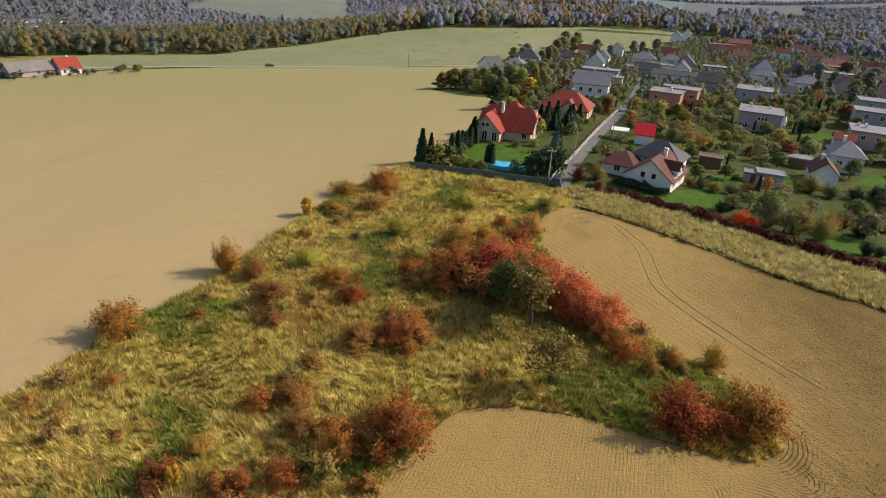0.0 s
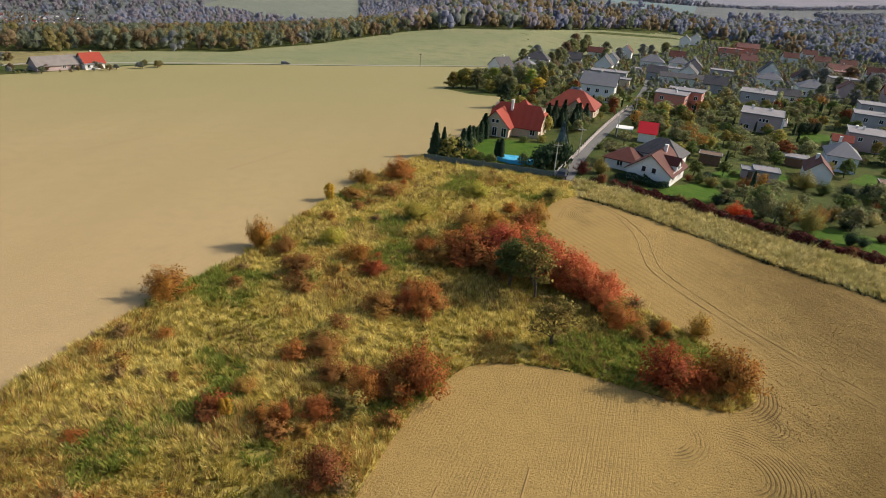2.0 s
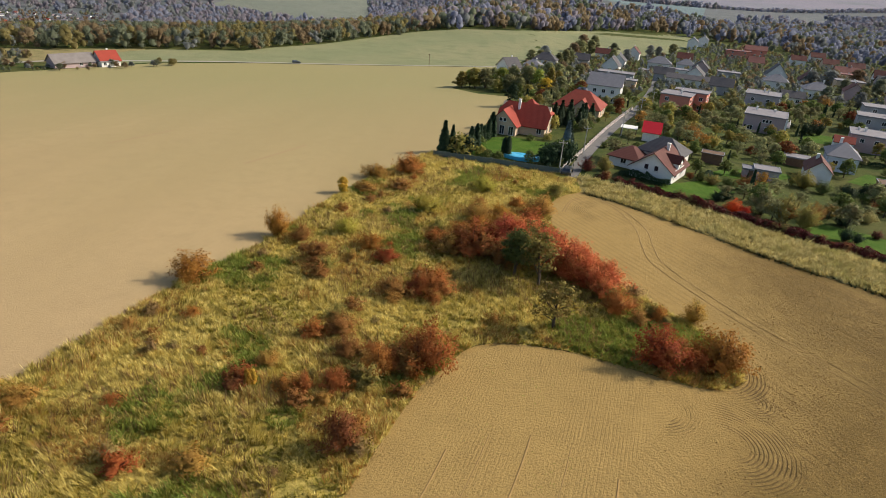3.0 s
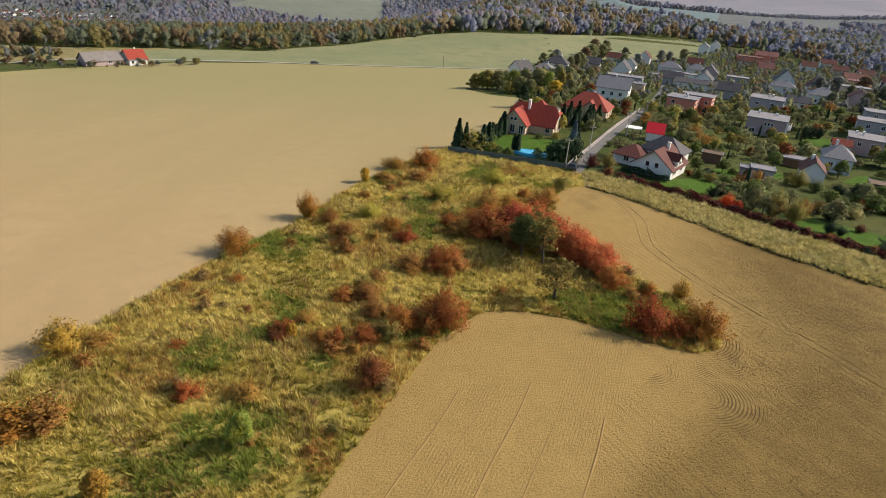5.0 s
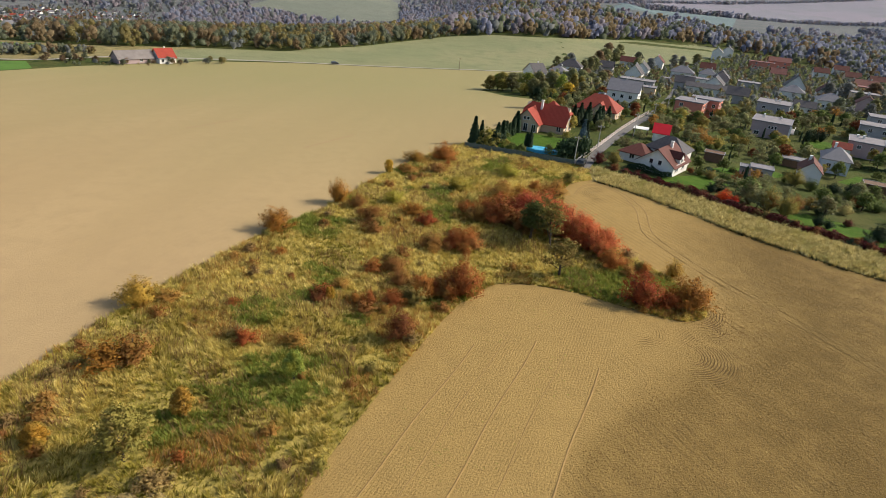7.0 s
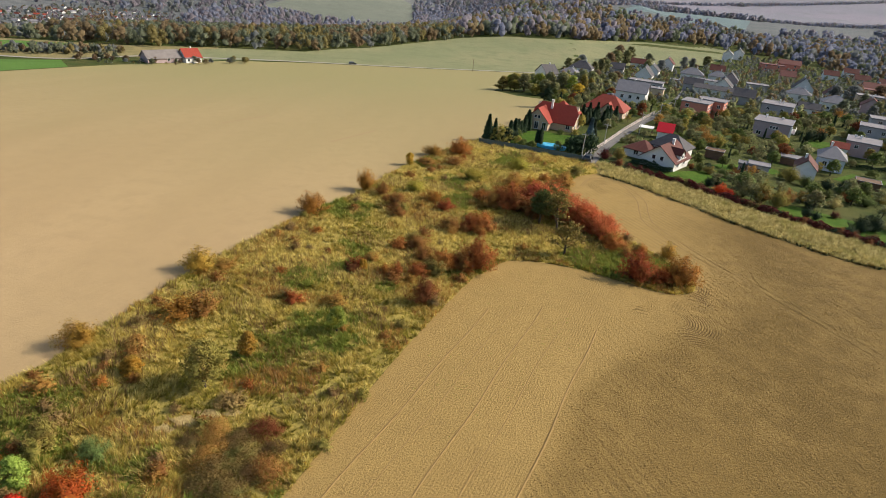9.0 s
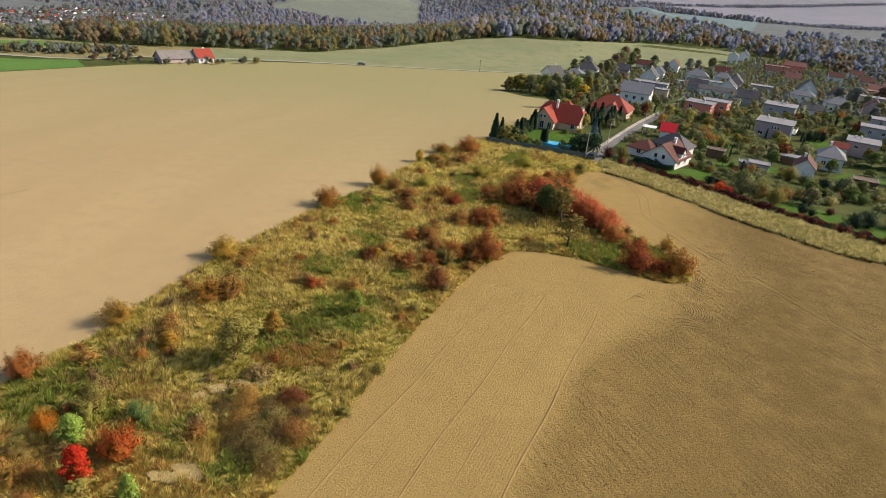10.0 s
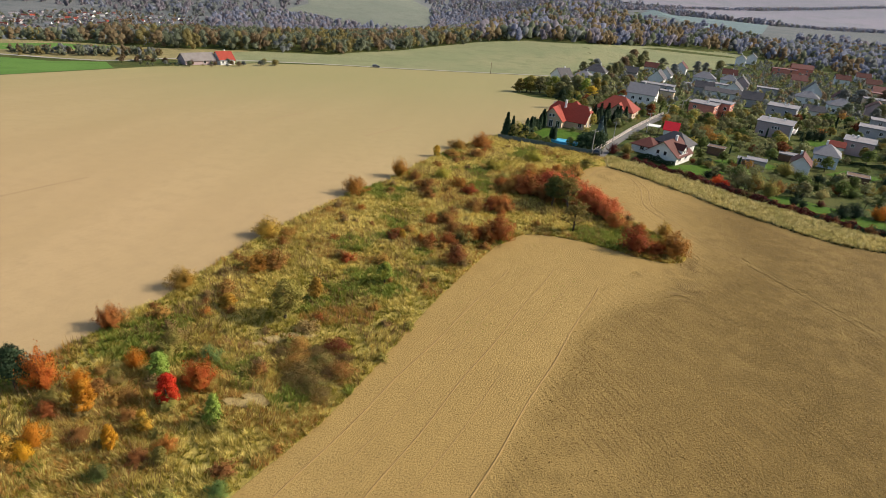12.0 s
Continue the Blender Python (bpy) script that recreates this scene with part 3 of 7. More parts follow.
def leaf_quads(p, n, size, soft=None):
    """Corners of leaves at p facing n, and the normals that they are lit by."""
    count = len(p)
    n = n / np.linalg.norm(n, axis=1)[:, None]
    a = np.cross(n, rng.normal(size=(count, 3)))
    a /= np.linalg.norm(a, axis=1)[:, None]
    b = np.cross(n, a)
    s = size * (0.6 + 0.8 * rng.random(count))[:, None]
    lift = n * s * 0.25
    lit = n if soft is None else 0.75 * soft + 0.45 * n
    lit = lit / np.linalg.norm(lit, axis=1)[:, None]
    return np.stack([p - a * s * 0.6 - lift, p - b * s * 0.38, p + a * s * 0.6 - lift, p + b * s * 0.38], 1), np.repeat(lit, 4, 0)


def branch_paths(height, spread, limbs, r0, first=0.3, seed=1, droop=0.0):
    rnd = random.Random(seed)
    top = Vector((rnd.uniform(-0.1, 0.1) * height, rnd.uniform(-0.1, 0.1) * height, height * 0.85))
    trunk = [(Vector((0, 0, -0.1)), r0 * 1.25), (top * 0.25 + Vector((rnd.uniform(-.04, .04) * height, 0, 0)), r0), (top * 0.6, r0 * 0.65), (top, r0 * 0.2)]
    paths = [trunk]
    for k in range(limbs):
        t = first + (0.9 - first) * (k + rnd.random() * 0.6) / limbs
        s = top * t
        a = k * 2.4 + rnd.random()
        reach = spread * (0.55 + 0.45 * rnd.random()) * (1.1 - 0.5 * t)
        e = s + Vector((math.cos(a) * reach, math.sin(a) * reach, height * (0.28 - droop) * (0.5 + rnd.random())))
        m = s.lerp(e, 0.5) + Vector((0, 0, height * 0.04))
        r = r0 * 0.5 * (1.1 - t)
        paths.append([(s, r), (m, r * 0.7), (e, r * 0.25)])
        for _ in range(2):
            o = Vector((rnd.uniform(-1, 1), rnd.uniform(-1, 1), rnd.uniform(0.1, 0.9))) * reach * 0.45
            paths.append([(m, r * 0.5), (m + o * 0.6, r * 0.35), (m + o, r * 0.12)])
    return paths


def heap(seed, height, width, balls, low=0.25, cone=0.0):
    """Centres and radii of the balls that make a crown's uneven form."""
    rnd = random.Random(seed)
    cs, rs = [], []
    for k in range(balls):
        u = (k + 0.5) / balls
        z = height * (low + (0.86 - low) * u)
        reach = width * 0.5 * math.sin(math.pi * min(1, 0.25 + 0.72 * u)) * (1 - cone * u)
        a = k * 2.399 + rnd.random() * 0.8
        q = reach * rnd.uniform(0.25, 0.8)
        cs.append((q * math.cos(a), q * math.sin(a), z))
        rs.append(width * rnd.uniform(0.15, 0.27) * (1 - 0.55 * cone * u))
    return cs, rs


FORMS = {}


def form(kind, v):
    """The meshes of a plant of a kind and a variety: trunk and crown, 1 m high at scale 1 metres as said in the kind."""
    key = (kind, v)
    if key in FORMS:
        return FORMS[key]
    s = 100 * v + len(kind)
    trunk = None
    if kind == "bush":
        crown, paths = feathers(5200, 0.037, 1.35, 90, 0.15, 0.15)
        trunk = tubes(paths, 4)
    elif kind == "wild":
        crown, paths = feathers(4400, 0.035, 1.3, 64, 0.3, 0.15)
        crown[0][:, :, 2] *= 0.82
        paths = [[(Vector((q.x, q.y, q.z * 0.75)), r) for q, r in path] for path in paths]
        trunk = tubes(paths, 4)
    elif kind == "oval":
        cs, rs = heap(s, 1.0, 0.72, 26, 0.12)
        crown = leaves(cs, np.array(rs) * 0.8, 3600, 0.038)
        trunk = tubes(branch_paths(0.8, 0.25, 7, 0.025, 0.15, s), 4)
    elif kind == "thicket":
        cs, rs = heap(s, 1.0, 1.6, 30, 0.05)
        crown = leaves(cs, np.array(rs) * 0.7, 3400, 0.04)
    elif kind == "ragged":
        crown, paths = feathers(1700, 0.05, 1.15, 48, 0.3, 0.12)
        trunk = tubes(paths[:8], 4)
    elif kind == "clump":
        crown, paths = feathers(900, 0.075, 1.3, 48, 0.2, 0.1)
    elif kind == "tree":
        cs, rs = heap(s, 1.0, 0.85, 24, 0.3)
        crown = leaves(cs, rs, 5200, 0.034, core=0.2)
        trunk = tubes(branch_paths(0.85, 0.4, 9, 0.03, 0.25, s), 6)
    elif kind == "sparse":
        paths = branch_paths(0.95, 0.42, 14, 0.022, 0.2, s)
        tips = np.array([tuple(q[-1][0]) for q in paths] + [tuple(q[1][0]) for q in paths[1:]])
        crown = leaves(tips, np.full(len(tips), 0.1), 1500, 0.036, core=0.1)
        trunk = tubes(paths, 5)
    elif kind == "garden":
        cs, rs = heap(s, 1.0, 0.9, 16, 0.28)
        crown = leaves(cs, rs, 620, 0.088, core=0.25)
        trunk = tubes(branch_paths(0.8, 0.38, 6, 0.028, 0.25, s), 5)
    elif kind == "fruit":
        paths = branch_paths(0.9, 0.5, 10, 0.025, 0.22, s)
        tips = np.array([tuple(q[-1][0]) for q in paths] + [tuple(q[1][0]) for q in paths[1:]])
        crown = leaves(tips, np.full(len(tips), 0.14), 620, 0.062, core=0.1)
        trunk = tubes(paths, 4)
    elif kind == "shrub":
        cs, rs = heap(s, 1.0, 1.5, 10, 0.1)
        crown = leaves(cs, rs, 560, 0.115)
    elif kind in ("conifer", "column"):
        wide, n = (0.42, 1500) if kind == "conifer" else (0.2, 900)
        u = rng.random(n) ** 0.75
        a = rng.random(n) * 2 * math.pi
        tier = 1 - 0.28 * ((u * 13) % 1) if kind == "conifer" else 1
        ends = (1 - u) ** (0.85 if kind == "conifer" else 0.4) * np.minimum(1, 8 * u + 0.4)
        r = wide * 0.5 * ends * tier * (0.65 + 0.4 * rng.random(n)) * (1 + 0.18 * np.sin(3 * a + v))
        p = np.stack([r * np.cos(a), r * np.sin(a), 0.04 + 0.96 * u], 1)
        nrm = np.stack([np.cos(a), np.sin(a), np.full(n, 0.6)], 1) + rng.normal(size=(n, 3)) * 0.35
        crown = leaf_quads(p, nrm, 0.07 if kind == "conifer" else 0.06, np.stack([np.cos(a), np.sin(a), np.full(n, 0.5)], 1))
        trunk = tubes([[(Vector((0, 0, -0.03)), 0.025), (Vector((0, 0, 0.95)), 0.004)]], 5)
    elif kind == "far":
        cs, rs = heap(s, 1.0, 0.8, 12, 0.25)
        crown = leaves(cs, rs, 420, 0.11)
        trunk = tubes([[(Vector((0, 0, -0.05)), 0.035), (Vector((0, 0, 0.6)), 0.012)]], 4)
    tm = None
    if trunk:
        tm = bpy.data.meshes.new("trunk")
        trunk.to_mesh(tm)
        trunk.free()
        tm.materials.append(BARK)
    FORMS[key] = tm, quads_mesh("crown", crown[0], GREEN, 4, crown[1])
    return FORMS[key]


def plant(name, kind, x, y, height, mat, label, category="bush", group="", width=None, z=None, v=None):
    """A tree or bush of that height; width is relative to the kind's own."""
    v = random.randrange(3) if v is None else v
    tm, cm = form(kind, v)
    w = height * (width or 1.0)
    root = new(name)
    root.empty_display_size = 0.3
    root.matrix_basis = Matrix.LocRotScale((x, y, (terrain(x, y) if z is None else z)), Euler((0, 0, random.uniform(0, 6.28))), (w, w, height))
    tagged(root, label, category, group)
    if tm:
        put("trunk" if kind not in ("bush", "wild", "ragged") else "stem", tm, root)
    c = put("crown", cm, root)
    c.material_slots[0].link = "OBJECT"
    c.material_slots[0].material = mat
    return root


def blades(xs, ys, zs, heights, per, width, lean, wind=0.25, spread=0.25, stray=0.0):
    """Corners of grass blades, so many to a tuft; whole patches lean one way."""
    n = len(xs)
    b = np.repeat(np.stack([xs, ys, zs], 1), per, 0)
    h = np.repeat(heights, per) * (0.6 + 0.5 * rng.random(n * per))
    a = rng.random(n * per) * 2 * math.pi
    way = np.repeat(6.0 * patchy(xs, ys, 0.12, 71.0) + 3.6 + stray * rng.normal(size=n), per)
    out = np.stack([np.cos(a), np.sin(a), np.zeros(n * per)], 1)
    b = b + out * (spread * np.repeat(heights, per) * rng.random(n * per))[:, None]
    tip = b + out * (h * lean * rng.random(n * per))[:, None] + np.stack([h * wind * np.cos(way), h * wind * np.sin(way), h], 1)
    side = np.stack([-out[:, 1], out[:, 0], np.zeros(n * per)], 1) * (width * (0.6 + 0.8 * rng.random(n * per)))[:, None]
    return np.stack([b - side, b + side, tip], 1)


def scatter(poly, count):
    xs, ys = np.array([p[0] for p in poly]), np.array([p[1] for p in poly])
    px, py = rng.uniform(xs.min(), xs.max(), count), rng.uniform(ys.min(), ys.max(), count)
    keep = inside_many(poly, px, py)
    return px[keep], py[keep]


def patchy(xs, ys, scale, seed):
    return np.array([noise.noise((x * scale, y * scale, seed)) for x, y in zip(xs, ys)])


# ---- houses ----
def window(parent, m, w, h, panes=2):
    """A framed window standing 4 cm proud, with glass and a sill."""
    t = 0.09
    bars = [(-w / 2, -0.06, 0, -w / 2 + t, 0.05, h), (w / 2 - t, -0.06, 0, w / 2, 0.05, h), (-w / 2 + t, -0.06, 0, w / 2 - t, 0.05, t), (-w / 2 + t, -0.06, h - t, w / 2 - t, 0.05, h)]
    for k in range(1, panes):
        c = -w / 2 + w * k / panes
        bars.append((c - 0.035, -0.055, t, c + 0.035, 0.04, h - t))
    win = part("window", boxes(*bars), FRAME, parent)
    win.matrix_basis = m
    part("pane", boxes((-w / 2 + t, -0.025, t, w / 2 - t, 0.02, h - t)), GLASS, win)
    part("sill", boxes((-w / 2 - 0.06, -0.16, -0.07, w / 2 + 0.06, 0.03, -0.003)), CONCRETE, win)
    return win


def on_face(face, w, d, u, z):
    """The pose of a thing on a wall of a w by d block; u along the wall from its middle, outwards is local -y."""
    if face == "s":
        return pose(u, -d / 2 - 0.005, z)
    if face == "n":
        return pose(-u, d / 2 + 0.005, z, 0, 0, 180)
    if face == "e":
        return pose(w / 2 + 0.005, u, z, 0, 0, 90)
    return pose(-w / 2 - 0.005, -u, z, 0, 0, -90)


def gable_block(w, d, h, rise):
    """Walls with two gables; the ridge runs along x."""
    v = []
    for x in (-w / 2, w / 2):
        v += [(x, -d / 2, -1.2), (x, d / 2, -1.2), (x, d / 2, h), (x, 0, h + rise), (x, -d / 2, h)]
    return solid(v, [(0, 1, 2, 3, 4), (5, 6, 7, 8, 9), (0, 5, 6, 1), (1, 6, 7, 2), (4, 9, 5, 0), (2, 7, 8, 3), (3, 8, 9, 4)])


def gable_roof(w, d, h, rise, over=0.5, clip=0.0, thick=0.16):
    """Two slopes with eaves; clip cuts the ridge ends into small hips."""
    k = rise / (d / 2)
    x, y, ze, zr = w / 2 + over, d / 2 + over, h - over * k + thick, h + rise + thick
    c = clip
    yc, zc = y * (1 - 0.62) if c else 0, 0
    if not c:
        return slabs([[(-x, -y, ze), (x, -y, ze), (x, 0, zr), (-x, 0, zr)], [(-x, 0, zr), (x, 0, zr), (x, y, ze), (-x, y, ze)]], thick)
    zc = ze + (zr - ze) * 0.62
    lows = [[(-x, -y, ze), (x, -y, ze), (x, -yc, zc), (x - c, 0, zr), (-x + c, 0, zr), (-x, -yc, zc)],
            [(-x, yc, zc), (-x + c, 0, zr), (x - c, 0, zr), (x, yc, zc), (x, y, ze), (-x, y, ze)],
            [(x, -yc, zc), (x, yc, zc), (x - c, 0, zr)], [(-x, yc, zc), (-x, -yc, zc), (-x + c, 0, zr)]]
    return slabs(lows, thick)


def hip_roof(w, d, h, rise, over=0.5, ridge=None, thick=0.16):
    r = max(0.05, (w - d) / 2 if ridge is None else ridge / 2)
    x, y, z, zr = w / 2 + over, d / 2 + over, h - 0.15 + thick, h + rise + thick
    return slabs([[(-x, -y, z), (x, -y, z), (r, 0, zr), (-r, 0, zr)], [(x, y, z), (-x, y, z), (-r, 0, zr), (r, 0, zr)],
                  [(x, -y, z), (x, y, z), (r, 0, zr)], [(-x, y, z), (-x, -y, z), (-r, 0, zr)]], thick)


def block(root, m, w, d, h, roof, rise, wall_mat, roof_mat, windows=(), chimneys=(), over=0.5, clip=0.0, ridge=None):
    """One volume of a house: wall, roof, windows, chimneys, all parts of root."""
    made = []
    if roof == "gable":
        made.append(part("wall", gable_block(w, d, h, rise), wall_mat, root))
        made.append(part("roof", gable_roof(w, d, h, rise, over, clip), roof_mat, root))
    elif roof == "hip":
        made.append(part("wall", boxes((-w / 2, -d / 2, -1.2, w / 2, d / 2, h)), wall_mat, root))
        made.append(part("roof", hip_roof(w, d, h, rise, over, ridge), roof_mat, root))
    elif roof == "lean":
        made.append(part("wall", boxes((-w / 2, -d / 2, -1.2, w / 2, d / 2, h)), wall_mat, root))
        made.append(part("roof", slabs([[(-w / 2 - over, -d / 2 - over, h + 0.16), (w / 2 + over, -d / 2 - over, h + 0.16), (w / 2 + over, d / 2, h + rise + 0.16), (-w / 2 - over, d / 2, h + rise + 0.16)]], 0.16), roof_mat, root))
    else:
        o = min(over, 0.35)
        made.append(part("wall", boxes((-w / 2, -d / 2, -1.2, w / 2, d / 2, h)), wall_mat, root))
        made.append(part("roof", boxes((-w / 2 - o, -d / 2 - o, h, w / 2 + o, d / 2 + o, h + 0.28)), roof_mat, root))
        e = 0.12
        made.append(part("roof_edge", boxes((-w / 2 - o, -d / 2 - o, h + 0.283, w / 2 + o, -d / 2 - o + e, h + 0.36), (-w / 2 - o, d / 2 + o - e, h + 0.283, w / 2 + o, d / 2 + o, h + 0.36),
                                             (-w / 2 - o, -d / 2 - o + e, h + 0.283, -w / 2 - o + e, d / 2 + o - e, h + 0.36), (w / 2 + o - e, -d / 2 - o + e, h + 0.283, w / 2 + o, d / 2 + o - e, h + 0.36)), CHROME_GREY, root))
    for face, u, z, ww, hh in windows:
        made.append(window(root, on_face(face, w, d, u, z), ww, hh, 2 if ww > 0.9 else 1))
    for x, y, top in chimneys:
        base = h if roof in ("flat", "hip") else h * 0.8
        made.append(part("chimney", boxes((x - 0.28, y - 0.28, base, x + 0.28, y + 0.28, top - 0.12), (x - 0.34, y - 0.34, top - 0.117, x + 0.34, y + 0.34, top)), W_WHITE, root))
    for ob in made:
        ob.matrix_basis = m @ ob.matrix_basis
    return made


def house(x, y, turn, label, name="house", category="house", z=None, group=""):
    root = new(name)
    root.matrix_basis = pose(x, y, terrain(x, y) if z is None else z, 0, 0, turn)
    return tagged(root, label, category, group)


def rows_of(face, us, zs, w=1.2, h=1.3):
    return [(face, u, z, w, h) for u in us for z in zs]


# ---- bushes and trees of the overgrown strip: x, y, height, relative width ----
for x, y, h, w in [(-10.6, 90.4, 4.1, 1.32), (1.6, 58.9, 5.0, 1.45), (-3.2, 47.8, 3.5, 1.42), (-2.4, 33.7, 5.4, 0.85)]:
    plant("bush", "bush", x, y, h, RUST, "dense round bush with rust-red leaves", "bush", "bushes of the overgrown strip", w)
for x, y, h, w in [(-39.2, 5.2, 3.1, 1.10), (-15.7, 86.9, 2.6, 1.83), (-36.4, 22.9, 3.4, 1.21)]:
    plant("bush", "bush", x, y, h, GOLD_BROWN, "dense round bush with golden brown leaves", "bush", "bushes of the overgrown strip", w)
for x, y, h, w in [(-19.4, 77.2, 2.9, 1.06), (-16.8, 28.9, 1.7, 0.87), (-17.1, 28.5, 2.0, 0.61), (-32.0, 2.4, 2.0, 1.74)]:
    plant("bush", "oval", x, y, h, YELLOW, "upright oval bush with golden yellow leaves", "bush", "bushes of the overgrown strip", w)
for x, y, h, w in [(-16.0, 78.9, 2.1, 2.08), (-33.7, 24.2, 1.7, 1.87), (-13.7, 29.0, 1.5, 1.85), (-30.9, 13.2, 3.4, 1.34), (-17.8, 19.2, 1.9, 1.81)]:
    plant("undergrowth_bush", "ragged", x, y, h, BROWN, "low ragged bush with dull brown leaves", "bush", "bushes of the overgrown strip", w)
for x, y, h, w in [(-10.5, 81.0, 2.5, 2.09)]:
    plant("undergrowth_bush", "ragged", x, y, h, RUSTY_STALK, "low ragged bush with withered brown leaves", "bush", "bushes of the overgrown strip", w)
for x, y, h, w in [(3.1, 84.1, 3.9, 1.33), (-5.9, 71.9, 3.7, 1.32), (-15.6, 61.5, 3.1, 1.29)]:
    plant("wild_bush", "wild", x, y, h, LIME, "loose wild bush with yellow-green leaves on thin stems", "bush", "bushes of the overgrown strip", w)
for x, y, h, w in [(-11.6, 57.8, 2.9, 1.51), (5.4, 71.2, 3.5, 1.54)]:
    plant("wild_bush", "wild", x, y, h, ORANGE, "loose wild bush with orange-brown leaves on thin stems", "bush", "bushes of the overgrown strip", w)
for x, y, h, w in [(-9.2, 54.4, 2.2, 1.44), (19.7, 37.3, 4.7, 1.11)]:
    plant("bush", "bush", x, y, h, DEEP_RED, "dense round bush with deep red leaves", "bush", "bushes of the overgrown strip", w)
for x, y, h, w in [(-17.5, 52.7, 3.5, 1.50), (-20.5, 57.8, 3.1, 1.12), (2.2, 70.5, 3.9, 1.54), (11.6, 74.6, 4.8, 1.18), (-7.2, 46.5, 2.8, 1.46), (-11.4, 37.9, 2.9, 1.42), (-16.5, 31.6, 1.9, 1.32), (-7.4, 31.3, 2.2, 1.39), (-9.9, 34.0, 3.1, 1.01)]:
    plant("wild_bush", "wild", x, y, h, BROWN, "loose wild bush with dull brown leaves on thin stems", "bush", "bushes of the overgrown strip", w)
for x, y, h, w in [(-24.3, 59.0, 4.6, 0.74), (25.9, 37.7, 4.6, 1.20), (-29.7, 45.4, 3.7, 1.28)]:
    plant("bush", "bush", x, y, h, ORANGE, "dense round bush with orange-brown leaves", "bush", "bushes of the overgrown strip", w)
for x, y, h, w in [(15.1, 84.4, 3.4, 1.31)]:
    plant("wild_bush", "wild", x, y, h, OLIVE, "loose wild bush with olive-yellow leaves on thin stems", "bush", "bushes of the overgrown strip", w)
for x, y, h, w in [(-3.3, 65.1, 2.4, 1.44)]:
    plant("undergrowth_bush", "ragged", x, y, h, OLIVE, "low ragged bush with olive-yellow leaves", "bush", "bushes of the overgrown strip", w)
for x, y, h, w in [(6.7, 54.0, 6.1, 1.07)]:
    plant("tree", "tree", x, y, h, GREEN, "small leafy tree with a dark green crown", "tree", "bushes of the overgrown strip", w)
for x, y, h, w in [(9.4, 51.5, 7.3, 1.11), (10.1, 42.5, 5.5, 1.36)]:
    plant("tree", "sparse", x, y, h, OLIVE, "thin half-bare tree with olive-yellow leaves", "tree", "bushes of the overgrown strip", w * 0.95)
for x, y, h, w in [(-4.4, 47.0, 3.1, 1.11), (23.1, 37.2, 2.7, 1.44)]:
    plant("wild_bush", "wild", x, y, h, DEEP_RED, "loose wild bush with deep red leaves on thin stems", "bush", "bushes of the overgrown strip", w)
for x, y, h, w in [(17.4, 46.8, 4.2, 0.92), (21.8, 45.7, 2.9, 0.69), (-5.6, 32.7, 2.7, 1.07), (-6.7, 31.9, 4.0, 0.74), (-9.8, 29.3, 2.7, 1.26), (-12.4, 28.5, 2.9, 0.70)]:
    plant("wild_bush", "wild", x, y, h, RUST, "loose wild bush with rust-red leaves on thin stems", "bush", "bushes of the overgrown strip", w)
for x, y, h, w in [(25.9, 46.6, 3.3, 1.07)]:
    plant("wild_bush", "wild", x, y, h, GOLD_BROWN, "thin upright bush with golden brown leaves", "bush", "bushes of the overgrown strip", w * 0.85)
for x, y, h, w in [(-26.3, 38.4, 1.2, 1.95), (-26.6, 24.9, 1.2, 1.84), (-18.0, 29.1, 1.9, 1.84)]:
    plant("undergrowth_bush", "ragged", x, y, h, RUST, "low ragged bush with rust-red leaves", "bush", "bushes of the overgrown strip", w)
for x, y, h, w in [(-8.0, 22.5, 4.8, 0.76)]:
    plant("wild_bush", "wild", x, y, h, GARDEN_RUST, "loose wild bush with dark rust leaves on thin stems", "bush", "bushes of the overgrown strip", w)
for x, y, h, w in [(-18.2, 28.1, 1.5, 1.73)]:
    plant("undergrowth_bush", "ragged", x, y, h, GARDEN_RUST, "low ragged bush with dark rust leaves", "bush", "bushes of the overgrown strip", w)
for x, y, h, w in [(-24.9, 2.1, 4.9, 1.05)]:
    plant("tree", "tree", x, y, h, OLIVE, "round small tree with olive speckled leaves", "tree", "bushes of the overgrown strip", w)
for x, y, h, w in [(-23.2, 7.4, 3.1, 1.01)]:
    plant("bush", "oval", x, y, h, GOLD_BROWN, "upright oval bush with golden brown leaves", "bush", "bushes of the overgrown strip", w)
for x, y, h, w in [(-32.9, 12.3, 2.8, 1.83)]:
    plant("undergrowth_bush", "ragged", x, y, h, ORANGE, "low ragged bush with orange-brown leaves", "bush", "bushes of the overgrown strip", w)
for x, y, h, w in [(-16.1, 14.0, 3.3, 0.82)]:
    plant("tree", "tree", x, y, h, LIME_GREEN, "small leafy tree with a bright mid-green crown", "tree", "bushes of the overgrown strip", w)
for x, y, h, w in [(-22.7, 18.4, 1.9, 1.62)]:
    plant("undergrowth_bush", "ragged", x, y, h, DEEP_RED, "low ragged bush with deep red leaves", "bush", "bushes of the overgrown strip", w)
for x, y, h, w in [(-19.2, -3.9, 0.9, 2.82), (-22.5, -4.8, 0.7, 3.35), (-16.0, -4.1, 0.8, 2.40)]:
    plant("bramble", "thicket", x, y, h, BRAMBLE, "low dense bramble thicket with dark brown-green leaves", "bush", "bushes of the overgrown strip", w)
for x, y, h, w in [(-19.7, -8.7, 0.8, 3.21), (-16.9, -7.0, 0.9, 2.82)]:
    plant("bramble", "thicket", x, y, h, BRAMBLE, "low dense bramble thicket with dark brown-green leaves", "bush", "bushes of the overgrown strip", w)
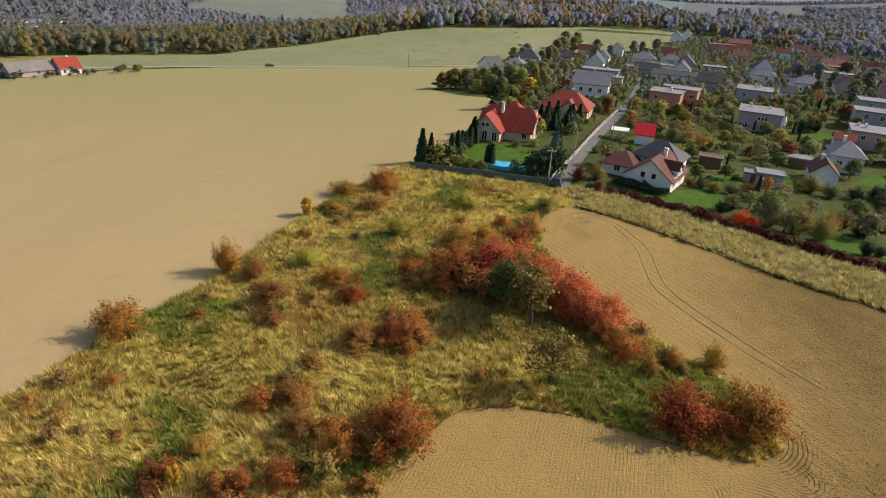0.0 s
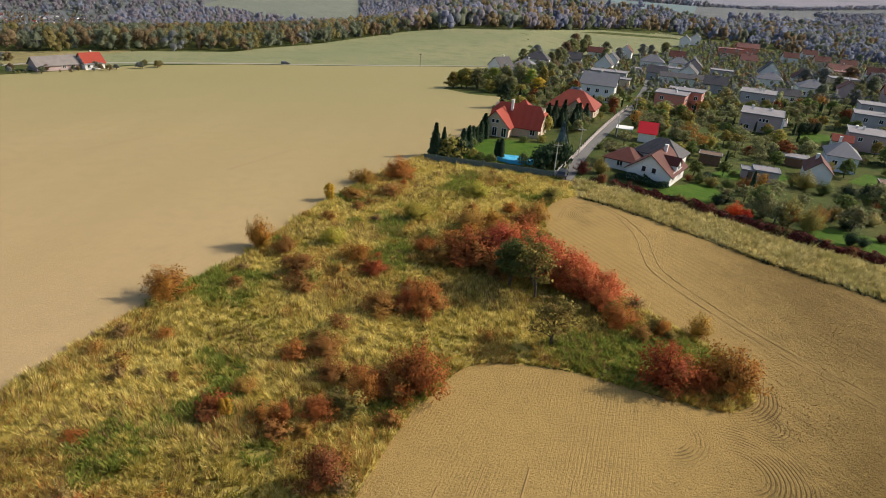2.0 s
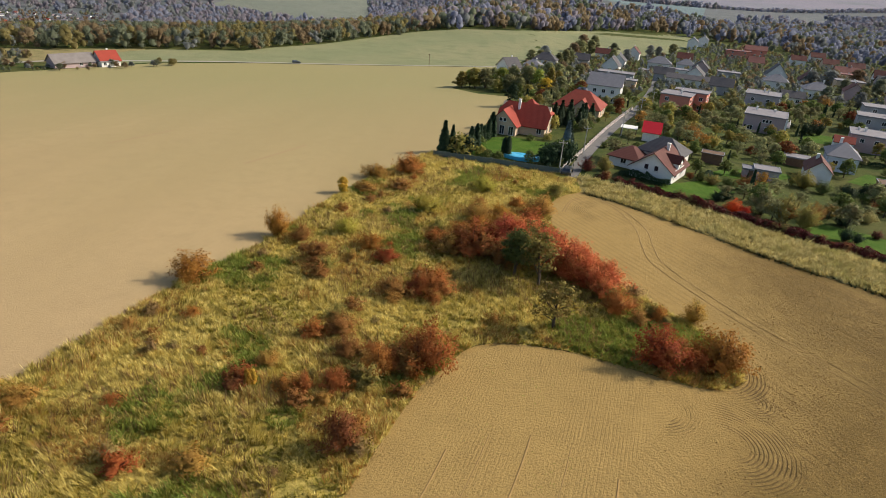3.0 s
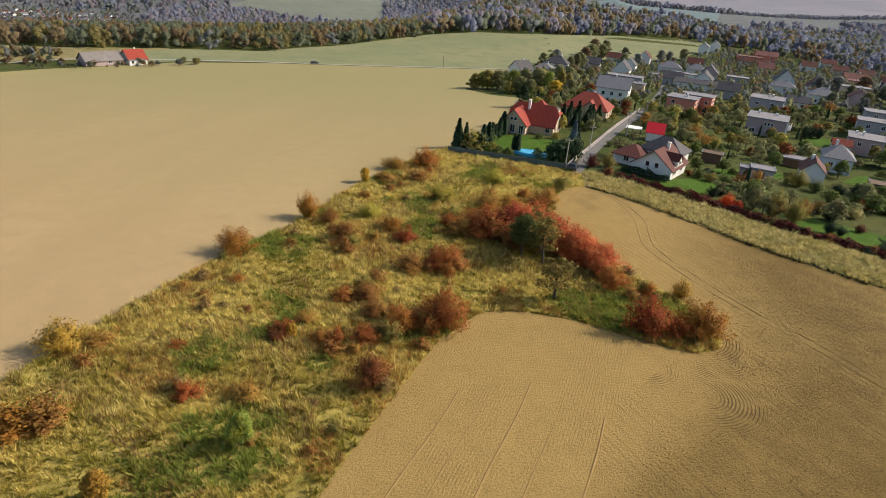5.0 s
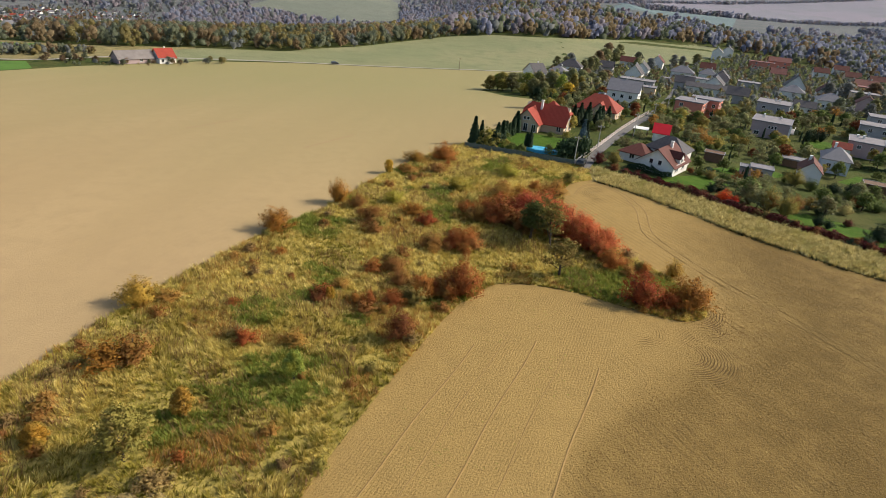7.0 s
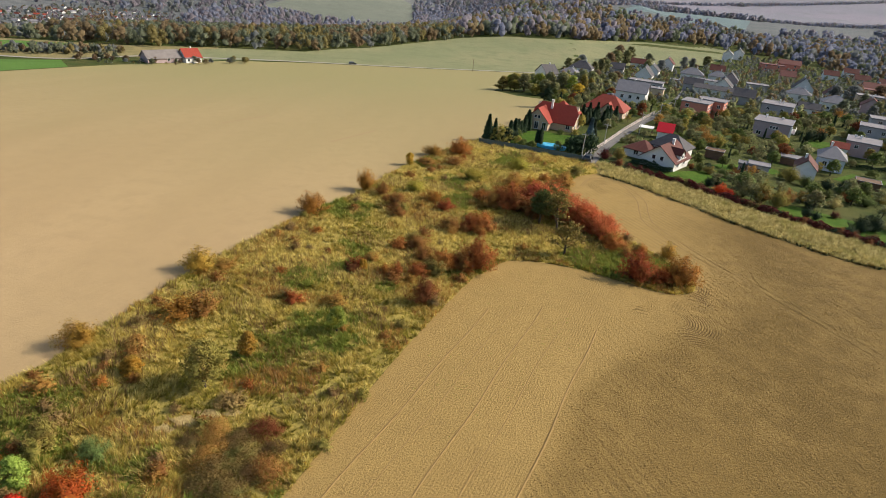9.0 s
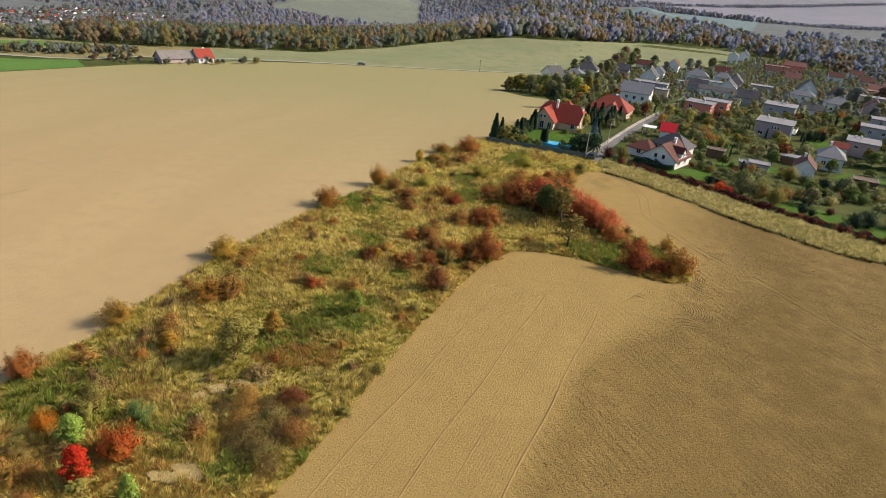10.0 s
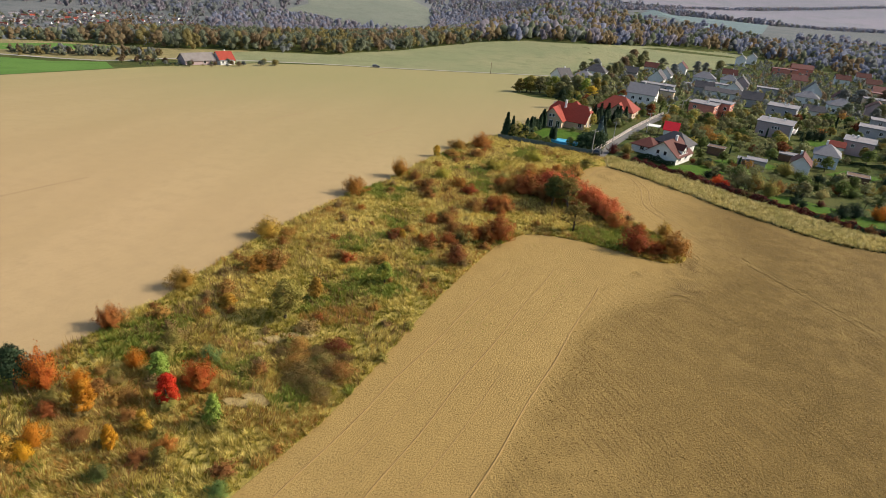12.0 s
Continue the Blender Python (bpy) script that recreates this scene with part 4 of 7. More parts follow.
for x, y, h, w in [(-16.3, -10.3, 0.7, 2.73)]:
    plant("bramble", "thicket", x, y, h, BRAMBLE, "low dense bramble thicket with dark brown-green leaves", "bush", "bushes of the overgrown strip", w)
# the bright young trees and bushes at the strip's near end: x, y, height, width
for x, y, h, w, kind, mat, word in ((-43.0, -16.2, 4.9, 3.5, "tree", DARK, "dark green"),
                                    (-40.6, -15.6, 5.0, 3.8, "bush", RED_ORANGE, "orange-red"),
                                    (-37.7, -14.8, 2.9, 2.4, "bush", BRIGHT_ORANGE, "bright orange"),
                                    (-39.2, -16.8, 1.6, 2.8, "bush", OLIVE, "olive-yellow"),
                                    (-35.4, -17.2, 3.4, 2.6, "oval", AMBER, "amber yellow"),
                                    (-34.9, -10.9, 3.2, 2.3, "wild", BRIGHT_ORANGE, "bright orange"),
                                    (-33.2, -7.4, 3.3, 2.7, "bush", OLIVE, "olive-yellow"),
                                    (-32.1, -11.3, 3.1, 2.5, "oval", FRESH, "fresh light green"),
                                    (-29.2, -14.6, 3.6, 2.5, "oval", FLAME, "flame red"),
                                    (-27.6, -12.0, 3.9, 3.8, "bush", RED_ORANGE, "orange-red"),
                                    (-29.0, -7.8, 2.5, 2.7, "wild", TEAL, "bluish green"),
                                    (-23.9, -16.4, 3.8, 1.9, "oval", FRESH, "fresh light green"),
                                    (-29.1, -18.5, 2.7, 1.7, "oval", YELLOW, "golden yellow"),
                                    (-30.4, -21.0, 2.9, 1.5, "oval", AMBER, "amber yellow")):
    plant("young_tree" if kind == "tree" else "bush", kind, x, y, h, mat, ("small leafy tree with " if kind == "tree" else "bush in rough grass with ") + word + " leaves", "tree" if kind == "tree" else "bush", "bushes of the overgrown strip", w / h * {"tree": 1.15, "oval": 1.35, "bush": 0.85, "wild": 0.95}[kind])
for x, y, h, w, kind, mat, word in ((-36.5, -21.9, 2.7, 2.3, "bush", BRIGHT_ORANGE, "bright orange"),
                                    (-37.6, -23.7, 2.7, 2.3, "oval", YELLOW, "golden yellow"),
                                    (-36.0, -23.4, 2.1, 1.7, "bush", AMBER, "amber yellow"),
                                    (-29.2, -23.9, 1.9, 2.1, "bush", GREEN, "dark green"),
                                    (-25.8, -21.4, 2.0, 1.5, "oval", OLIVE, "olive-yellow"),
                                    (-19.9, -23.1, 1.6, 2.2, "bush", TEAL, "bluish green"),
                                    (-41.9, -5.0, 3.2, 3.6, "bush", RUST, "rust-red"),
                                    (-38.0, -18.6, 2.0, 2.6, "wild", RUST, "rust-red"),
                                    (-33.0, -15.0, 1.9, 2.4, "wild", BROWN, "dull brown"),
                                    (-27.6, -21.6, 1.7, 2.6, "wild", GARDEN_RUST, "dark rust"),
                                    (-26.4, -19.6, 1.5, 2.4, "wild", RUST, "rust-red"),
                                    (-31.4, -17.4, 1.7, 2.2, "wild", BROWN, "dull brown"),
                                    (-35.6, -13.2, 1.8, 2.4, "wild", OLIVE, "olive-yellow"),
                                    (-33.4, -20.4, 1.5, 2.6, "wild", RUSTY_STALK, "withered brown")):
    plant("young_tree" if kind == "tree" else "bush", kind, x, y, h, mat, ("small leafy tree with " if kind == "tree" else "bush in rough grass with ") + word + " leaves", "tree" if kind == "tree" else "bush", "bushes of the overgrown strip", w / h * {"tree": 1.15, "oval": 1.35, "bush": 0.85, "wild": 0.95}[kind])
# the coral red row at the edge of the strip
for k in range(26):
    t, side = (k // 2) / 12, k % 2
    x, y = 6.6 + 11.0 * t - 1.5 * side + random.uniform(-0.5, 0.5), 61.5 - 9.5 * t + 2.0 * math.sin(math.pi * t) - 1.4 * side + random.uniform(-0.7, 0.7)
    plant("red_shrub", "wild", x, y, 6.3 - 1.5 * t + random.uniform(-0.5, 0.5), RED, "tall feathery shrub with coral red leaves", "bush", "red shrubs in a row", 0.95)
# lower growth that joins the bushes into thickets
for root in [o for o in scene.objects if o.parent is None and o.name.split(".")[0] in ("bush", "wild_bush")]:
    x0, y0, w0, h0 = root.location.x, root.location.y, root.scale.x, root.scale.z
    own = next(c for c in root.children if c.name.startswith("crown")).material_slots[0].material
    if own not in (RUST, BROWN, ORANGE, OLIVE, DEEP_RED) or h0 < 2.2:
        continue
    for k in range(2):
        a, q = random.uniform(0, 6.28), w0 * random.uniform(0.45, 0.85)
        x, y = x0 + q * math.cos(a), y0 + q * math.sin(a)
        if not inside(SCRUB_POLY, x - 2.5, y) or not inside(SCRUB_POLY, x + 0.7, y):
            continue
        mat, word = random.choice(((own, "autumn-tinted"), (BROWN, "dull brown"), (RUST, "rust-red"), (OLIVE, "olive-yellow"), (RUSTY_STALK, "withered brown")))
        plant("undergrowth_bush", "ragged", x, y, h0 * random.uniform(0.4, 0.75), mat, "low ragged bush with " + word + " leaves", "bush", "undergrowth of the strip", random.uniform(1.1, 1.6))
for x, y, h in ((-1.5, 58.5, 4.0), (0.5, 60.5, 4.4), (2.6, 58.2, 4.6), (3.6, 62, 4.6), (-0.4, 63.5, 3.6), (1.8, 65.5, 3.8), (4.8, 56.2, 4.4), (-3.6, 60.8, 3.0), (5.4, 66.8, 3.6), (7.6, 68.4, 3.4)):
    mat, word = random.choice(((RUST, "rust-red"), (BROWN, "dull brown"), (BROWN, "dull brown"), (ORANGE, "orange-brown")))
    plant("wild_bush", "wild", x, y, h, mat, "tall feathery shrub with " + word + " leaves", "bush", "bushes of the overgrown strip", 1.15)
for x, y, h, mat, word in ((-20.4, -6.2, 1.3, BROWN, "dull brown"), (-18.2, -5.6, 1.4, BRAMBLE, "dark brown-green"), (-17.6, -9.2, 1.3, BRAMBLE, "dark brown-green"), (-21.2, -3.4, 1.2, RUSTY_STALK, "withered brown"), (-17.4, -2.2, 1.2, GARDEN_RUST, "dark rust"), (-19.4, -7.4, 1.4, BRAMBLE, "dark brown-green"), (-15.6, -6.6, 1.3, BROWN, "dull brown")):
    plant("bramble", "thicket", x, y, h, mat, "low bramble thicket with " + word + " leaves", "bush", "brambles at the field's edge", 2.0)


# ---- grass of the overgrown strip ----
def zs_of(xs, ys, lift):
    return np.array([terrain(x, y) for x, y in zip(xs, ys)]) + lift


BARE_SPOTS = ((-22.6, -1.6, 1.6), (-22.0, -12.4, 1.9), (-24.2, -2.6, 1.5), (-23.6, -13.1, 1.4), (-25.4, -3.8, 1.0), (-20.8, -0.8, 1.0))
MOWN_SPOTS = ((18.6, 96.2, 3.2), (20.6, 93, 1.6), (21.2, 90.5, 1.4), (15, 97.5, 2.2), (11, 98.4, 1.8), (7, 99.3, 1.7), (3, 100.2, 1.7), (-1, 101.1, 1.7), (-4.5, 101.9, 1.6))


def turf(name, poly, count, test, heights, per, width, lean, mat, label, wind=0.25, lift=0.05, spread=0.3, stray=0.0):
    xs, ys = scatter(poly, count)
    keep = test(xs, ys)
    for x, y, r in BARE_SPOTS + MOWN_SPOTS:
        keep &= np.hypot(xs - x, (ys - y) * 1.6) > r * (0.55 + 0.4 * rng.random(len(xs)))
    xs, ys = xs[keep], ys[keep]
    clump = np.clip(0.95 + 0.9 * patchy(xs, ys, 0.9, 23.0), 0.45, 1.5)
    h = rng.uniform(*heights, len(xs)) * clump
    me = quads_mesh(name, blades(xs, ys, zs_of(xs, ys, lift), h, per, width, lean, wind, spread, stray), mat, 3)
    return tagged(new(name, me), label, "grass", kind="stuff")


def dry(xs, ys):
    return patchy(xs, ys, 0.10, 3.3) + 0.5 * patchy(xs, ys, 0.4, 8.1)


def lush(xs, ys):
    g = patchy(xs, ys, 0.085, 17.7) + 0.4 * patchy(xs, ys, 0.3, 5.0)
    for x, y, r in ((15, 40.5, 9), (12.5, 42, 7), (24, 41.5, 8), (23, 42.5, 4.5), (20, 44, 8), (-24, 61, 4), (-29, 47, 5), (-13, 25, 3), (-19, -11, 4.5)):
        g = np.maximum(g, 0.75 - np.hypot(xs - x, ys - y) / r)
    return g


turf("dry_grass", SCRUB_POLY, 150000, lambda x, y: (dry(x, y) > -0.28) & (lush(x, y) < 0.35), (0.3, 0.7), 7, 0.045, 1.0, STRAW, "dry straw-coloured grass", 0.32, stray=0.8)
turf("dry_tussocks", SCRUB_POLY, 40000, lambda x, y: (dry(x, y) > -0.22) & (lush(x, y) < 0.3), (0.42, 0.75), 17, 0.04, 0.75, STRAW, "tall lodged tussocks of dry straw-coloured grass", 0.5, spread=0.42, stray=0.9)
turf("green_grass", SCRUB_POLY, 105000, lambda x, y: (dry(x, y) < 0.2) & (lush(x, y) < 0.45), (0.22, 0.55), 8, 0.05, 1.0, BLADE, "olive green rough grass tufts", 0.3, stray=0.8)
turf("green_tussocks", SCRUB_POLY, 14000, lambda x, y: (dry(x, y) < 0.15) & (lush(x, y) < 0.5), (0.35, 0.65), 17, 0.045, 0.6, BLADE, "tall olive green grass tussocks", 0.6, spread=0.42, stray=0.9)
turf("weeds", SCRUB_POLY, 170000, lambda x, y: lush(x, y) > 0.27, (0.3, 0.7), 9, 0.075, 1.1, NETTLE, "lush bright green weeds")
turf("weed_stalks", SCRUB_POLY, 45000, lambda x, y: patchy(x, y, 0.13, 41.0) > 0.05, (0.6, 1.1), 6, 0.035, 0.5, TAWNY, "tawny brown weed stalks")
turf("rusty_weeds", SCRUB_POLY, 165000, lambda x, y: (lush(x, y) < 0.3) & (patchy(x, y, 0.11, 88.0) + 0.6 * patchy(x, y, 0.33, 89.0) > 0.2 - 0.2 * (np.abs(y - 27) < 9) * (x > -14) + 0.1 * (np.abs(y - 8) < 11) - 0.3 * (np.clip(-4 - y, 0, 15) / 15)), (0.3, 0.75), 8, 0.034, 0.9, RUSTY_STALK, "rusty brown withered weeds", 0.3)
turf("straw_grass", STRAW_POLY, 30000, lambda x, y: x > 21, (0.45, 0.9), 8, 0.06, 0.8, PALE_STRAW, "tall pale dry grass along the hedge", 0.4, stray=0.8)
turf("straw_tussocks", STRAW_POLY, 6500, lambda x, y: x > 21, (0.55, 0.95), 22, 0.06, 0.6, PALE_STRAW, "tall lodged tussocks of pale dry grass", 0.6, spread=0.42, stray=0.9)
turf("field_edge_grass", [(x + 0.9, y) for x, y in upper_edge] + [(x, y - 0.9) for x, y in upper_edge[::-1]], 4000, lambda x, y: x > 21, (0.25, 0.6), 6, 0.05, 0.8, DARK, "dark low weeds along the field's edge")
turf("sprouts", [(-8, 6), (0, 34), (8, 37), (14, 30), (2, -8)], 20000, lambda x, y: 0.6 * patchy(x, y, 0.2, 15.0) + 0.8 * patchy(x, y, 2.1, 16.0) > 0.4, (0.06, 0.12), 3, 0.025, 1.2, NETTLE, "sparse green sprouts on the tilled soil")
for x, y, r in BARE_SPOTS:
    sheet("bare_patch", [(x + r * math.cos(k * 0.5236) * (0.8 + 0.3 * math.sin(k * 2.3 + x)), y + r * 0.6 * math.sin(k * 0.5236) * (0.8 + 0.3 * math.cos(k * 1.7))) for k in range(12)], 0.8, 0.24, BARE, "bare patch of pale sandy soil in the meadow", "soil", 0.05)

# low weed clumps and seedlings between the bushes
seeds = random.Random(5)
made = 0
while made < 120:
    x, y = seeds.uniform(-45, 26), seeds.uniform(-25, 98) if made < 85 else seeds.uniform(-26, 8)
    if not inside(SCRUB_POLY, x, y):
        continue
    made += 1
    mat, word = seeds.choice(((BROWN, "brown"), (OLIVE, "olive"), (TAWNY, "tawny"), (BROWN, "brown"), (RUSTY_STALK, "withered"), (TAWNY, "tawny"), (OLIVE, "olive"), (RUSTY_STALK, "withered"), (RUST, "rusty")))
    plant("weed_clump", "clump", x, y, seeds.uniform(0.8, 1.7), mat, "low " + word + " weed clump in rough grass", "weed", "weed clumps", seeds.uniform(1.0, 1.9), v=seeds.randrange(3))

# ---- clods on the tilled field ----
xs, ys = scatter([(-6, -45), (80, -45), (80, 50), (58, 54), (26, 82), (18, 84), (28, 42), (20, 30), (10, 18)], 420000)
rows_at = np.sin((xs * math.cos(radians(30)) + ys * math.sin(radians(30))) * 2 * math.pi / 1.1)
thick = np.clip(0.3 + 0.22 * rows_at + 0.55 * patchy(xs, ys, 0.07, 60.0) + 0.4 * patchy(xs, ys, 0.35, 61.0), 0.03, 0.8)
thick *= np.clip((xs - 0.337 * ys - 5.0 - 8 * np.clip((ys - 10) / 20, 0, 1)) / 3, 0.04, 1) * np.clip(1 - (ys - 38) / 36, 0.12, 1)
want = rng.random(len(xs)) < thick
xs, ys = xs[want], ys[want]
size = 0.02 + 0.075 * rng.random(len(xs)) ** 2.5
turns = rng.random(len(xs)) * 2 * math.pi
base = np.stack([xs, ys, zs_of(xs, ys, 0.04)], 1)
ring = [base + np.stack([size * np.cos(turns + k * 2.094) * (1 + 0.3 * k), size * np.sin(turns + k * 2.094), np.zeros(len(xs))], 1) for k in range(3)]
tip = base + np.stack([size * 0.2 * np.cos(turns), size * 0.2 * np.sin(turns), size * (0.8 + 0.4 * rng.random(len(xs)))], 1)
CLOD = plain_mat("dark_earth_clods", (0.25, 0.158, 0.05), (0.19, 0.12, 0.037), 1.0, 0.95)
me = quads_mesh("clods", np.concatenate([np.stack([ring[k], ring[(k + 1) % 3], tip], 1) for k in range(3)]), CLOD, 3)
tagged(new("clods", me), "dark earth clods scattered in rows", "soil", kind="stuff")


# ---- the village: road, fence, houses ----
ROAD = smooth_line([(19.4, 96.5), (25.3, 114.2), (33.1, 134.2), (43.6, 160.2), (53.3, 185), (70, 235), (88, 291), (112, 370)], 4)
ribbon("road", ROAD, 2.3, 0.10, ASPHALT, "worn grey asphalt village street", "road")

# gable house with white walls and brown roof
h = house(37.5, 103.3, -33, "white gabled house with brown tiled roof and dormer")
block(h, pose(-0.1, 0, 0, 0, 0, 90), 9.8, 8.0, 2.2, "gable", 3.0, W_WHITE, TILE_BROWN, [("w", -1.0, 1.9, 0.9, 1.1), ("w", 0.9, 1.9, 0.9, 1.1), ("s", -2.5, 0.8, 1.6, 1.6), ("s", 1.5, 0.8, 1.6, 1.6)], [(1.5, -0.6, 6.2)])
block(h, pose(-7.0, 3.2, 0), 6.0, 8.0, 2.0, "hip", 1.7, W_WHITE, TILE_BROWN, [("s", 0, 0.8, 1.2, 1.2)])
block(h, pose(-1.8, 7.6, 0), 8.6, 6.6, 3.2, "hip", 2.6, W_WHITE, TILE_DARK, [])
block(h, pose(2.5, -0.6, 2.3, 0, 0, 0), 3.0, 2.4, 1.2, "gable", 1.1, W_WHITE, TILE_BROWN, [("e", 0, 0.2, 1.1, 0.95)], over=0.2)

h = house(12, 133, -20, "red-roofed cream house with front gable and white chimney")
block(h, pose(1, 1.2, 0), 11.8, 8, 2.6, "gable", 4.1, W_CREAM, TILE_RED, [("e", -1.8, 0.7, 1.1, 1.5), ("e", 1.8, 0.7, 1.1, 1.5), ("e", 0, 3.6, 1.2, 1.2), ("s", 4.5, 0.8, 1.2, 1.4)], [(-1.6, -1.2, 7.8)], clip=1.6)
block(h, pose(-2.6, -3.0, 0, 0, 0, 90), 6, 6.6, 2.6, "gable", 3.3, W_CREAM, TILE_RED, [("w", -0.5, 3.2, 0.8, 0.9), ("w", 0.5, 3.2, 0.8, 0.9), ("w", -2.2, 0.2, 1.2, 2.1), ("w", 0, 0.2, 1.2, 2.1), ("w", 2.2, 0.2, 1.2, 2.1)])
h = house(15.5, 146.5, -20, "small red pyramid-roofed outbuilding behind the house", "outbuilding")
block(h, pose(0, 0, 0), 6, 6, 3.0, "hip", 3.0, W_CREAM, TILE_RED, [("e", 0, 1, 1, 1.2)], ridge=0.2)

h = house(31.5, 165, -20, "wide house with orange-red hipped tile roof")
block(h, pose(0, 0, 0), 13, 11, 2.8, "hip", 4.0, W_CREAM, TILE_BRICK, rows_of("s", (-4, -1, 2.5), (0.8,)) + rows_of("e", (-2.5, 2), (0.8,)), [(1, 1, 7.2)], ridge=4)
block(h, pose(1.5, -3.6, 0, 0, 0, 90), 5, 5, 2.8, "gable", 2.4, W_CREAM, TILE_BRICK, [("w", 0, 0.7, 1.6, 1.5)])

h = house(46, 202, -18, "tall grey-roofed house with white end wall")
block(h, pose(0, 0, 0), 11, 10, 6.0, "gable", 3.2, W_WHITE, TILE_GREY, rows_of("e", (-2, 2), (0.8, 3.4)) + rows_of("s", (-3, 0, 3), (0.8, 3.4)), [(0, 0.5, 10)])
block(h, pose(-7.3, 0, 0), 3.4, 6, 2.8, "flat", 0, W_WHITE, FLAT_ROOF, [("s", 0, 0.8, 1.4, 1.2)])

h = house(44.1, 134.4, -17, "shed with bright red sheet-metal roof", "shed", "shed")
block(h, pose(0, 0, 0), 3.8, 4.2, 2.5, "gable", 1.9, W_WHITE, TIN_RED, [("e", 0, 0.9, 0.9, 0.8)], over=0.4)
h = house(39.4, 137.4, -17, "open carport with white sheet roof", "carport", "carport")
part("roof", boxes((-2, -2, 2.1, 2, 2, 2.2)), W_WHITE, h)
for px, py in ((-1.8, -1.8), (1.8, -1.8), (1.8, 1.8), (-1.8, 1.8)):
    part("post", boxes((px - 0.07, py - 0.07, -0.3, px + 0.07, py + 0.07, 2.098)), WOOD, h)

h = house(69.6, 197.4, -27, "salmon pink flat-roofed two-storey house")
block(h, pose(0, 0, 0), 9.5, 10, 5.8, "flat", 0, W_PINK, FLAT_ROOF, [("s", -2.5, 3.9, 1.3, 1.2), ("s", -0.5, 0.4, 0.9, 2.1)] + rows_of("e", (-3, 0, 3), (0.9, 3.7), 1.4, 1.4), [(1, 0, 7.2)])
block(h, pose(4.4, 8.6, 0), 8.4, 8, 6.1, "flat", 0, W_PINK, FLAT_ROOF, rows_of("e", (-2, 2), (0.9, 3.7), 1.6, 1.5) + rows_of("s", (2.5,), (0.9, 3.7)))

h = house(88.0, 171.5, -26, "greyish pink flat-roofed two-storey house with corner pillar")
block(h, pose(0, 0, 0), 10.8, 12.5, 4.9, "flat", 0, W_ROSE, FLAT_ROOF, [("s", -0.2, 3.1, 0.7, 1.0), ("s", 0.7, 3.1, 0.7, 1.0), ("s", 1.6, 3.1, 0.7, 1.0), ("s", -3.4, 0.7, 1.5, 1.3), ("s", 1.2, 0.7, 1.5, 1.3)] + rows_of("e", (-4, 0, 4), (0.6, 3.1), 1.6, 1.3), [(-3, 3, 6.2), (2, 3.5, 5.9)])
part("pillar", boxes((5.405, -6.9, -1, 5.95, -6.1, 4.9)), W_WHITE, h, "white corner pillar")
part("balcony", boxes((5.405, -4, 2.3, 6.85, 5, 2.6), (6.73, -4, 2.603, 6.85, 5, 3.4)), W_WHITE, h)

h = house(105.5, 214, -26, "dark grey flat-roofed two-storey house")
block(h, pose(0, 0, 0), 11, 12, 5.9, "flat", 0, W_GREY, FLAT_ROOF, [("s", -3, 3.8, 1.2, 1.1), ("s", 2, 3.8, 1.2, 1.1), ("s", -1, 0.9, 1.6, 1.3)] + rows_of("e", (-4, 0, 4), (0.8, 3.5), 1.6, 1.4), [(0, 2, 7.4), (1.4, 2, 7.2)])
part("balcony", boxes((5.505, -4.5, 2.7, 6.8, 5, 3.0), (6.68, -4.5, 3.003, 6.8, 5, 3.9)), W_WHITE, h)

h = house(88.4, 131, -24, "small pale blue house with grey hipped roof")
block(h, pose(0, 0, 0), 6.3, 8.8, 3.6, "hip", 2.5, W_BLUE, TILE_GREY, [("s", -1.4, 1.3, 1.2, 1.3)] + rows_of("e", (-2.6, 0.4), (0.9,), 1.1, 1.7), [(-0.8, 2, 6.9)], ridge=0.4)
h = house(76.6, 118.6, -24, "low house with dark brown tiled gable roof")
block(h, pose(0, 0, 0, 0, 0, 90), 8, 5, 2.7, "gable", 2.2, W_WHITE, TILE_BROWN, [("s", -2, 0.8, 0.9, 1.1), ("s", 1.5, 0.8, 0.9, 1.1)], [(1, 0.6, 5.6)], over=0.3)
h = house(108.3, 154.5, -28, "long grey flat-roofed house with chimneys")
block(h, pose(0, 0, 0), 8.5, 11, 4.3, "flat", 0, W_ROSE, FLAT_ROOF, [("s", -1.5, 2.5, 1.1, 1.1), ("s", 1.8, 2.5, 1.1, 1.1)] + rows_of("e", (-2, 2), (0.8, 3.2)), [(-1, 1, 5.6), (-2.5, 2.5, 5.3)])
h = house(126.5, 178, -28, "grey flat-roofed two-storey house")
block(h, pose(0, 0, 0), 14, 9, 5.2, "flat", 0, W_GREY, FLAT_ROOF, rows_of("s", (-4, 0, 4), (0.8, 3.2)), [(1, 1, 6.8)])
h = house(99.5, 150, -24, "small outbuilding with orange tiled roof", "outbuilding")
block(h, pose(0, 0, 0), 4.5, 4, 2.6, "gable", 1.3, W_WHITE, TILE_BRICK, [("s", 0, 0.9, 0.9, 0.9)], over=0.3)

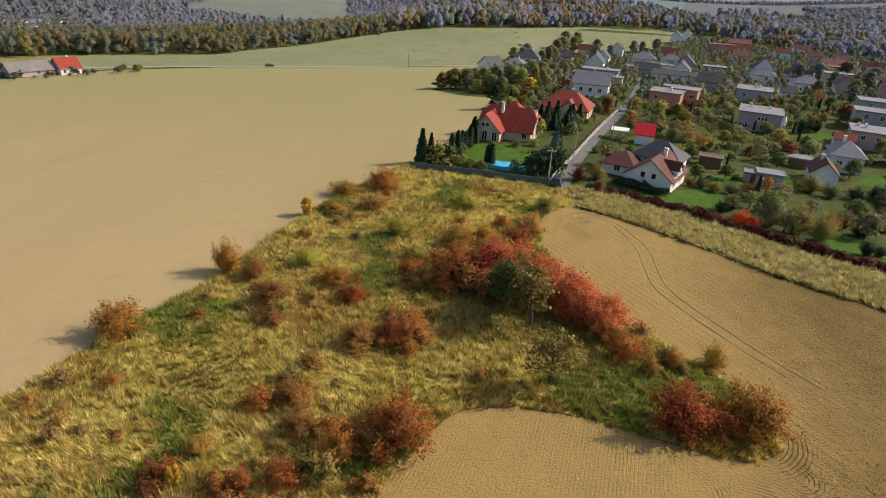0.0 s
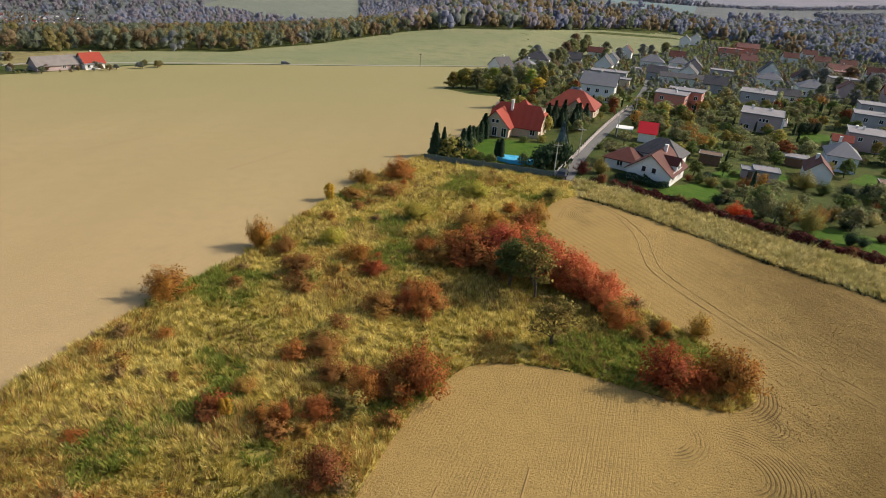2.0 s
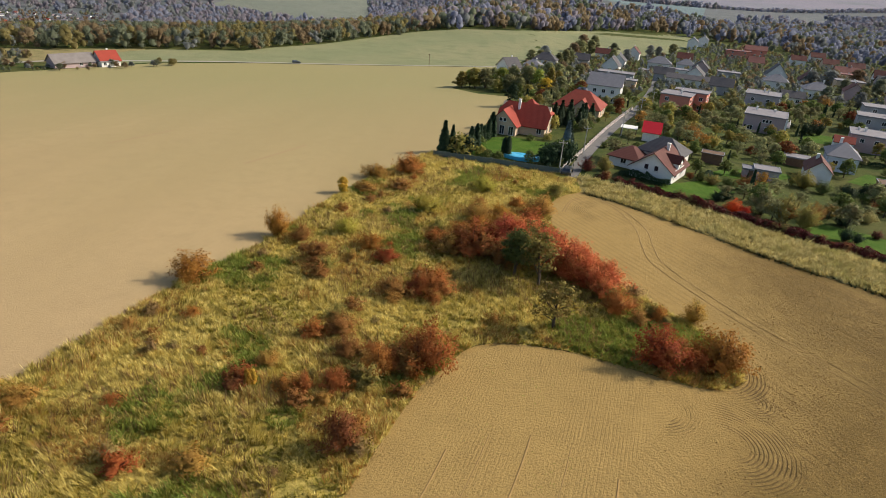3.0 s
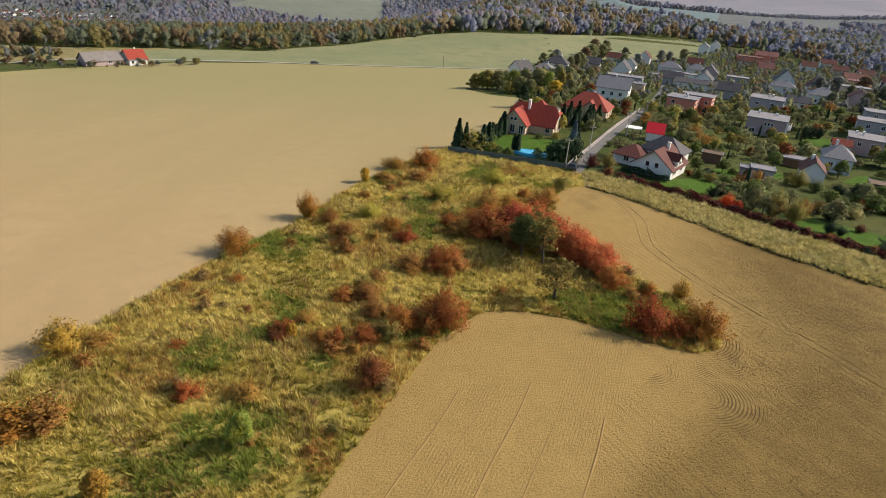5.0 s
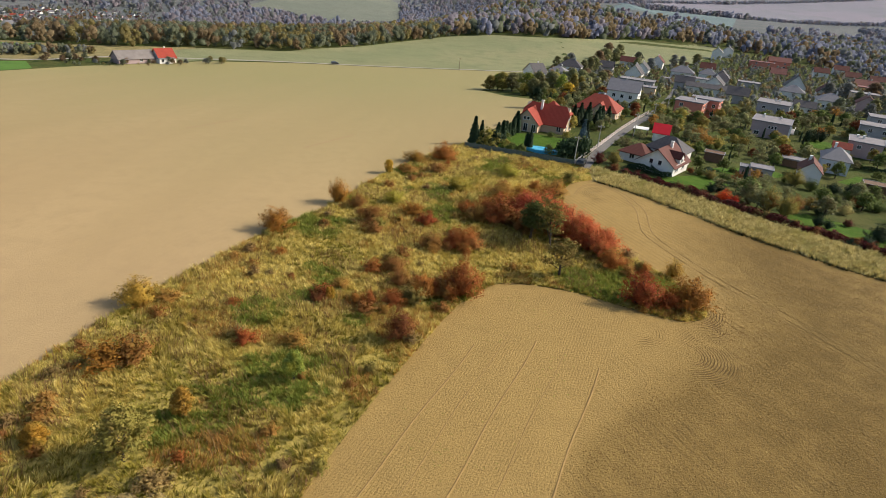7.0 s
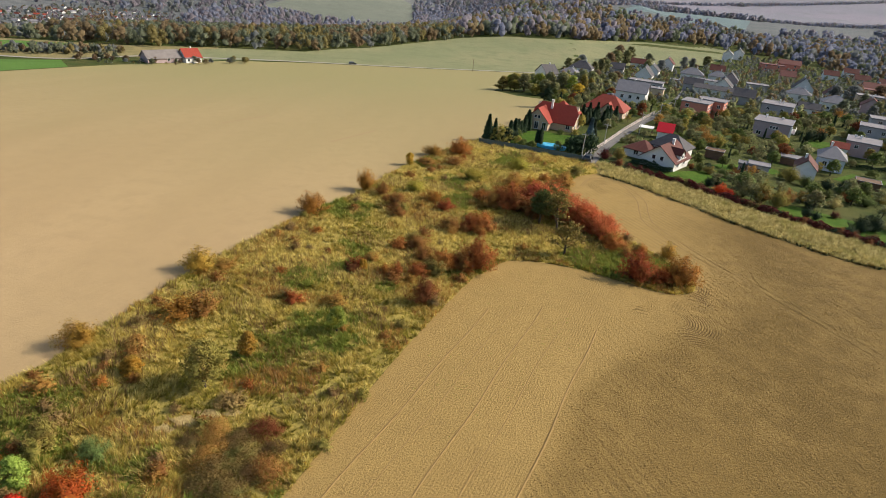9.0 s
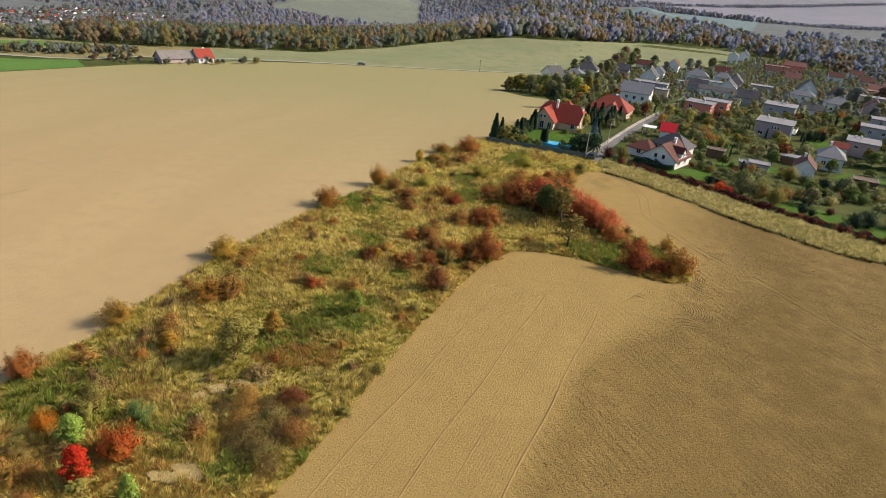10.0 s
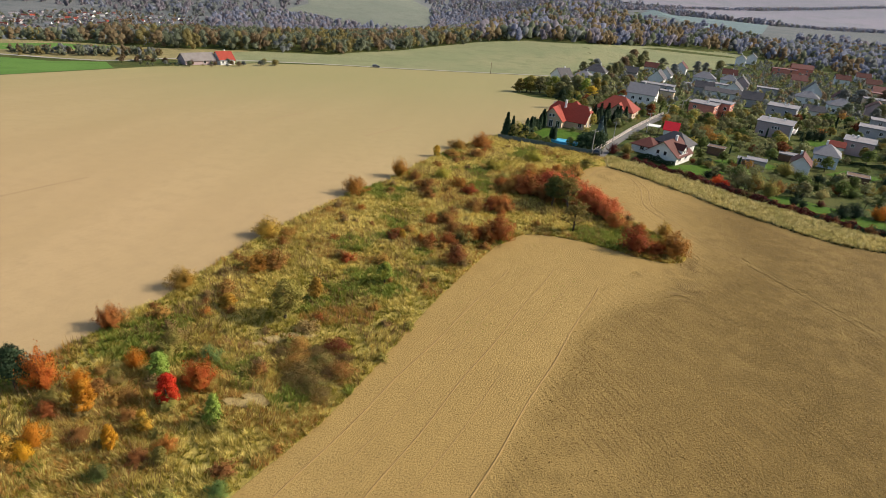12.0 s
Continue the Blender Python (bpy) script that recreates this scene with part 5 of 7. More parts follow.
for x, y, turn, w, d, hh, wall, roof, label in (
        (54, 120, -24, 4.2, 3, 2.0, WOOD, WOOD, "brown wooden garden shed with flat roof"),
        (62.5, 112, -20, 4.6, 4, 2.3, W_GREY, FLAT_ROOF, "grey garden shed with pale flat roof"),
        (78, 130.5, -24, 5.2, 4, 1.9, WOOD, FLAT_ROOF, "long low garden shed with felt roof"),
        (59.5, 112.5, -20, 3, 3, 1.8, W_ROSE, TILE_GREY, "small grey tool shed"),
        (88.5, 111.5, -24, 5, 4, 2.3, WOOD, WOOD, "open wooden garden shelter with felt roof")):
    h = house(x, y, turn, label, "shed", "shed", group="garden sheds")
    block(h, pose(0, 0, 0), w, d, hh, "flat", 0, wall, roof, [("e", 0, 0.8, 0.8, 0.8)], over=0.25)
    part("door", boxes((-0.45, -d / 2 - 0.06, -0.1, 0.45, -d / 2 - 0.004, 1.75)), WOOD, h)


# ---- gardens of the village ----
def hedge(points, height, width, mat, label, per=220, size=0.22, name="hedge"):
    """A clipped or wild hedge along a line."""
    ps, ns = [], []
    for (x0, y0), (x1, y1) in zip(points, points[1:]):
        length = math.hypot(x1 - x0, y1 - y0)
        n = int(per * length)
        t = rng.random(n)
        a = rng.random(n) * math.pi
        wob = 0.8 + 0.35 * np.sin(t * length * 0.9 + x0) * np.cos(t * length * 0.37)
        off, z = np.cos(a) * width / 2, np.sin(a) ** 0.6 * height * wob * (0.35 + 0.65 * rng.random(n) ** 0.3)
        nx, ny = -(y1 - y0) / length, (x1 - x0) / length
        px, py = x0 + (x1 - x0) * t + nx * off, y0 + (y1 - y0) * t + ny * off
        ps.append(np.stack([px, py, zs_of(px, py, 0) + z], 1))
        ns.append(np.stack([nx * np.cos(a), ny * np.cos(a), np.sin(a)], 1) + rng.normal(size=(n, 3)) * 0.4)
    quads, lit = leaf_quads(np.concatenate(ps), np.concatenate(ns), size, np.concatenate(ns))
    me = quads_mesh("leaves", quads, mat, 4, lit)
    root = new(name)
    tagged(root, label, "hedge")
    put("leaves", me, root)
    return root


CRIMSON = leaf_mat("crimson_hedge_leaves", (0.075, 0.02, 0.014), (0.17, 0.04, 0.028), (0.075, 0.045, 0.02))
hedge([(27.9, 95.2), (33.4, 91.0), (38.9, 87.0), (43.6, 82.0), (50.0, 76.8), (54.1, 73.6), (58.5, 70.6), (66, 64.5), (76, 60.5), (90, 58)], 1.5, 2.0, CRIMSON, "long wild hedge with dark crimson leaves", 130, 0.3)
hedge([(29.6, 101.2), (33.5, 98.2), (37.4, 95.4)], 1.9, 1.5, DARK, "clipped dark green hedge before the white house", 260, 0.2)
hedge([(46, 104), (49.5, 108)], 1.6, 1.2, DARK, "short clipped dark green hedge", 240, 0.2)
hedge([(-5.8, 104.2), (4.6, 101.9), (14, 99.6)], 1.0, 0.8, DARK, "low dark hedge behind the garden fence", 160, 0.2)
hedge([(85, 131), (97, 137), (108, 133)], 1.4, 1.0, DARK, "dark green hedge beside the blue house", 200, 0.22)
hedge([(90, 172), (101, 178)], 1.6, 1.2, DARK, "dark hedge beside a lawn", 160, 0.28)

sheet("lawn", [(0.5, 107), (4, 124), (10, 125.5), (19, 122), (19.5, 113), (16, 105.5), (8, 105)], 3, 0.08, LAWN, "mown green garden lawn", "lawn")
sheet("lawn", [(33, 95), (46.5, 103), (51, 98), (44, 90), (39, 88.5)], 3, 0.08, LAWN, "green garden lawn beside the white house", "lawn")
sheet("lawn", [(50, 110), (56, 116), (70, 121), (72, 118), (60, 108)], 3, 0.08, LAWN, "green garden lawn among sheds", "lawn")
sheet("lawn", [(53, 79), (60, 84), (72, 76), (80, 66), (68, 66), (58, 72.5)], 3, 0.08, LAWN, "green garden lawn behind the crimson hedge", "lawn")
sheet("lawn", [(84, 119), (93, 127), (101, 122), (90, 113)], 3, 0.08, LAWN, "bright green lawn before the blue house", "lawn")
sheet("lawn", [(93, 160), (101, 171), (110, 166), (99, 156)], 3, 0.08, LAWN, "bright green lawn before a flat-roofed house", "lawn")


def fence(a, b, height, mat, label, step=2.2, boards=True):
    """Posts, rails and boards from a to b."""
    root = new("fence")
    length, turn = math.hypot(b[0] - a[0], b[1] - a[1]), math.degrees(math.atan2(b[1] - a[1], b[0] - a[0]))
    root.matrix_basis = pose(a[0], a[1], 0, 0, 0, turn)
    tagged(root, label, "fence")
    n = max(1, round(length / step))
    c, s = math.cos(radians(turn)), math.sin(radians(turn))
    zs = [terrain(a[0] + c * length * k / n, a[1] + s * length * k / n) for k in range(n + 1)]
    post = mesh_of("post", *post_shape(height))
    post.materials.append(mat)
    for k in range(n + 1):
        put("post", post, root, pose(length * k / n, 0, zs[k]))
    for k in range(n):
        x0, x1, z0, z1 = length * k / n + 0.08, length * (k + 1) / n - 0.08, zs[k], zs[k + 1]
        if boards:
            vs, fs = slab([(x0, -0.03, z0 + height * 0.9), (x1, -0.03, z1 + height * 0.9), (x1, 0.03, z1 + height * 0.9), (x0, 0.03, z0 + height * 0.9)], height * 0.88)
            part("panel", solid(vs, fs), mat, root)
        else:
            for zz in (0.35, 0.75):
                vs, fs = slab([(x0, -0.04, z0 + height * zz), (x1, -0.04, z1 + height * zz), (x1, 0.04, z1 + height * zz), (x0, 0.04, z0 + height * zz)], 0.09)
                part("rail", solid(vs, fs), mat, root)
            for j in range(6):
                x = x0 + (x1 - x0) * (j + 0.5) / 6
                z = z0 + (z1 - z0) * (j + 0.5) / 6
                part("picket", boxes((x - 0.05, -0.065, z + 0.08, x + 0.05, -0.042, z + height * 0.92)), mat, root)
    return root


def post_shape(height):
    v = [(sx * 0.08, sy * 0.08, z) for z in (-0.4, height) for sx, sy in ((-1, -1), (1, -1), (1, 1), (-1, 1))] + [(0, 0, height + 0.09)]
    return v, [(3, 2, 1, 0), (0, 1, 5, 4), (1, 2, 6, 5), (2, 3, 7, 6), (3, 0, 4, 7), (4, 5, 8), (5, 6, 8), (6, 7, 8), (7, 4, 8)]


GREY_GREEN = plain_mat("grey_green_fence_mesh", (0.10, 0.13, 0.12), (0.13, 0.155, 0.14), 1.2, 0.8, 0.01)
PALE_FENCE = plain_mat("pale_pink_concrete_fence", (0.80, 0.70, 0.64), (0.72, 0.62, 0.57), 1.2, 0.85, 0.01)
fence((17.3, 97.7), (4.6, 100.6), 1.35, GREY_GREEN, "grey-green garden fence along the meadow")
fence((4.4, 100.65), (-6.8, 103.3), 1.35, GREY_GREEN, "grey-green garden fence along the meadow")
fence((17.6, 98.2), (25.2, 117), 1.2, PALE_FENCE, "pale pink picket fence along the street", 2.4, False)
fence((25.4, 117.5), (33, 137), 1.2, PALE_FENCE, "pale pink picket fence along the street", 2.4, False)
fence((33.2, 137.5), (43, 162), 1.2, PALE_FENCE, "pale pink picket fence along the street", 2.4, False)
fence((43.2, 162.5), (52, 185), 1.2, PALE_FENCE, "pale pink picket fence along the street", 2.8, False)

# above-ground pool with a crumpled blue cover
pool = new("swimming_pool")
pool.matrix_basis = pose(10.8, 106.6, terrain(10.8, 106.6), 0, 0, -12)
tagged(pool, "garden pool with crumpled bright blue cover on a lawn", "pool")
N = 40
rim = [(3.7 * math.cos(k * 2 * math.pi / N), 1.9 * math.sin(k * 2 * math.pi / N)) for k in range(N)]
part("wall", solid([(x, y, z) for z in (-0.2, 0.75) for x, y in rim] + [(0.93 * x, 0.9 * y, z) for z in (-0.2, 0.75) for x, y in rim],
                   [(k, (k + 1) % N, N + (k + 1) % N, N + k) for k in range(N)] + [(2 * N + k, 3 * N + k, 3 * N + (k + 1) % N, 2 * N + (k + 1) % N) for k in range(N)]
                   + [(N + k, N + (k + 1) % N, 3 * N + (k + 1) % N, 3 * N + k) for k in range(N)]), POOL_BLUE, pool, "blue pool wall")
cover = bmesh.new()
rings = [[cover.verts.new((x * r, y * r, 0.78 + 0.2 * noise.noise((x * r * 1.3, y * r * 1.3, 2)) - 0.12 * (1 - r))) for x, y in rim] for r in (0.92, 0.75, 0.58, 0.4, 0.2)]
for r0, r1 in zip(rings, rings[1:]):
    for k in range(N):
        cover.faces.new((r0[k], r0[(k + 1) % N], r1[(k + 1) % N], r1[k]))
cover.faces.new(rings[-1])
part("cover", cover, POOL_BLUE, pool, "crumpled blue foil cover")


def car(x, y, turn, paint, label, z=None):
    root = new("car")
    root.matrix_basis = pose(x, y, (terrain(x, y) if z is None else z) + 0.1, 0, 0, turn)
    tagged(root, label, "car")
    side = [(-2.1, 0.35), (-2.1, 0.8), (-1.9, 0.95), (-1.55, 1.42), (0.35, 1.46), (1.05, 0.98), (1.95, 0.85), (2.12, 0.6), (2.1, 0.35)]
    n = len(side)
    bm = solid([(px, sy * (0.85 if pz < 1.1 else 0.68), pz) for sy in (-1, 1) for px, pz in side],
               [tuple(range(n)), tuple(range(2 * n - 1, n - 1, -1))] + [(i, (i + 1) % n, (i + 1) % n + n, i + n) for i in range(n)])
    bmesh.ops.bevel(bm, geom=bm.edges[:], offset=0.06, segments=2, affect="EDGES")
    body = part("body", bm, paint, root)
    part("windscreen", solid([(0.42, -0.6, 1.40), (0.42, 0.6, 1.40), (1.06, 0.7, 1.0), (1.06, -0.7, 1.0), (0.5, -0.6, 1.45), (0.5, 0.6, 1.45), (1.12, 0.7, 1.03), (1.12, -0.7, 1.03)],
                             [(0, 1, 2, 3), (4, 7, 6, 5), (0, 4, 5, 1), (1, 5, 6, 2), (2, 6, 7, 3), (3, 7, 4, 0)]), GLASS, body)
    part("rear_window", solid([(-1.62, -0.58, 1.38), (-1.62, 0.58, 1.38), (-1.92, 0.68, 0.99), (-1.92, -0.68, 0.99), (-1.68, -0.58, 1.40), (-1.68, 0.58, 1.40), (-1.98, 0.68, 1.01), (-1.98, -0.68, 1.01)],
                              [(0, 1, 2, 3), (4, 7, 6, 5), (0, 4, 5, 1), (1, 5, 6, 2), (2, 6, 7, 3), (3, 7, 4, 0)]), GLASS, body)
    for wx in (-1.3, 1.35):
        for wy in (-0.84, 0.84):
            ring = [(0.32 * math.cos(k * math.pi / 8), 0.32 * math.sin(k * math.pi / 8)) for k in range(16)]
            wheel = part("wheel", solid([(wx + a, wy + s * 0.1, 0.32 + b) for s in (-1, 1) for a, b in ring], [tuple(range(16)), tuple(range(31, 15, -1))] + [(k, (k + 1) % 16, (k + 1) % 16 + 16, k + 16) for k in range(16)]), RUBBER, root)
            part("rim", solid([(wx + a * 0.6, wy + s * 0.11, 0.32 + b * 0.6) for s in (-1, 1) for a, b in ring], [tuple(range(16)), tuple(range(31, 15, -1))] + [(k, (k + 1) % 16, (k + 1) % 16 + 16, k + 16) for k in range(16)]), CHROME_GREY, wheel)
    return root


car(19.0, 98.4, 74, CAR_GREY, "dark grey car parked at the end of the street")
car(-90, 296.6, 24, CAR_GREY, "dark car on the narrow country road")
SILVER, _nt, _b = shader("silver_car_paint")
_b.inputs["Base Color"].default_value = (0.45, 0.45, 0.46, 1)
_b.inputs["Roughness"].default_value, _b.inputs["Metallic"].default_value = 0.35, 0.6
car(54, 181, 69, SILVER, "silver car parked on the village street")


def pole(x, y, height, mat, label):
    root = new("utility_pole")
    root.matrix_basis = pose(x, y, terrain(x, y))
    tagged(root, label, "pole")
    part("shaft", tubes([[(Vector((0, 0, -0.4)), 0.12), (Vector((0, 0, height)), 0.08)]], 8), mat, root)
    part("cross_arm", boxes((-0.8, -0.06, height - 0.5, 0.8, 0.06, height - 0.38)), mat, root)
    for ix in (-0.7, 0, 0.7):
        part("insulator", tubes([[(Vector((ix, 0, height - 0.378)), 0.05), (Vector((ix, 0, height - 0.2)), 0.03)]], 6), W_WHITE, root)


for x, y in ((17.5, 98.9), (24.4, 113.5), (37.4, 136), (48.5, 163), (60, 192)):
    pole(x, y, 6.2, CONCRETE, "pale concrete utility pole beside the street")
for x, y in ((-24, 318),):
    pole(x, y, 7, WOOD, "wooden utility pole beside the far road")

# conifers and shrubs round the pool garden
for x, y, hgt, w in ((-5.0, 106.4, 6.6, 1.3), (-3.4, 107.8, 5.6, 1.1), (22.3, 121, 5.5, 1.2)):
    plant("conifer", "conifer", x, y, hgt, DARK, "dark green conifer at the garden corner", "conifer", "garden conifers", w)
for x, y, hgt in ((0.4, 113.3, 4.4), (1.6, 114.6, 4.8), (2.4, 117.4, 4.3), (3.2, 119, 3.6), (4.3, 122.3, 4.6), (5.5, 124.6, 4.2), (5.2, 128, 5.2), (7.2, 107.4, 3.9), (8.0, 107.0, 4.3)):
    plant("thuja", "column", x, y, hgt, DARK, "slim dark green columnar thuja", "conifer", "columnar thujas", 1.9)
plant("spruce", "conifer", 20.2, 111.5, 7.4, BLUE_FIR, "blue spruce beside the street fence", "conifer", width=1.15)
for x, y, hgt, w, mat in ((-1.9, 106.7, 4.2, 0.95, OLIVE), (-0.4, 107.6, 3.6, 0.9, DARK), (1.3, 110.8, 2.4, 1.0, DARK), (2.6, 108.2, 1.8, 1.2, OLIVE), (1.9, 116.4, 2.2, 1.1, GREEN), (3.6, 120.6, 2.2, 1.1, DARK), (12.2, 104.6, 2.2, 0.9, GREEN), (15.0, 103.2, 3.4, 0.9, DARK), (16.4, 103.6, 3.8, 0.8, DARK), (17.4, 107.5, 3.6, 1.2, DARK), (19.4, 110.2, 3.8, 1.0, GREEN), (19.8, 104.5, 4.6, 0.7, DARK), (21, 113.4, 3.2, 1.0, DARK), (4, 105, 1.8, 1.2, GREEN), (6, 104.6, 1.6, 1.2, GREEN),
                          (14, 123.5, 1.4, 1.3, GREEN), (18, 125, 1.6, 1.2, OLIVE), (9, 122.4, 1.0, 1.5, GREEN)):
    plant("shrub", "shrub", x, y, hgt, mat, "leafy green garden shrub beside a lawn", "shrub", "garden shrubs", w)
for x, y, hgt, w, mat, label in ((23.3, 101.6, 3.0, 1.0, CRIMSON, "round dark red garden bush beside the street"),
                                 (26.9, 102.8, 3.1, 1.0, OLIVE, "round olive garden bush beside the street"),
                                 (45, 84.8, 2.6, 1.1, SCARLET, "spreading scarlet bush beside the hedge"),
                                 (46.6, 84.0, 2.0, 1.2, SCARLET, "spreading scarlet bush beside the hedge"),
                                 (58.6, 75.8, 2.9, 0.8, DARK, "pointed dark green bush on a lawn"),
                                 (60.4, 75.6, 2.1, 0.9, DARK, "small dark green bush on a lawn"),
                                 (53.8, 100.8, 3.4, 1.1, GARDEN_RUST, "rust-red garden tree behind the hedge"),
                                 (44.4, 90.2, 2.3, 1.0, DARK, "dark evergreen garden bush on the lawn"),
                                 (46.3, 91.4, 2.6, 0.9, DARK, "dark evergreen garden bush on the lawn"),
                                 (43.8, 103.2, 1.6, 1.0, GARDEN_RUST, "rusty garden bush beside the terrace"),
                                 (45.6, 102.5, 2.2, 1.1, GREEN, "green garden bush beside the terrace"),
                                 (52.3, 82.6, 5.2, 0.85, OLIVE, "broad olive garden tree behind the hedge"),
                                 (50.2, 85.5, 5.0, 0.85, GREY_LEAF, "grey-green garden tree behind the hedge"),
                                 (54.8, 80.6, 4.4, 0.8, OLIVE, "broad olive garden tree behind the hedge"),
                                 (58.5, 84.4, 4.0, 0.8, BROWN, "brown-leaved garden tree behind the hedge"),
                                 (47.4, 101.0, 2.3, 1.3, OLIVE, "olive garden shrub beside the lawn")):
    plant("garden_bush", "bush", x, y, hgt, mat, label, "bush", "garden bushes", w)
for x, y, hgt, w, mat, label in ((50.6, 100.9, 2.4, 1.2, GREEN, "green garden shrub beside the lawn"),
                                 (69.8, 110.1, 4.2, 1.1, OLIVE, "yellowing olive garden tree beside a brown roof"),
                                 (72.5, 107.5, 3.2, 1.1, GREEN, "green garden bush beside a brown roof"),
                                 (64, 89.1, 3.0, 1.1, GREY_LEAF, "grey-green garden bush behind the hedge"),
                                 (63.2, 84.6, 1.9, 1.6, DARK, "low dark evergreen bush beside a lawn"),
                                 (69.7, 88.1, 2.5, 1.1, PALE_STRAW, "tall pale ornamental grass in a garden"),
                                 (65.4, 78.8, 1.7, 1.2, CRIMSON, "low crimson garden bush on a lawn"),
                                 (77.6, 107.7, 3.0, 1.3, DARK, "dark evergreen bush before the blue house"),
                                 (82.1, 108.5, 3.0, 1.3, DARK, "dark evergreen bush before the blue house"),
                                 (84.9, 105.5, 3.4, 1.2, GREEN, "dark green garden bush beside a shelter"),
                                 (86, 100, 3.6, 1.0, OLIVE, "olive garden tree beside a shelter"),
                                 (77.2, 96.8, 3.2, 0.8, GARDEN_RUST, "rust-red garden tree in a garden"),
                                 (73, 98, 2.4, 1.2, GREEN, "green garden bush on rough grass"),
                                 (80, 95, 2.8, 1.2, GREEN, "green garden bush on rough grass"),
                                 (66.3, 71, 3.6, 1.0, DARK, "broad dark evergreen bush behind the hedge"),
                                 (69.5, 72.6, 3.8, 1.0, DARK, "broad dark evergreen bush behind the hedge")):
    plant("garden_bush", "bush", x, y, hgt, mat, label, "bush", "garden bushes", w)
for x, y, hgt, w, mat, label in ((63, 68.5, 2.0, 1.3, DARK, "low dark evergreen bush behind the hedge"),
                                 (74.8, 73.6, 3.6, 1.2, BRIGHT_ORANGE, "bright orange garden tree behind the hedge"),
                                 (78.5, 75, 3.4, 1.2, BRIGHT_ORANGE, "bright orange garden tree behind the hedge"),
                                 (84, 78, 3.4, 1.1, RED_ORANGE, "orange-red bush in a garden"),
                                 (56.4, 141.3, 5.2, 0.9, BROWN, "brown half-bare garden tree"),
                                 (60.5, 137, 4.0, 1.0, OLIVE, "olive garden tree between lawns"),
                                 (97.8, 166.9, 4.6, 0.7, DARK, "tall clipped dark hedge bush"),
                                 (100.4, 167.6, 4.8, 0.7, DARK, "tall clipped dark hedge bush"),
                                 (103, 168.3, 4.6, 0.7, DARK, "tall clipped dark hedge bush"),
                                 (62.7, 187, 3.4, 1.3, GREY_LEAF, "grey-green garden tree before the pink house"),
                                 (57, 190, 3.6, 1.1, DARK, "dark green tree beside the street"),
                                 (30.6, 122, 1.7, 1.3, GREEN, "low green bush beside the street"),
                                 (34, 128, 1.6, 1.3, GREEN, "low green bush beside the street"),
                                 (45.5, 150, 2.2, 1.2, GREEN, "green bush beside the street")):
    plant("garden_bush", "bush", x, y, hgt, mat, label, "bush", "garden bushes", w)
for x, y, hgt, w in ((26.3, 148.4, 5.0, 1.7), (27.8, 143, 4.6, 1.6), (24.5, 152, 5.4, 1.5), (22, 147, 5.4, 1.5), (29, 147, 5.4, 1.5), (30.6, 151, 5.2, 1.5), (33, 154, 4.8, 1.6), (25, 144, 4.4, 1.6), (22.6, 142.5, 4.6, 1.5), (27, 153, 5.6, 1.5)):
    plant("conifer", "conifer", x, y, hgt, DARK, "dark conifer before the hipped house", "conifer", "garden conifers", w)
for x, y, hgt in ((28.6, 140.5, 2.4), (30.8, 142.5, 2.0), (26, 139, 2.2)):
    plant("shrub", "shrub", x, y, hgt, GREEN, "round green garden shrub beside the street", "shrub", "garden shrubs", 0.9)
for x, y, hgt, w, mat in ((12.2, 172, 7.5, 0.9, DARK), (-4.3, 224, 6.5, 1.5, OLIVE), (1, 226, 8, 1.5, OLIVE), (5, 226, 8, 1.6, GREY_LEAF), (10.6, 220, 9, 1.3, LIME_GREEN), (15, 222, 9.5, 1.2, GREY_LEAF), (20.3, 219, 10, 1.2, GREY_LEAF), (24, 216, 9, 1.1, LIME_GREEN), (29, 219, 9.5, 0.8, OLIVE),
                          (8, 232, 8, 1.2, GREY_LEAF), (33, 228, 8, 0.9, OLIVE), (13, 214, 7, 1.5, GREY_LEAF), (22, 226, 9, 1.4, OLIVE), (-1, 229, 7, 1.5, LIME_GREEN), (17, 212, 6, 1.6, GREY_LEAF), (9, 212, 5, 1.6, OLIVE), (26, 208, 6.5, 1.5, YELLOW), (32, 212, 7, 1.3, GREY_LEAF)):
    plant("tree", "oval", x, y, hgt, mat, "broad leafy tree at the edge of the field", "tree", "trees at the field's edge", w)

# the rest of the gardens: fruit trees and shrubs between the houses
TAKEN = [(ob.location.x, ob.location.y, 7.5 if ob["category"] == "house" else 4.0) for ob in scene.objects if ob.parent is None and ob.get("category") in ("house", "shed", "carport", "outbuilding")]
TAKEN += [(44, 129, 5.0), (46, 125, 4.5), (42, 118, 4.0)]
VILLAGE = [(31, 98), (40, 91), (50, 82), (60, 75), (85, 64), (150, 80), (250, 200), (330, 420), (215, 560), (150, 470), (95, 430), (45, 400), (20, 320), (14, 262), (24, 235), (14, 196), (10, 160), (8, 140), (22, 130), (24, 118)]
near_road = lambda x, y: min(math.hypot(x - a, y - b) for a, b in ROAD) < (5.2 if y < 150 else 3.0)
lawns = [[(33, 95), (46.5, 103), (51, 98), (44, 90)], [(53, 79), (60, 84), (80, 66), (58, 72.5)], [(84, 119), (93, 127), (101, 122), (90, 113)], [(93, 160), (101, 171), (110, 166), (99, 156)]]


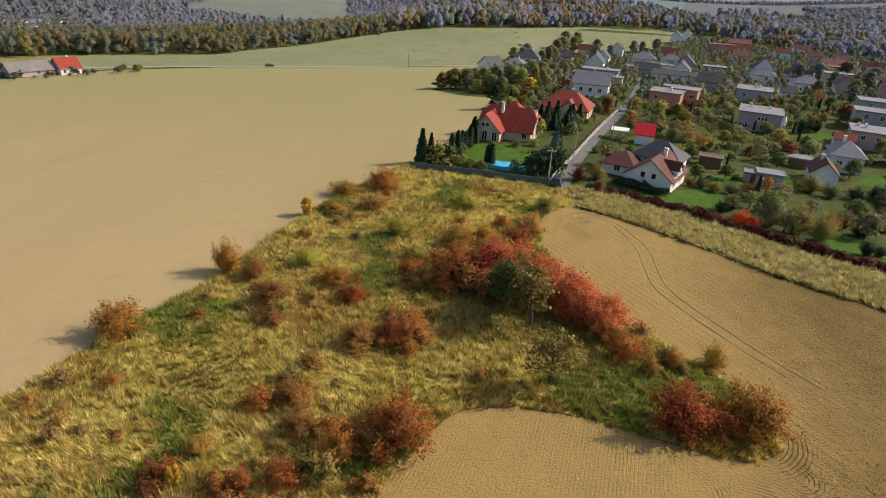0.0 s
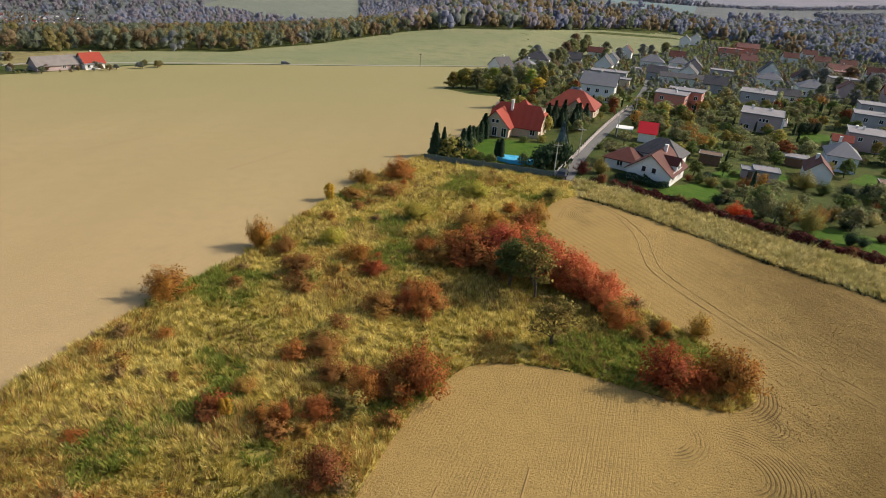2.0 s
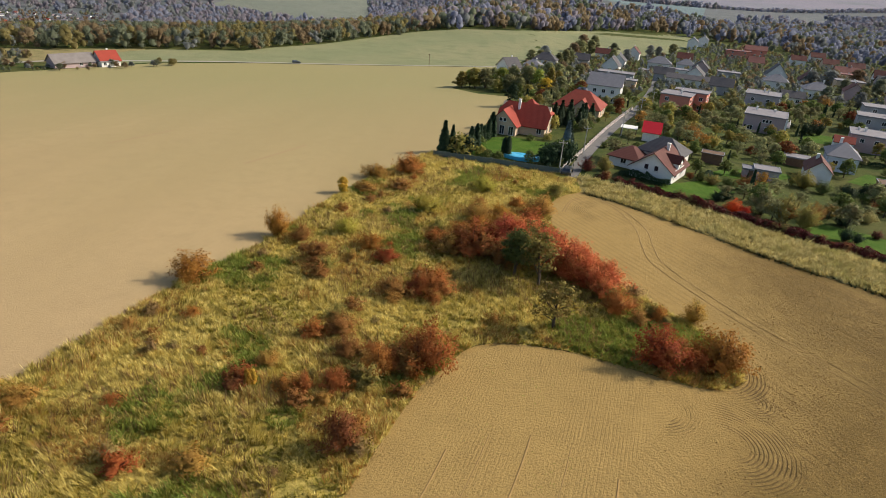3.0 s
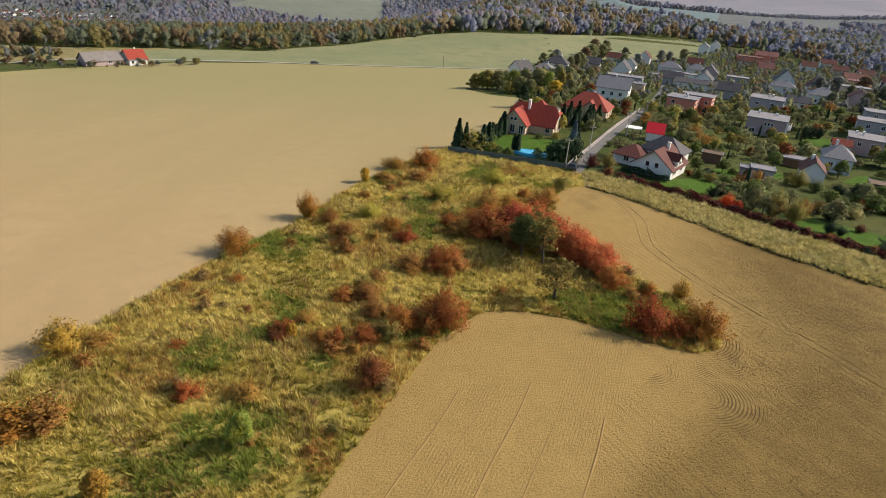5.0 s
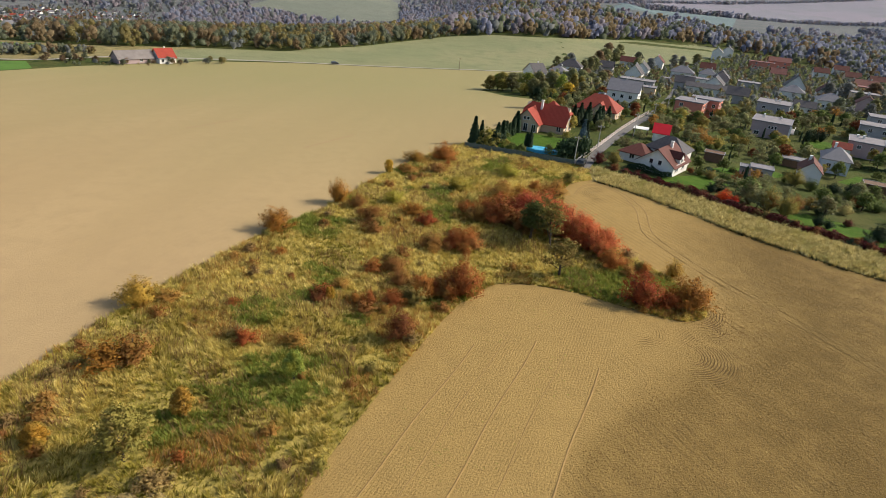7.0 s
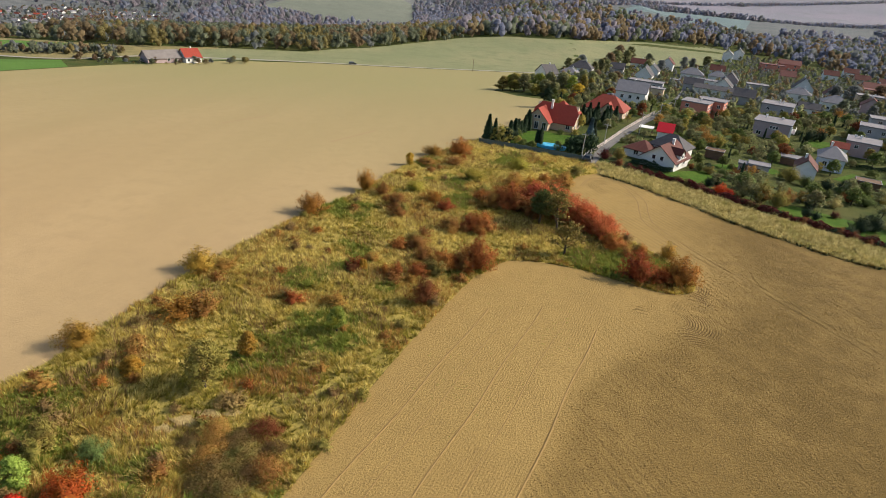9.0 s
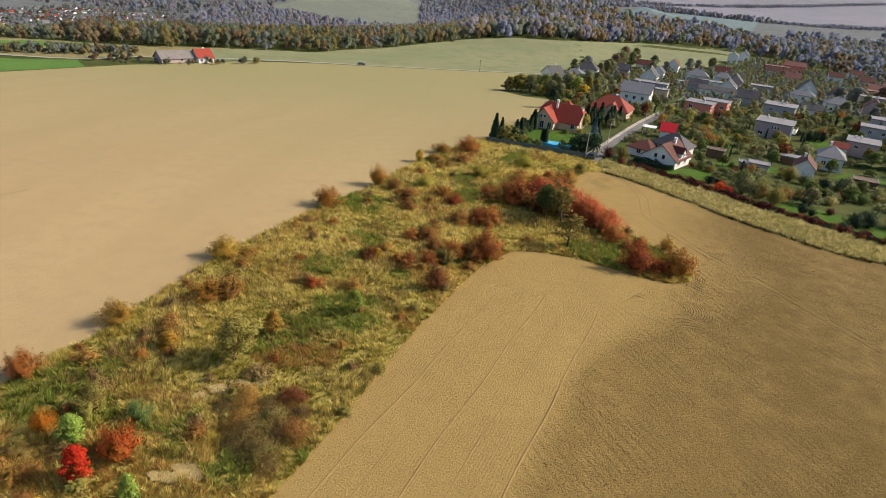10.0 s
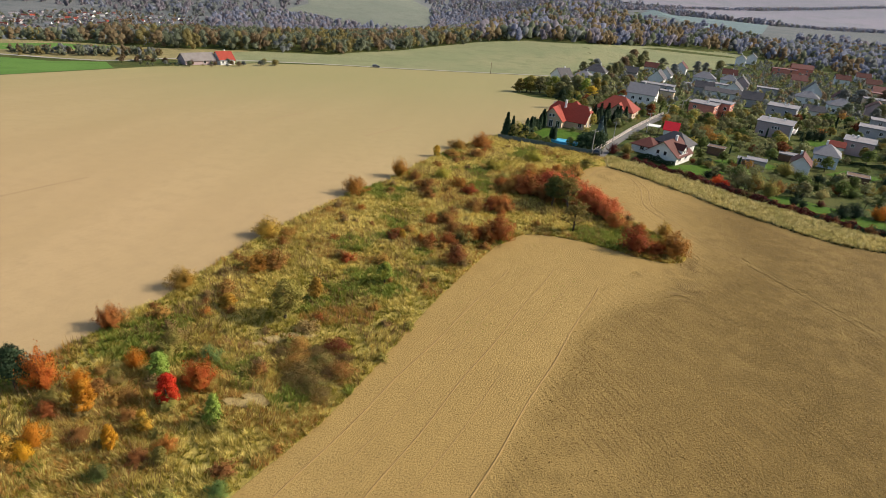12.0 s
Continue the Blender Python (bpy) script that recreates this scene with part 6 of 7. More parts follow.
# ---- houses farther along the street ----
def far_house(x, y, turn, w, d, hh, roof, rise, wall, tiles, label):
    h = house(x, y, turn, label + " along the street")
    block(h, pose(0, 0, 0), w, d, hh, roof, rise, wall, tiles, rows_of("s", (-w / 4, w / 4), (0.9, 3.5) if hh > 4.5 else (0.9,), 1.3, 1.3) + rows_of("e", (-d / 5, d / 5), (0.9, 3.5) if hh > 4.5 else (0.9,), 1.3, 1.3), [(w / 6, 0.3, hh + rise + 1.0)])
    TAKEN.append((x, y, 9.0))


for x, y, turn, w, d, hh, roof, rise, wall, tiles, label in (
        (43, 366, -15, 14, 10, 4, "hip", 4, W_WHITE, TILE_DARK, "house with grey hipped roof"),
        (33, 336, -15, 10, 9, 3, "hip", 2.6, W_WHITE, TILE_GREY, "low house with pale grey hipped roof"),
        (18, 306, 40, 9, 9, 4, "gable", 4, W_WHITE, TILE_DARK, "steep dark-gabled house at the field's edge"),
        (93, 440, -15, 12, 9, 4, "gable", 3, W_WHITE, TILE_BROWN, "white house with brown gable roof"),
        (84, 370, 70, 12, 10, 5, "gable", 5, W_WHITE, TILE_DARK, "white house with dark steep gable roof"),
        (71, 298, -18, 17, 9, 5.5, "flat", 0, W_GREY, FLAT_ROOF, "long grey flat-roofed house"),
        (63, 306, -18, 7, 5, 3, "flat", 0, W_WHITE, FLAT_ROOF, "white flat-roofed garage"),
        (125, 412, -15, 15, 11, 4, "hip", 4, W_WHITE, TILE_GREY, "large house with grey hipped roof"),
        (104, 366, -15, 8, 6, 3.2, "flat", 0, W_CREAM, FLAT_ROOF, "cream flat-roofed garage"),
        (107, 296, -18, 22, 9, 4, "gable", 1.6, W_WHITE, TILE_DARK, "long low house with dark roof"),
        (122, 362, -18, 15, 9, 4.5, "flat", 0, W_WHITE, FLAT_ROOF, "white flat-roofed house"),
        (136, 366, 70, 10, 9, 6, "gable", 4, W_ROSE, TILE_DARK, "tall rose house with dark roof"),
        (150, 358, -18, 12, 9, 4.2, "flat", 0, W_GREY, FLAT_ROOF, "dark grey flat-roofed house")):
    far_house(x, y, turn, w, d, hh, roof, rise, wall, tiles, label)
for x, y, turn, w, d, hh, roof, rise, wall, tiles, label in (
        (171, 345, 70, 11, 11, 4.5, "gable", 6, W_WHITE, TILE_DARK, "white house with steep gable front"),
        (182, 330, 70, 11, 10, 3, "gable", 5, W_WHITE, TILE_BROWN, "house with brown steep gable roof"),
        (180, 518, 70, 8, 8, 6, "gable", 3, W_WHITE, TILE_GREY, "white gabled house near the woods"),
        (195, 537, 70, 8, 8, 6, "gable", 3, W_WHITE, TILE_GREY, "white gabled house near the woods"),
        (207, 490, -15, 18, 10, 5, "flat", 0, W_PINK, TILE_ROSE, "rose-roofed terraced house"),
        (224, 500, -15, 16, 10, 5.5, "gable", 3, W_PINK, TILE_ROSE, "rose-roofed terraced house"),
        (243, 468, -15, 10, 9, 4, "gable", 3, W_WHITE, TILE_BROWN, "small white house with brown roof"),
        (258, 452, -15, 10, 9, 4, "gable", 3, W_CREAM, TILE_BROWN, "small cream house with brown roof"),
        (232, 385, -15, 13, 9, 5, "gable", 3, W_ROSE, TILE_ROSE, "rose house with muted rose roof"),
        (268, 490, -15, 10, 9, 4, "gable", 3, W_WHITE, TILE_BROWN, "small white house with brown roof"),
        (68, 262, -18, 8, 6, 4.5, "flat", 0, W_CREAM, FLAT_ROOF, "cream flat-roofed annex"),
        (115, 446, 70, 9, 9, 5, "gable", 4, W_WHITE, TILE_BROWN, "white gabled house"),
        (266, 434, -15, 10, 9, 4, "gable", 3, W_GREY, TILE_BROWN, "grey house with brown roof")):
    far_house(x, y, turn, w, d, hh, roof, rise, wall, tiles, label)
for x, y, turn, w, d, hh, roof, rise, wall, tiles, label in (
        (205, 300, -18, 12, 9, 5, "gable", 3, W_GREY, TILE_DARK, "grey house with dark roof"),
        (150, 262, -18, 11, 9, 4, "hip", 3, W_WHITE, TILE_GREY, "white house with grey hipped roof"),
        (128, 238, -18, 8, 6, 3, "gable", 2, W_WHITE, TILE_DARK, "small white house with dark roof"),
        (140, 200, -24, 12, 9, 5.2, "flat", 0, W_GREY, FLAT_ROOF, "grey flat-roofed house"),
        (170, 235, -24, 12, 9, 5.2, "gable", 3, W_ROSE, TILE_BROWN, "rose house with brown roof"),
        (228, 340, -24, 12, 9, 5, "gable", 3.5, W_WHITE, TILE_BROWN, "white house with brown gable roof"),
        (109, 262, -20, 9, 8, 4.2, "gable", 3, W_GREY, TILE_DARK, "grey house with dark gable roof"),
        (121, 330, 65, 10, 9, 4.5, "gable", 3.6, W_WHITE, TILE_DARK, "white gabled house with dark roof"),
        (150, 300, -20, 11, 9, 4.2, "hip", 3, W_WHITE, TILE_GREY, "white house with grey hipped roof"),
        (183, 296, -20, 12, 9, 5.5, "flat", 0, W_CREAM, FLAT_ROOF, "cream two-storey flat-roofed house"),
        (166, 262, 65, 9, 8, 4, "gable", 3.2, W_ROSE, TILE_BROWN, "rose house with brown gable roof"),
        (104, 330, -18, 10, 8, 4.2, "gable", 3, W_GREY, TILE_DARK, "grey house with dark gable roof"),
        (224, 372, -20, 14, 9, 4.5, "flat", 0, W_CREAM, TILE_ROSE, "cream house with muted rose roof")):
    far_house(x, y, turn, w, d, hh, roof, rise, wall, tiles, label)
for x, y, turn, w, d, hh, roof, rise, wall, tiles, label in (
        (140, 405, -15, 11, 9, 4.5, "hip", 3.4, W_WHITE, TILE_GREY, "white house with grey hipped roof"),
        (96, 405, 70, 10, 9, 5, "gable", 4, W_WHITE, TILE_DARK, "white house with dark steep gable roof"),
        (70, 400, -15, 11, 9, 4.5, "gable", 3.4, W_GREY, TILE_DARK, "grey house with dark gable roof"),
        (150, 440, -15, 10, 9, 4.5, "gable", 3.4, W_WHITE, TILE_BROWN, "white house with brown gable roof"),
        (200, 440, -15, 10, 9, 4.5, "gable", 3.4, W_CREAM, TILE_ROSE, "cream house with muted rose roof"),
        (87, 240, -22, 8, 6, 3.4, "flat", 0, W_WHITE, FLAT_ROOF, "white flat-roofed garage")):
    far_house(x, y, turn, w, d, hh, roof, rise, wall, tiles, label)

# trees between the houses
kinds = [("fruit", GREY_LEAF, "fruit_tree", "grey-green thinly leaved fruit tree"), ("fruit", OLIVE, "fruit_tree", "olive thinly leaved fruit tree"), ("garden", GREEN, "garden_tree", "leafy green garden tree"), ("garden", GREY_LEAF, "garden_tree", "dull grey-green garden tree"),
         ("garden", OLIVE, "garden_tree", "yellowing olive garden tree"), ("shrub", GREEN, "garden_shrub", "low green garden shrub"), ("column", DARK, "thuja", "slim dark thuja"), ("shrub", GARDEN_RUST, "garden_shrub", "low rust-red garden shrub"), ("garden", GARDEN_RUST, "garden_tree", "rust-brown garden tree"), ("fruit", BROWN, "fruit_tree", "brown half-bare fruit tree")]
chance = [26, 7, 15, 20, 6, 30, 8, 2, 2, 3]
rnd = random.Random(12)
put_trees = []
tries = 0
far_spots = []
while len(put_trees) < 1900 and tries < 60000:
    tries += 1
    x, y = (rnd.uniform(8, 150), rnd.uniform(62, 230)) if len(put_trees) < 620 else (rnd.uniform(8, 310), rnd.uniform(200, 560))
    if not inside(VILLAGE, x, y) or near_road(x, y) or any(math.hypot(x - a, y - b) < r for a, b, r in TAKEN) or any(inside(q, x, y) for q in lawns):
        continue
    if y < 120 and x < 98 and rnd.random() < 0.5:
        continue
    gap = 1.9 if y < 215 else 4.4
    if any(abs(x - a) < gap and abs(y - b) < gap for a, b in put_trees):
        continue
    put_trees.append((x, y))
    if y > 225:
        far_spots.append((x, y))
        continue
    kind, mat, name, label = rnd.choices(kinds, chance)[0]
    hgt = {"fruit": rnd.uniform(2.6, 4.4), "garden": rnd.uniform(2.8, 5.2), "shrub": rnd.uniform(1.0, 2.2), "column": rnd.uniform(2.5, 5)}[kind]
    plant(name, kind, x, y, hgt, mat, label + " in a village garden", "shrub" if kind == "shrub" else "tree", "village garden trees", rnd.uniform(0.9, 1.3), v=rnd.randrange(3))

# ---- beyond the village: far field, road, farm, woods ----
FAR_POLY = [(-156, 252), (-146, 266), (-109, 290), (-69, 306), (-5, 335), (17, 345), (40, 402), (95, 436), (150, 480), (205, 560), (215, 605), (189, 621), (130, 603), (43, 530), (-13, 519), (-48, 494), (-75, 444), (-98, 387), (-118, 351), (-128, 326), (-168, 304), (-185, 262)]
sheet("far_field", FAR_POLY, 14, 0.10, FAR_FIELD, "wide pale green stubble field", "field")
sheet("pasture", [(-330, 152), (-262, 197), (-207, 214), (-188, 240), (-158, 252), (-150, 268), (-172, 304), (-215, 272), (-300, 264), (-360, 250)], 8, 0.07, turf_mat("tawny_pasture", (0.24, 0.20, 0.09), (0.29, 0.235, 0.11), (0.17, 0.165, 0.07), 0.05), "tawny rough pasture around the farm", "pasture")
sheet("crop_field", [(-193, 147), (-186.5, 180), (-183, 194), (-200, 212), (-216, 198), (-262, 190), (-330, 130), (-262, 74)], 10, 0.10, FAR_GREEN, "bright green winter crop field", "field")
sheet("crop_field", [(-226, 249), (-232, 262), (-259, 254), (-275, 234), (-340, 180), (-310, 160), (-257, 213)], 10, 0.10, FAR_GREEN, "bright green winter crop field", "field")
# distant land and fields hold their haze in the base colour
sheet("distant_land", [(-2600, 250), (-1000, 620), (-830, 560), (-620, 480), (-470, 480), (-320, 600), (-230, 690), (60, 770), (110, 735), (215, 700), (480, 650), (900, 640), (2800, 900), (2900, 4000), (-2600, 4000)], 60, 2.0, HAZE_HILL_LAND, "grey-green land of the far hills, greyed for haze", "land")
sheet("distant_field", [(100, 745), (240, 800), (420, 1200), (700, 2000), (480, 2100), (150, 1650)], 60, 3.0, BLUE_HAZE_CROP, "distant green field tinted blue for haze", "field")
sheet("distant_field", [(220, 2700), (480, 2640), (560, 2280), (850, 2190), (1500, 2420), (2900, 3000), (2900, 4000), (220, 4000)], 60, 3.0, MAUVE_HAZE_LAND, "distant fields under the horizon, tinted mauve for haze", "field")
sheet("distant_field", [(-1500, 1340), (-900, 1440), (-720, 1540), (-700, 1600), (-1500, 1490)], 50, 3.0, MAUVE_HAZE_LAND, "distant field behind woods, tinted pale mauve for haze", "field")
sheet("distant_field", [(-560, 1262), (-300, 1112), (-190, 1180), (-310, 1800), (-480, 2100), (-690, 1800), (-550, 1430)], 50, 3.0, PALE_HAZE_CROP, "distant field behind woods, paled for haze", "field")
TRACK_GREY = plain_mat("dusty_road_surface", (0.36, 0.33, 0.27), (0.30, 0.27, 0.22), 0.3, 0.9)
ribbon("country_road", smooth_line([(-330, 150), (-262, 195), (-205, 214), (-184, 247), (-150, 268), (-109, 288.5), (-69, 304.5), (-5, 333.5), (20, 345), (60, 372)], 8), 3.0, 0.18, TRACK_GREY, "pale narrow country road between fields", "road")

h = house(-167.5, 236.5, 56, "old long barn with grey-brown roof", "barn", "barn")
block(h, pose(0, 0, 0), 16, 8, 2.4, "gable", 3.0, W_ROSE, plain_mat("weathered_barn_roof", (0.22, 0.195, 0.18), (0.17, 0.15, 0.14), 0.5, 0.9, 0.03), rows_of("s", (2, 5.5), (0.9,), 1.4, 1.2))
h = house(-158.5, 246.5, 56, "white farmhouse with bright red roof", "farmhouse", "house")
block(h, pose(0, 0, 0), 8, 8, 2.6, "gable", 3.6, W_WHITE, TILE_RED, rows_of("s", (-2, 2), (0.9,)) + rows_of("e", (-2, 2), (0.9,)), [(1, 0.5, 7)])
h = house(-155.8, 243.2, 56, "low white farm annex", "outbuilding", "outbuilding")
block(h, pose(0, 0, 0), 7, 3, 2.2, "flat", 0, W_WHITE, FLAT_ROOF, rows_of("s", (-2, 2), (0.9,)))
for k in range(48):
    x, y = -198 + k * 1.35 + rnd.uniform(-2, 2), 216 + k * 1.0 + rnd.uniform(-6, 9)
    if any(math.hypot(x - a, y - b) < 11 for a, b in ((-167, 238), (-160, 245), (-152, 252), (-174, 230))):
        y -= 13
    plant("roadside_bush", "far", x, y, rnd.uniform(1.2, 3.6), rnd.choice((HAZED_GOLD, HAZED_RUST, HAZED_GREEN_LEAF, HAZED_GREY)), "low scrubby bush around the farm", "bush", "bushes round the farm", 1.3, v=rnd.randrange(3))


ico = bmesh.new()
bmesh.ops.create_icosphere(ico, subdivisions=1, radius=1.0)
ICO_V, ICO_F = np.array([v.co[:] for v in ico.verts]), np.array([[v.index for v in f.verts] for f in ico.faces])
ico.free()


def canopy(name, lumps, mats, label, core):
    """The closed inner part of the crowns of a wood: small uneven lumps under the leaves."""
    n, k = len(lumps), len(ICO_V)
    r = core * lumps[:, 3, None] * (0.55 + 0.8 * rng.random((n, k)))
    v = lumps[:, None, :3] + ICO_V[None] * r[..., None] * (1, 1, 1.15)
    f = (ICO_F[None] + (np.arange(n) * k)[:, None, None]).reshape(-1, 3)
    me = bpy.data.meshes.new(name)
    me.vertices.add(n * k)
    me.vertices.foreach_set("co", v.astype(np.float32).ravel())
    me.loops.add(f.size)
    me.loops.foreach_set("vertex_index", f.astype(np.int32).ravel())
    me.polygons.add(len(f))
    me.polygons.foreach_set("loop_start", np.arange(len(f), dtype=np.int32) * 3)
    for m in mats:
        me.materials.append(m)
    me.polygons.foreach_set("material_index", np.repeat(lumps[:, 4], len(ICO_F)).astype(np.int32))
    me.polygons.foreach_set("use_smooth", np.ones(len(f), bool))
    me.update(calc_edges=True)
    soft = np.tile(ICO_V * 0.6 + (0, 0, 0.8), (n, 1)) + rng.normal(size=(n * k, 3)) * 0.15
    me.normals_split_custom_set_from_vertices((soft / np.linalg.norm(soft, axis=1)[:, None]).astype(np.float32))
    return tagged(new(name, me), label, "woods", kind="stuff")


def woods(name, spots, height, quads, size, label, mats=(HAZED_RUST, HAZED_GREY, HAZED_GREEN_LEAF, HAZED_GOLD), weights=(4, 1.5, 4, 2.5), balls=5, reach=0.46, core=0.95):
    """A wood of many crowns in one object; neighbouring trees tend to one of the tints."""
    n = len(spots)
    xy = np.array(spots)
    drift = (patchy(xy[:, 0], xy[:, 1], 0.7 / height, 5.5) * 0.8 + 0.5 + rng.normal(size=n) * 0.22).clip(0, 0.999)
    tint = np.searchsorted(np.cumsum(weights) / sum(weights), drift).clip(0, len(mats) - 1)
    hgt = height * rng.uniform(0.82, 1.12, n) * (1 + 0.25 * patchy(xy[:, 0], xy[:, 1], 0.12 / height, 9.5))
    base = np.array([terrain(x, y) for x, y in spots])
    a, u = rng.random((n, balls)) * 6.28, (np.arange(balls)[None] + rng.random((n, balls))) / balls
    q = hgt[:, None] * reach * rng.random((n, balls)) ** 0.5 * np.sin(math.pi * (0.18 + 0.74 * u))
    cs = np.stack([xy[:, 0, None] + q * np.cos(a), xy[:, 1, None] + q * np.sin(a), base[:, None] + hgt[:, None] * (0.14 + 0.7 * u)], 2)
    rad = hgt[:, None] * rng.uniform(0.15, 0.25, (n, balls))
    lumps = np.concatenate([cs, rad[..., None], np.repeat(tint[:, None], balls, 1)[..., None]], 2).reshape(-1, 5)
    canopy(name, lumps, mats, label, core)
    d = rng.normal(size=(n, quads, 3))
    d /= np.linalg.norm(d, axis=2)[..., None]
    d[..., 2] = np.abs(d[..., 2]) * 1.1 - 0.25
    pick = rng.integers(0, balls, (n, quads))
    row = np.arange(n)[:, None]
    p = (cs[row, pick] + d * (rad[row, pick] * (0.75 + 0.5 * rng.random((n, quads))))[..., None]).reshape(-1, 3)
    d = d.reshape(-1, 3)
    corners, lit = leaf_quads(p, d + rng.normal(size=d.shape) * 0.5, size, d * 0.8 + (0, 0, 0.9) + rng.normal(size=d.shape) * 0.15)
    me = quads_mesh(name, corners, mats[0], 4, lit)
    for m in mats[1:]:
        me.materials.append(m)
    me.polygons.foreach_set("material_index", np.repeat(tint, quads).astype(np.int32))
    me.update()
    return tagged(new(name, me), label, "woods", kind="stuff")


def spots_in(poly, gap, limit=5000):
    xs, ys = [p[0] for p in poly], [p[1] for p in poly]
    out = []
    for y in np.arange(min(ys), max(ys), gap):
        for x in np.arange(min(xs), max(xs), gap):
            px, py = x + rng.uniform(-0.45, 0.45) * gap, y + rng.uniform(-0.45, 0.45) * gap
            if inside(poly, px, py):
                out.append((px, py))
    return out[:limit]


# haze-tinted foliage for the woods farthest off
HAZE_TWIGS = (BLUE_HAZE_TWIGS, MAUVE_HAZE_TWIGS, HAZED_GREY)
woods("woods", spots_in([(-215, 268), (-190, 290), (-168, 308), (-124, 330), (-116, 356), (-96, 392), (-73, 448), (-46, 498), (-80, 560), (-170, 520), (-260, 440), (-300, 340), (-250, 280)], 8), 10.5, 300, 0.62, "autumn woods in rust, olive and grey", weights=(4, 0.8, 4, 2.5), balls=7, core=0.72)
woods("woods", spots_in([(-46, 498), (-13, 523), (43, 534), (130, 607), (195, 628), (215, 690), (110, 740), (60, 900), (-120, 900), (-230, 700), (-170, 520), (-80, 560)], 9.5), 12.5, 50, 1.2, "wooded hill in grey and brown, tinted with haze", mats=(HAZED_RUST, MAUVE_HAZE_TWIGS, HAZED_GREY, BLUE_HAZE_TWIGS, HAZED_GREEN_LEAF), weights=(3, 3, 2, 2.5, 2))
woods("woods", spots_in([(195, 628), (215, 605), (300, 560), (480, 640), (700, 900), (520, 1000), (420, 960), (300, 800), (235, 780), (140, 720)], 12), 13, 45, 1.5, "dark woods behind the village", mats=(HAZED_RUST, HAZED_GREY, BLUE_HAZE_TWIGS, HAZED_GREEN_LEAF), weights=(1.2, 3, 4, 2))
woods("woods", spots_in([(240, 566), (262, 530), (285, 482), (306, 455), (420, 430), (560, 560), (480, 645), (300, 562)], 10), 10, 60, 1.2, "dark woods close behind the village", mats=(HAZED_RUST, HAZED_GREY, BLUE_HAZE_TWIGS, HAZED_GREEN_LEAF), weights=(1, 3, 4, 2))
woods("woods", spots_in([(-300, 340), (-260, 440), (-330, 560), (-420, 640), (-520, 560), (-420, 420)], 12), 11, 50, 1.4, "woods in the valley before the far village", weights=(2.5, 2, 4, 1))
woods("woods", spots_in([(-560, 1250), (-300, 1100), (-160, 900), (-230, 700), (-330, 640), (-460, 800), (-560, 960)], 17), 17, 40, 2.2, "wooded hill across the valley", mats=HAZE_TWIGS, weights=(4, 4, 2), balls=6)
woods("woods", spots_in([(-300, 1112), (-200, 1185), (-260, 1500), (-315, 1800), (-200, 1820), (-40, 1150), (-150, 930)], 17), 16, 36, 2.4, "wooded slope beside the distant field", mats=HAZE_TWIGS, weights=(4, 4, 2))
woods("woods", spots_in([(-1300, 850), (-960, 900), (-790, 950), (-600, 1010), (-560, 1260), (-560, 1430), (-700, 1500), (-1300, 1300)], 27), 16, 24, 3.4, "distant woods above the far village", mats=HAZE_TWIGS, weights=(3, 4, 2))
woods("woods", spots_in([(480, 660), (900, 700), (1900, 1500), (1500, 2300), (1000, 1900), (640, 1100), (520, 980)], 30), 16, 22, 3.8, "distant woods toward the horizon", mats=HAZE_TWIGS, weights=(5, 3, 1))
woods("woods", spots_in([(-1500, 1500), (-760, 1560), (-700, 1850), (-470, 2150), (-300, 1850), (-60, 1000), (100, 950), (140, 1650), (480, 2150), (700, 2050), (480, 2600), (-300, 2700), (-1500, 2300)], 38), 19, 20, 5.0, "distant woods on the hills", mats=HAZE_TWIGS, weights=(5, 4, 1))
woods("tree_line", spots_in([(140, 1700), (520, 2120), (750, 2020), (800, 2120), (520, 2240), (100, 1780)], 24), 20, 16, 5.5, "distant line of trees", mats=HAZE_TWIGS, weights=(6, 3, 1))
woods("tree_line", spots_in([(420, 1010), (900, 1150), (1500, 1700), (1400, 1800), (800, 1250), (430, 1100)], 24), 17, 16, 5, "distant line of trees", mats=HAZE_TWIGS, weights=(6, 3, 1))
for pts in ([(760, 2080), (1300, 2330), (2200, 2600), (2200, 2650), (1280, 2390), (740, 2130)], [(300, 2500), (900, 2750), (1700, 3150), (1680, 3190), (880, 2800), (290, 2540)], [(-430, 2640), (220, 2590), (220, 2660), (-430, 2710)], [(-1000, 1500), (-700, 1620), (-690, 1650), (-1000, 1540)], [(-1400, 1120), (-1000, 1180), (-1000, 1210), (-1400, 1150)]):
    woods("tree_line", spots_in(pts, 15), 13, 8, 5, "distant line of trees", mats=HAZE_TWIGS, weights=(6, 3, 1))
woods("tree_line", spots_in([(-300, 262), (-228, 268), (-212, 278), (-300, 300), (-350, 250)], 7), 7, 60, 1.0, "row of bushes behind the green crop", weights=(3, 1, 4, 1))
woods("tree_line", spots_in([(-240, 203), (-205, 234), (-192, 252), (-204, 256), (-222, 238), (-250, 212)], 3.6), 4.2, 50, 0.7, "row of bushes between the green crops", weights=(3, 2, 5, 1))
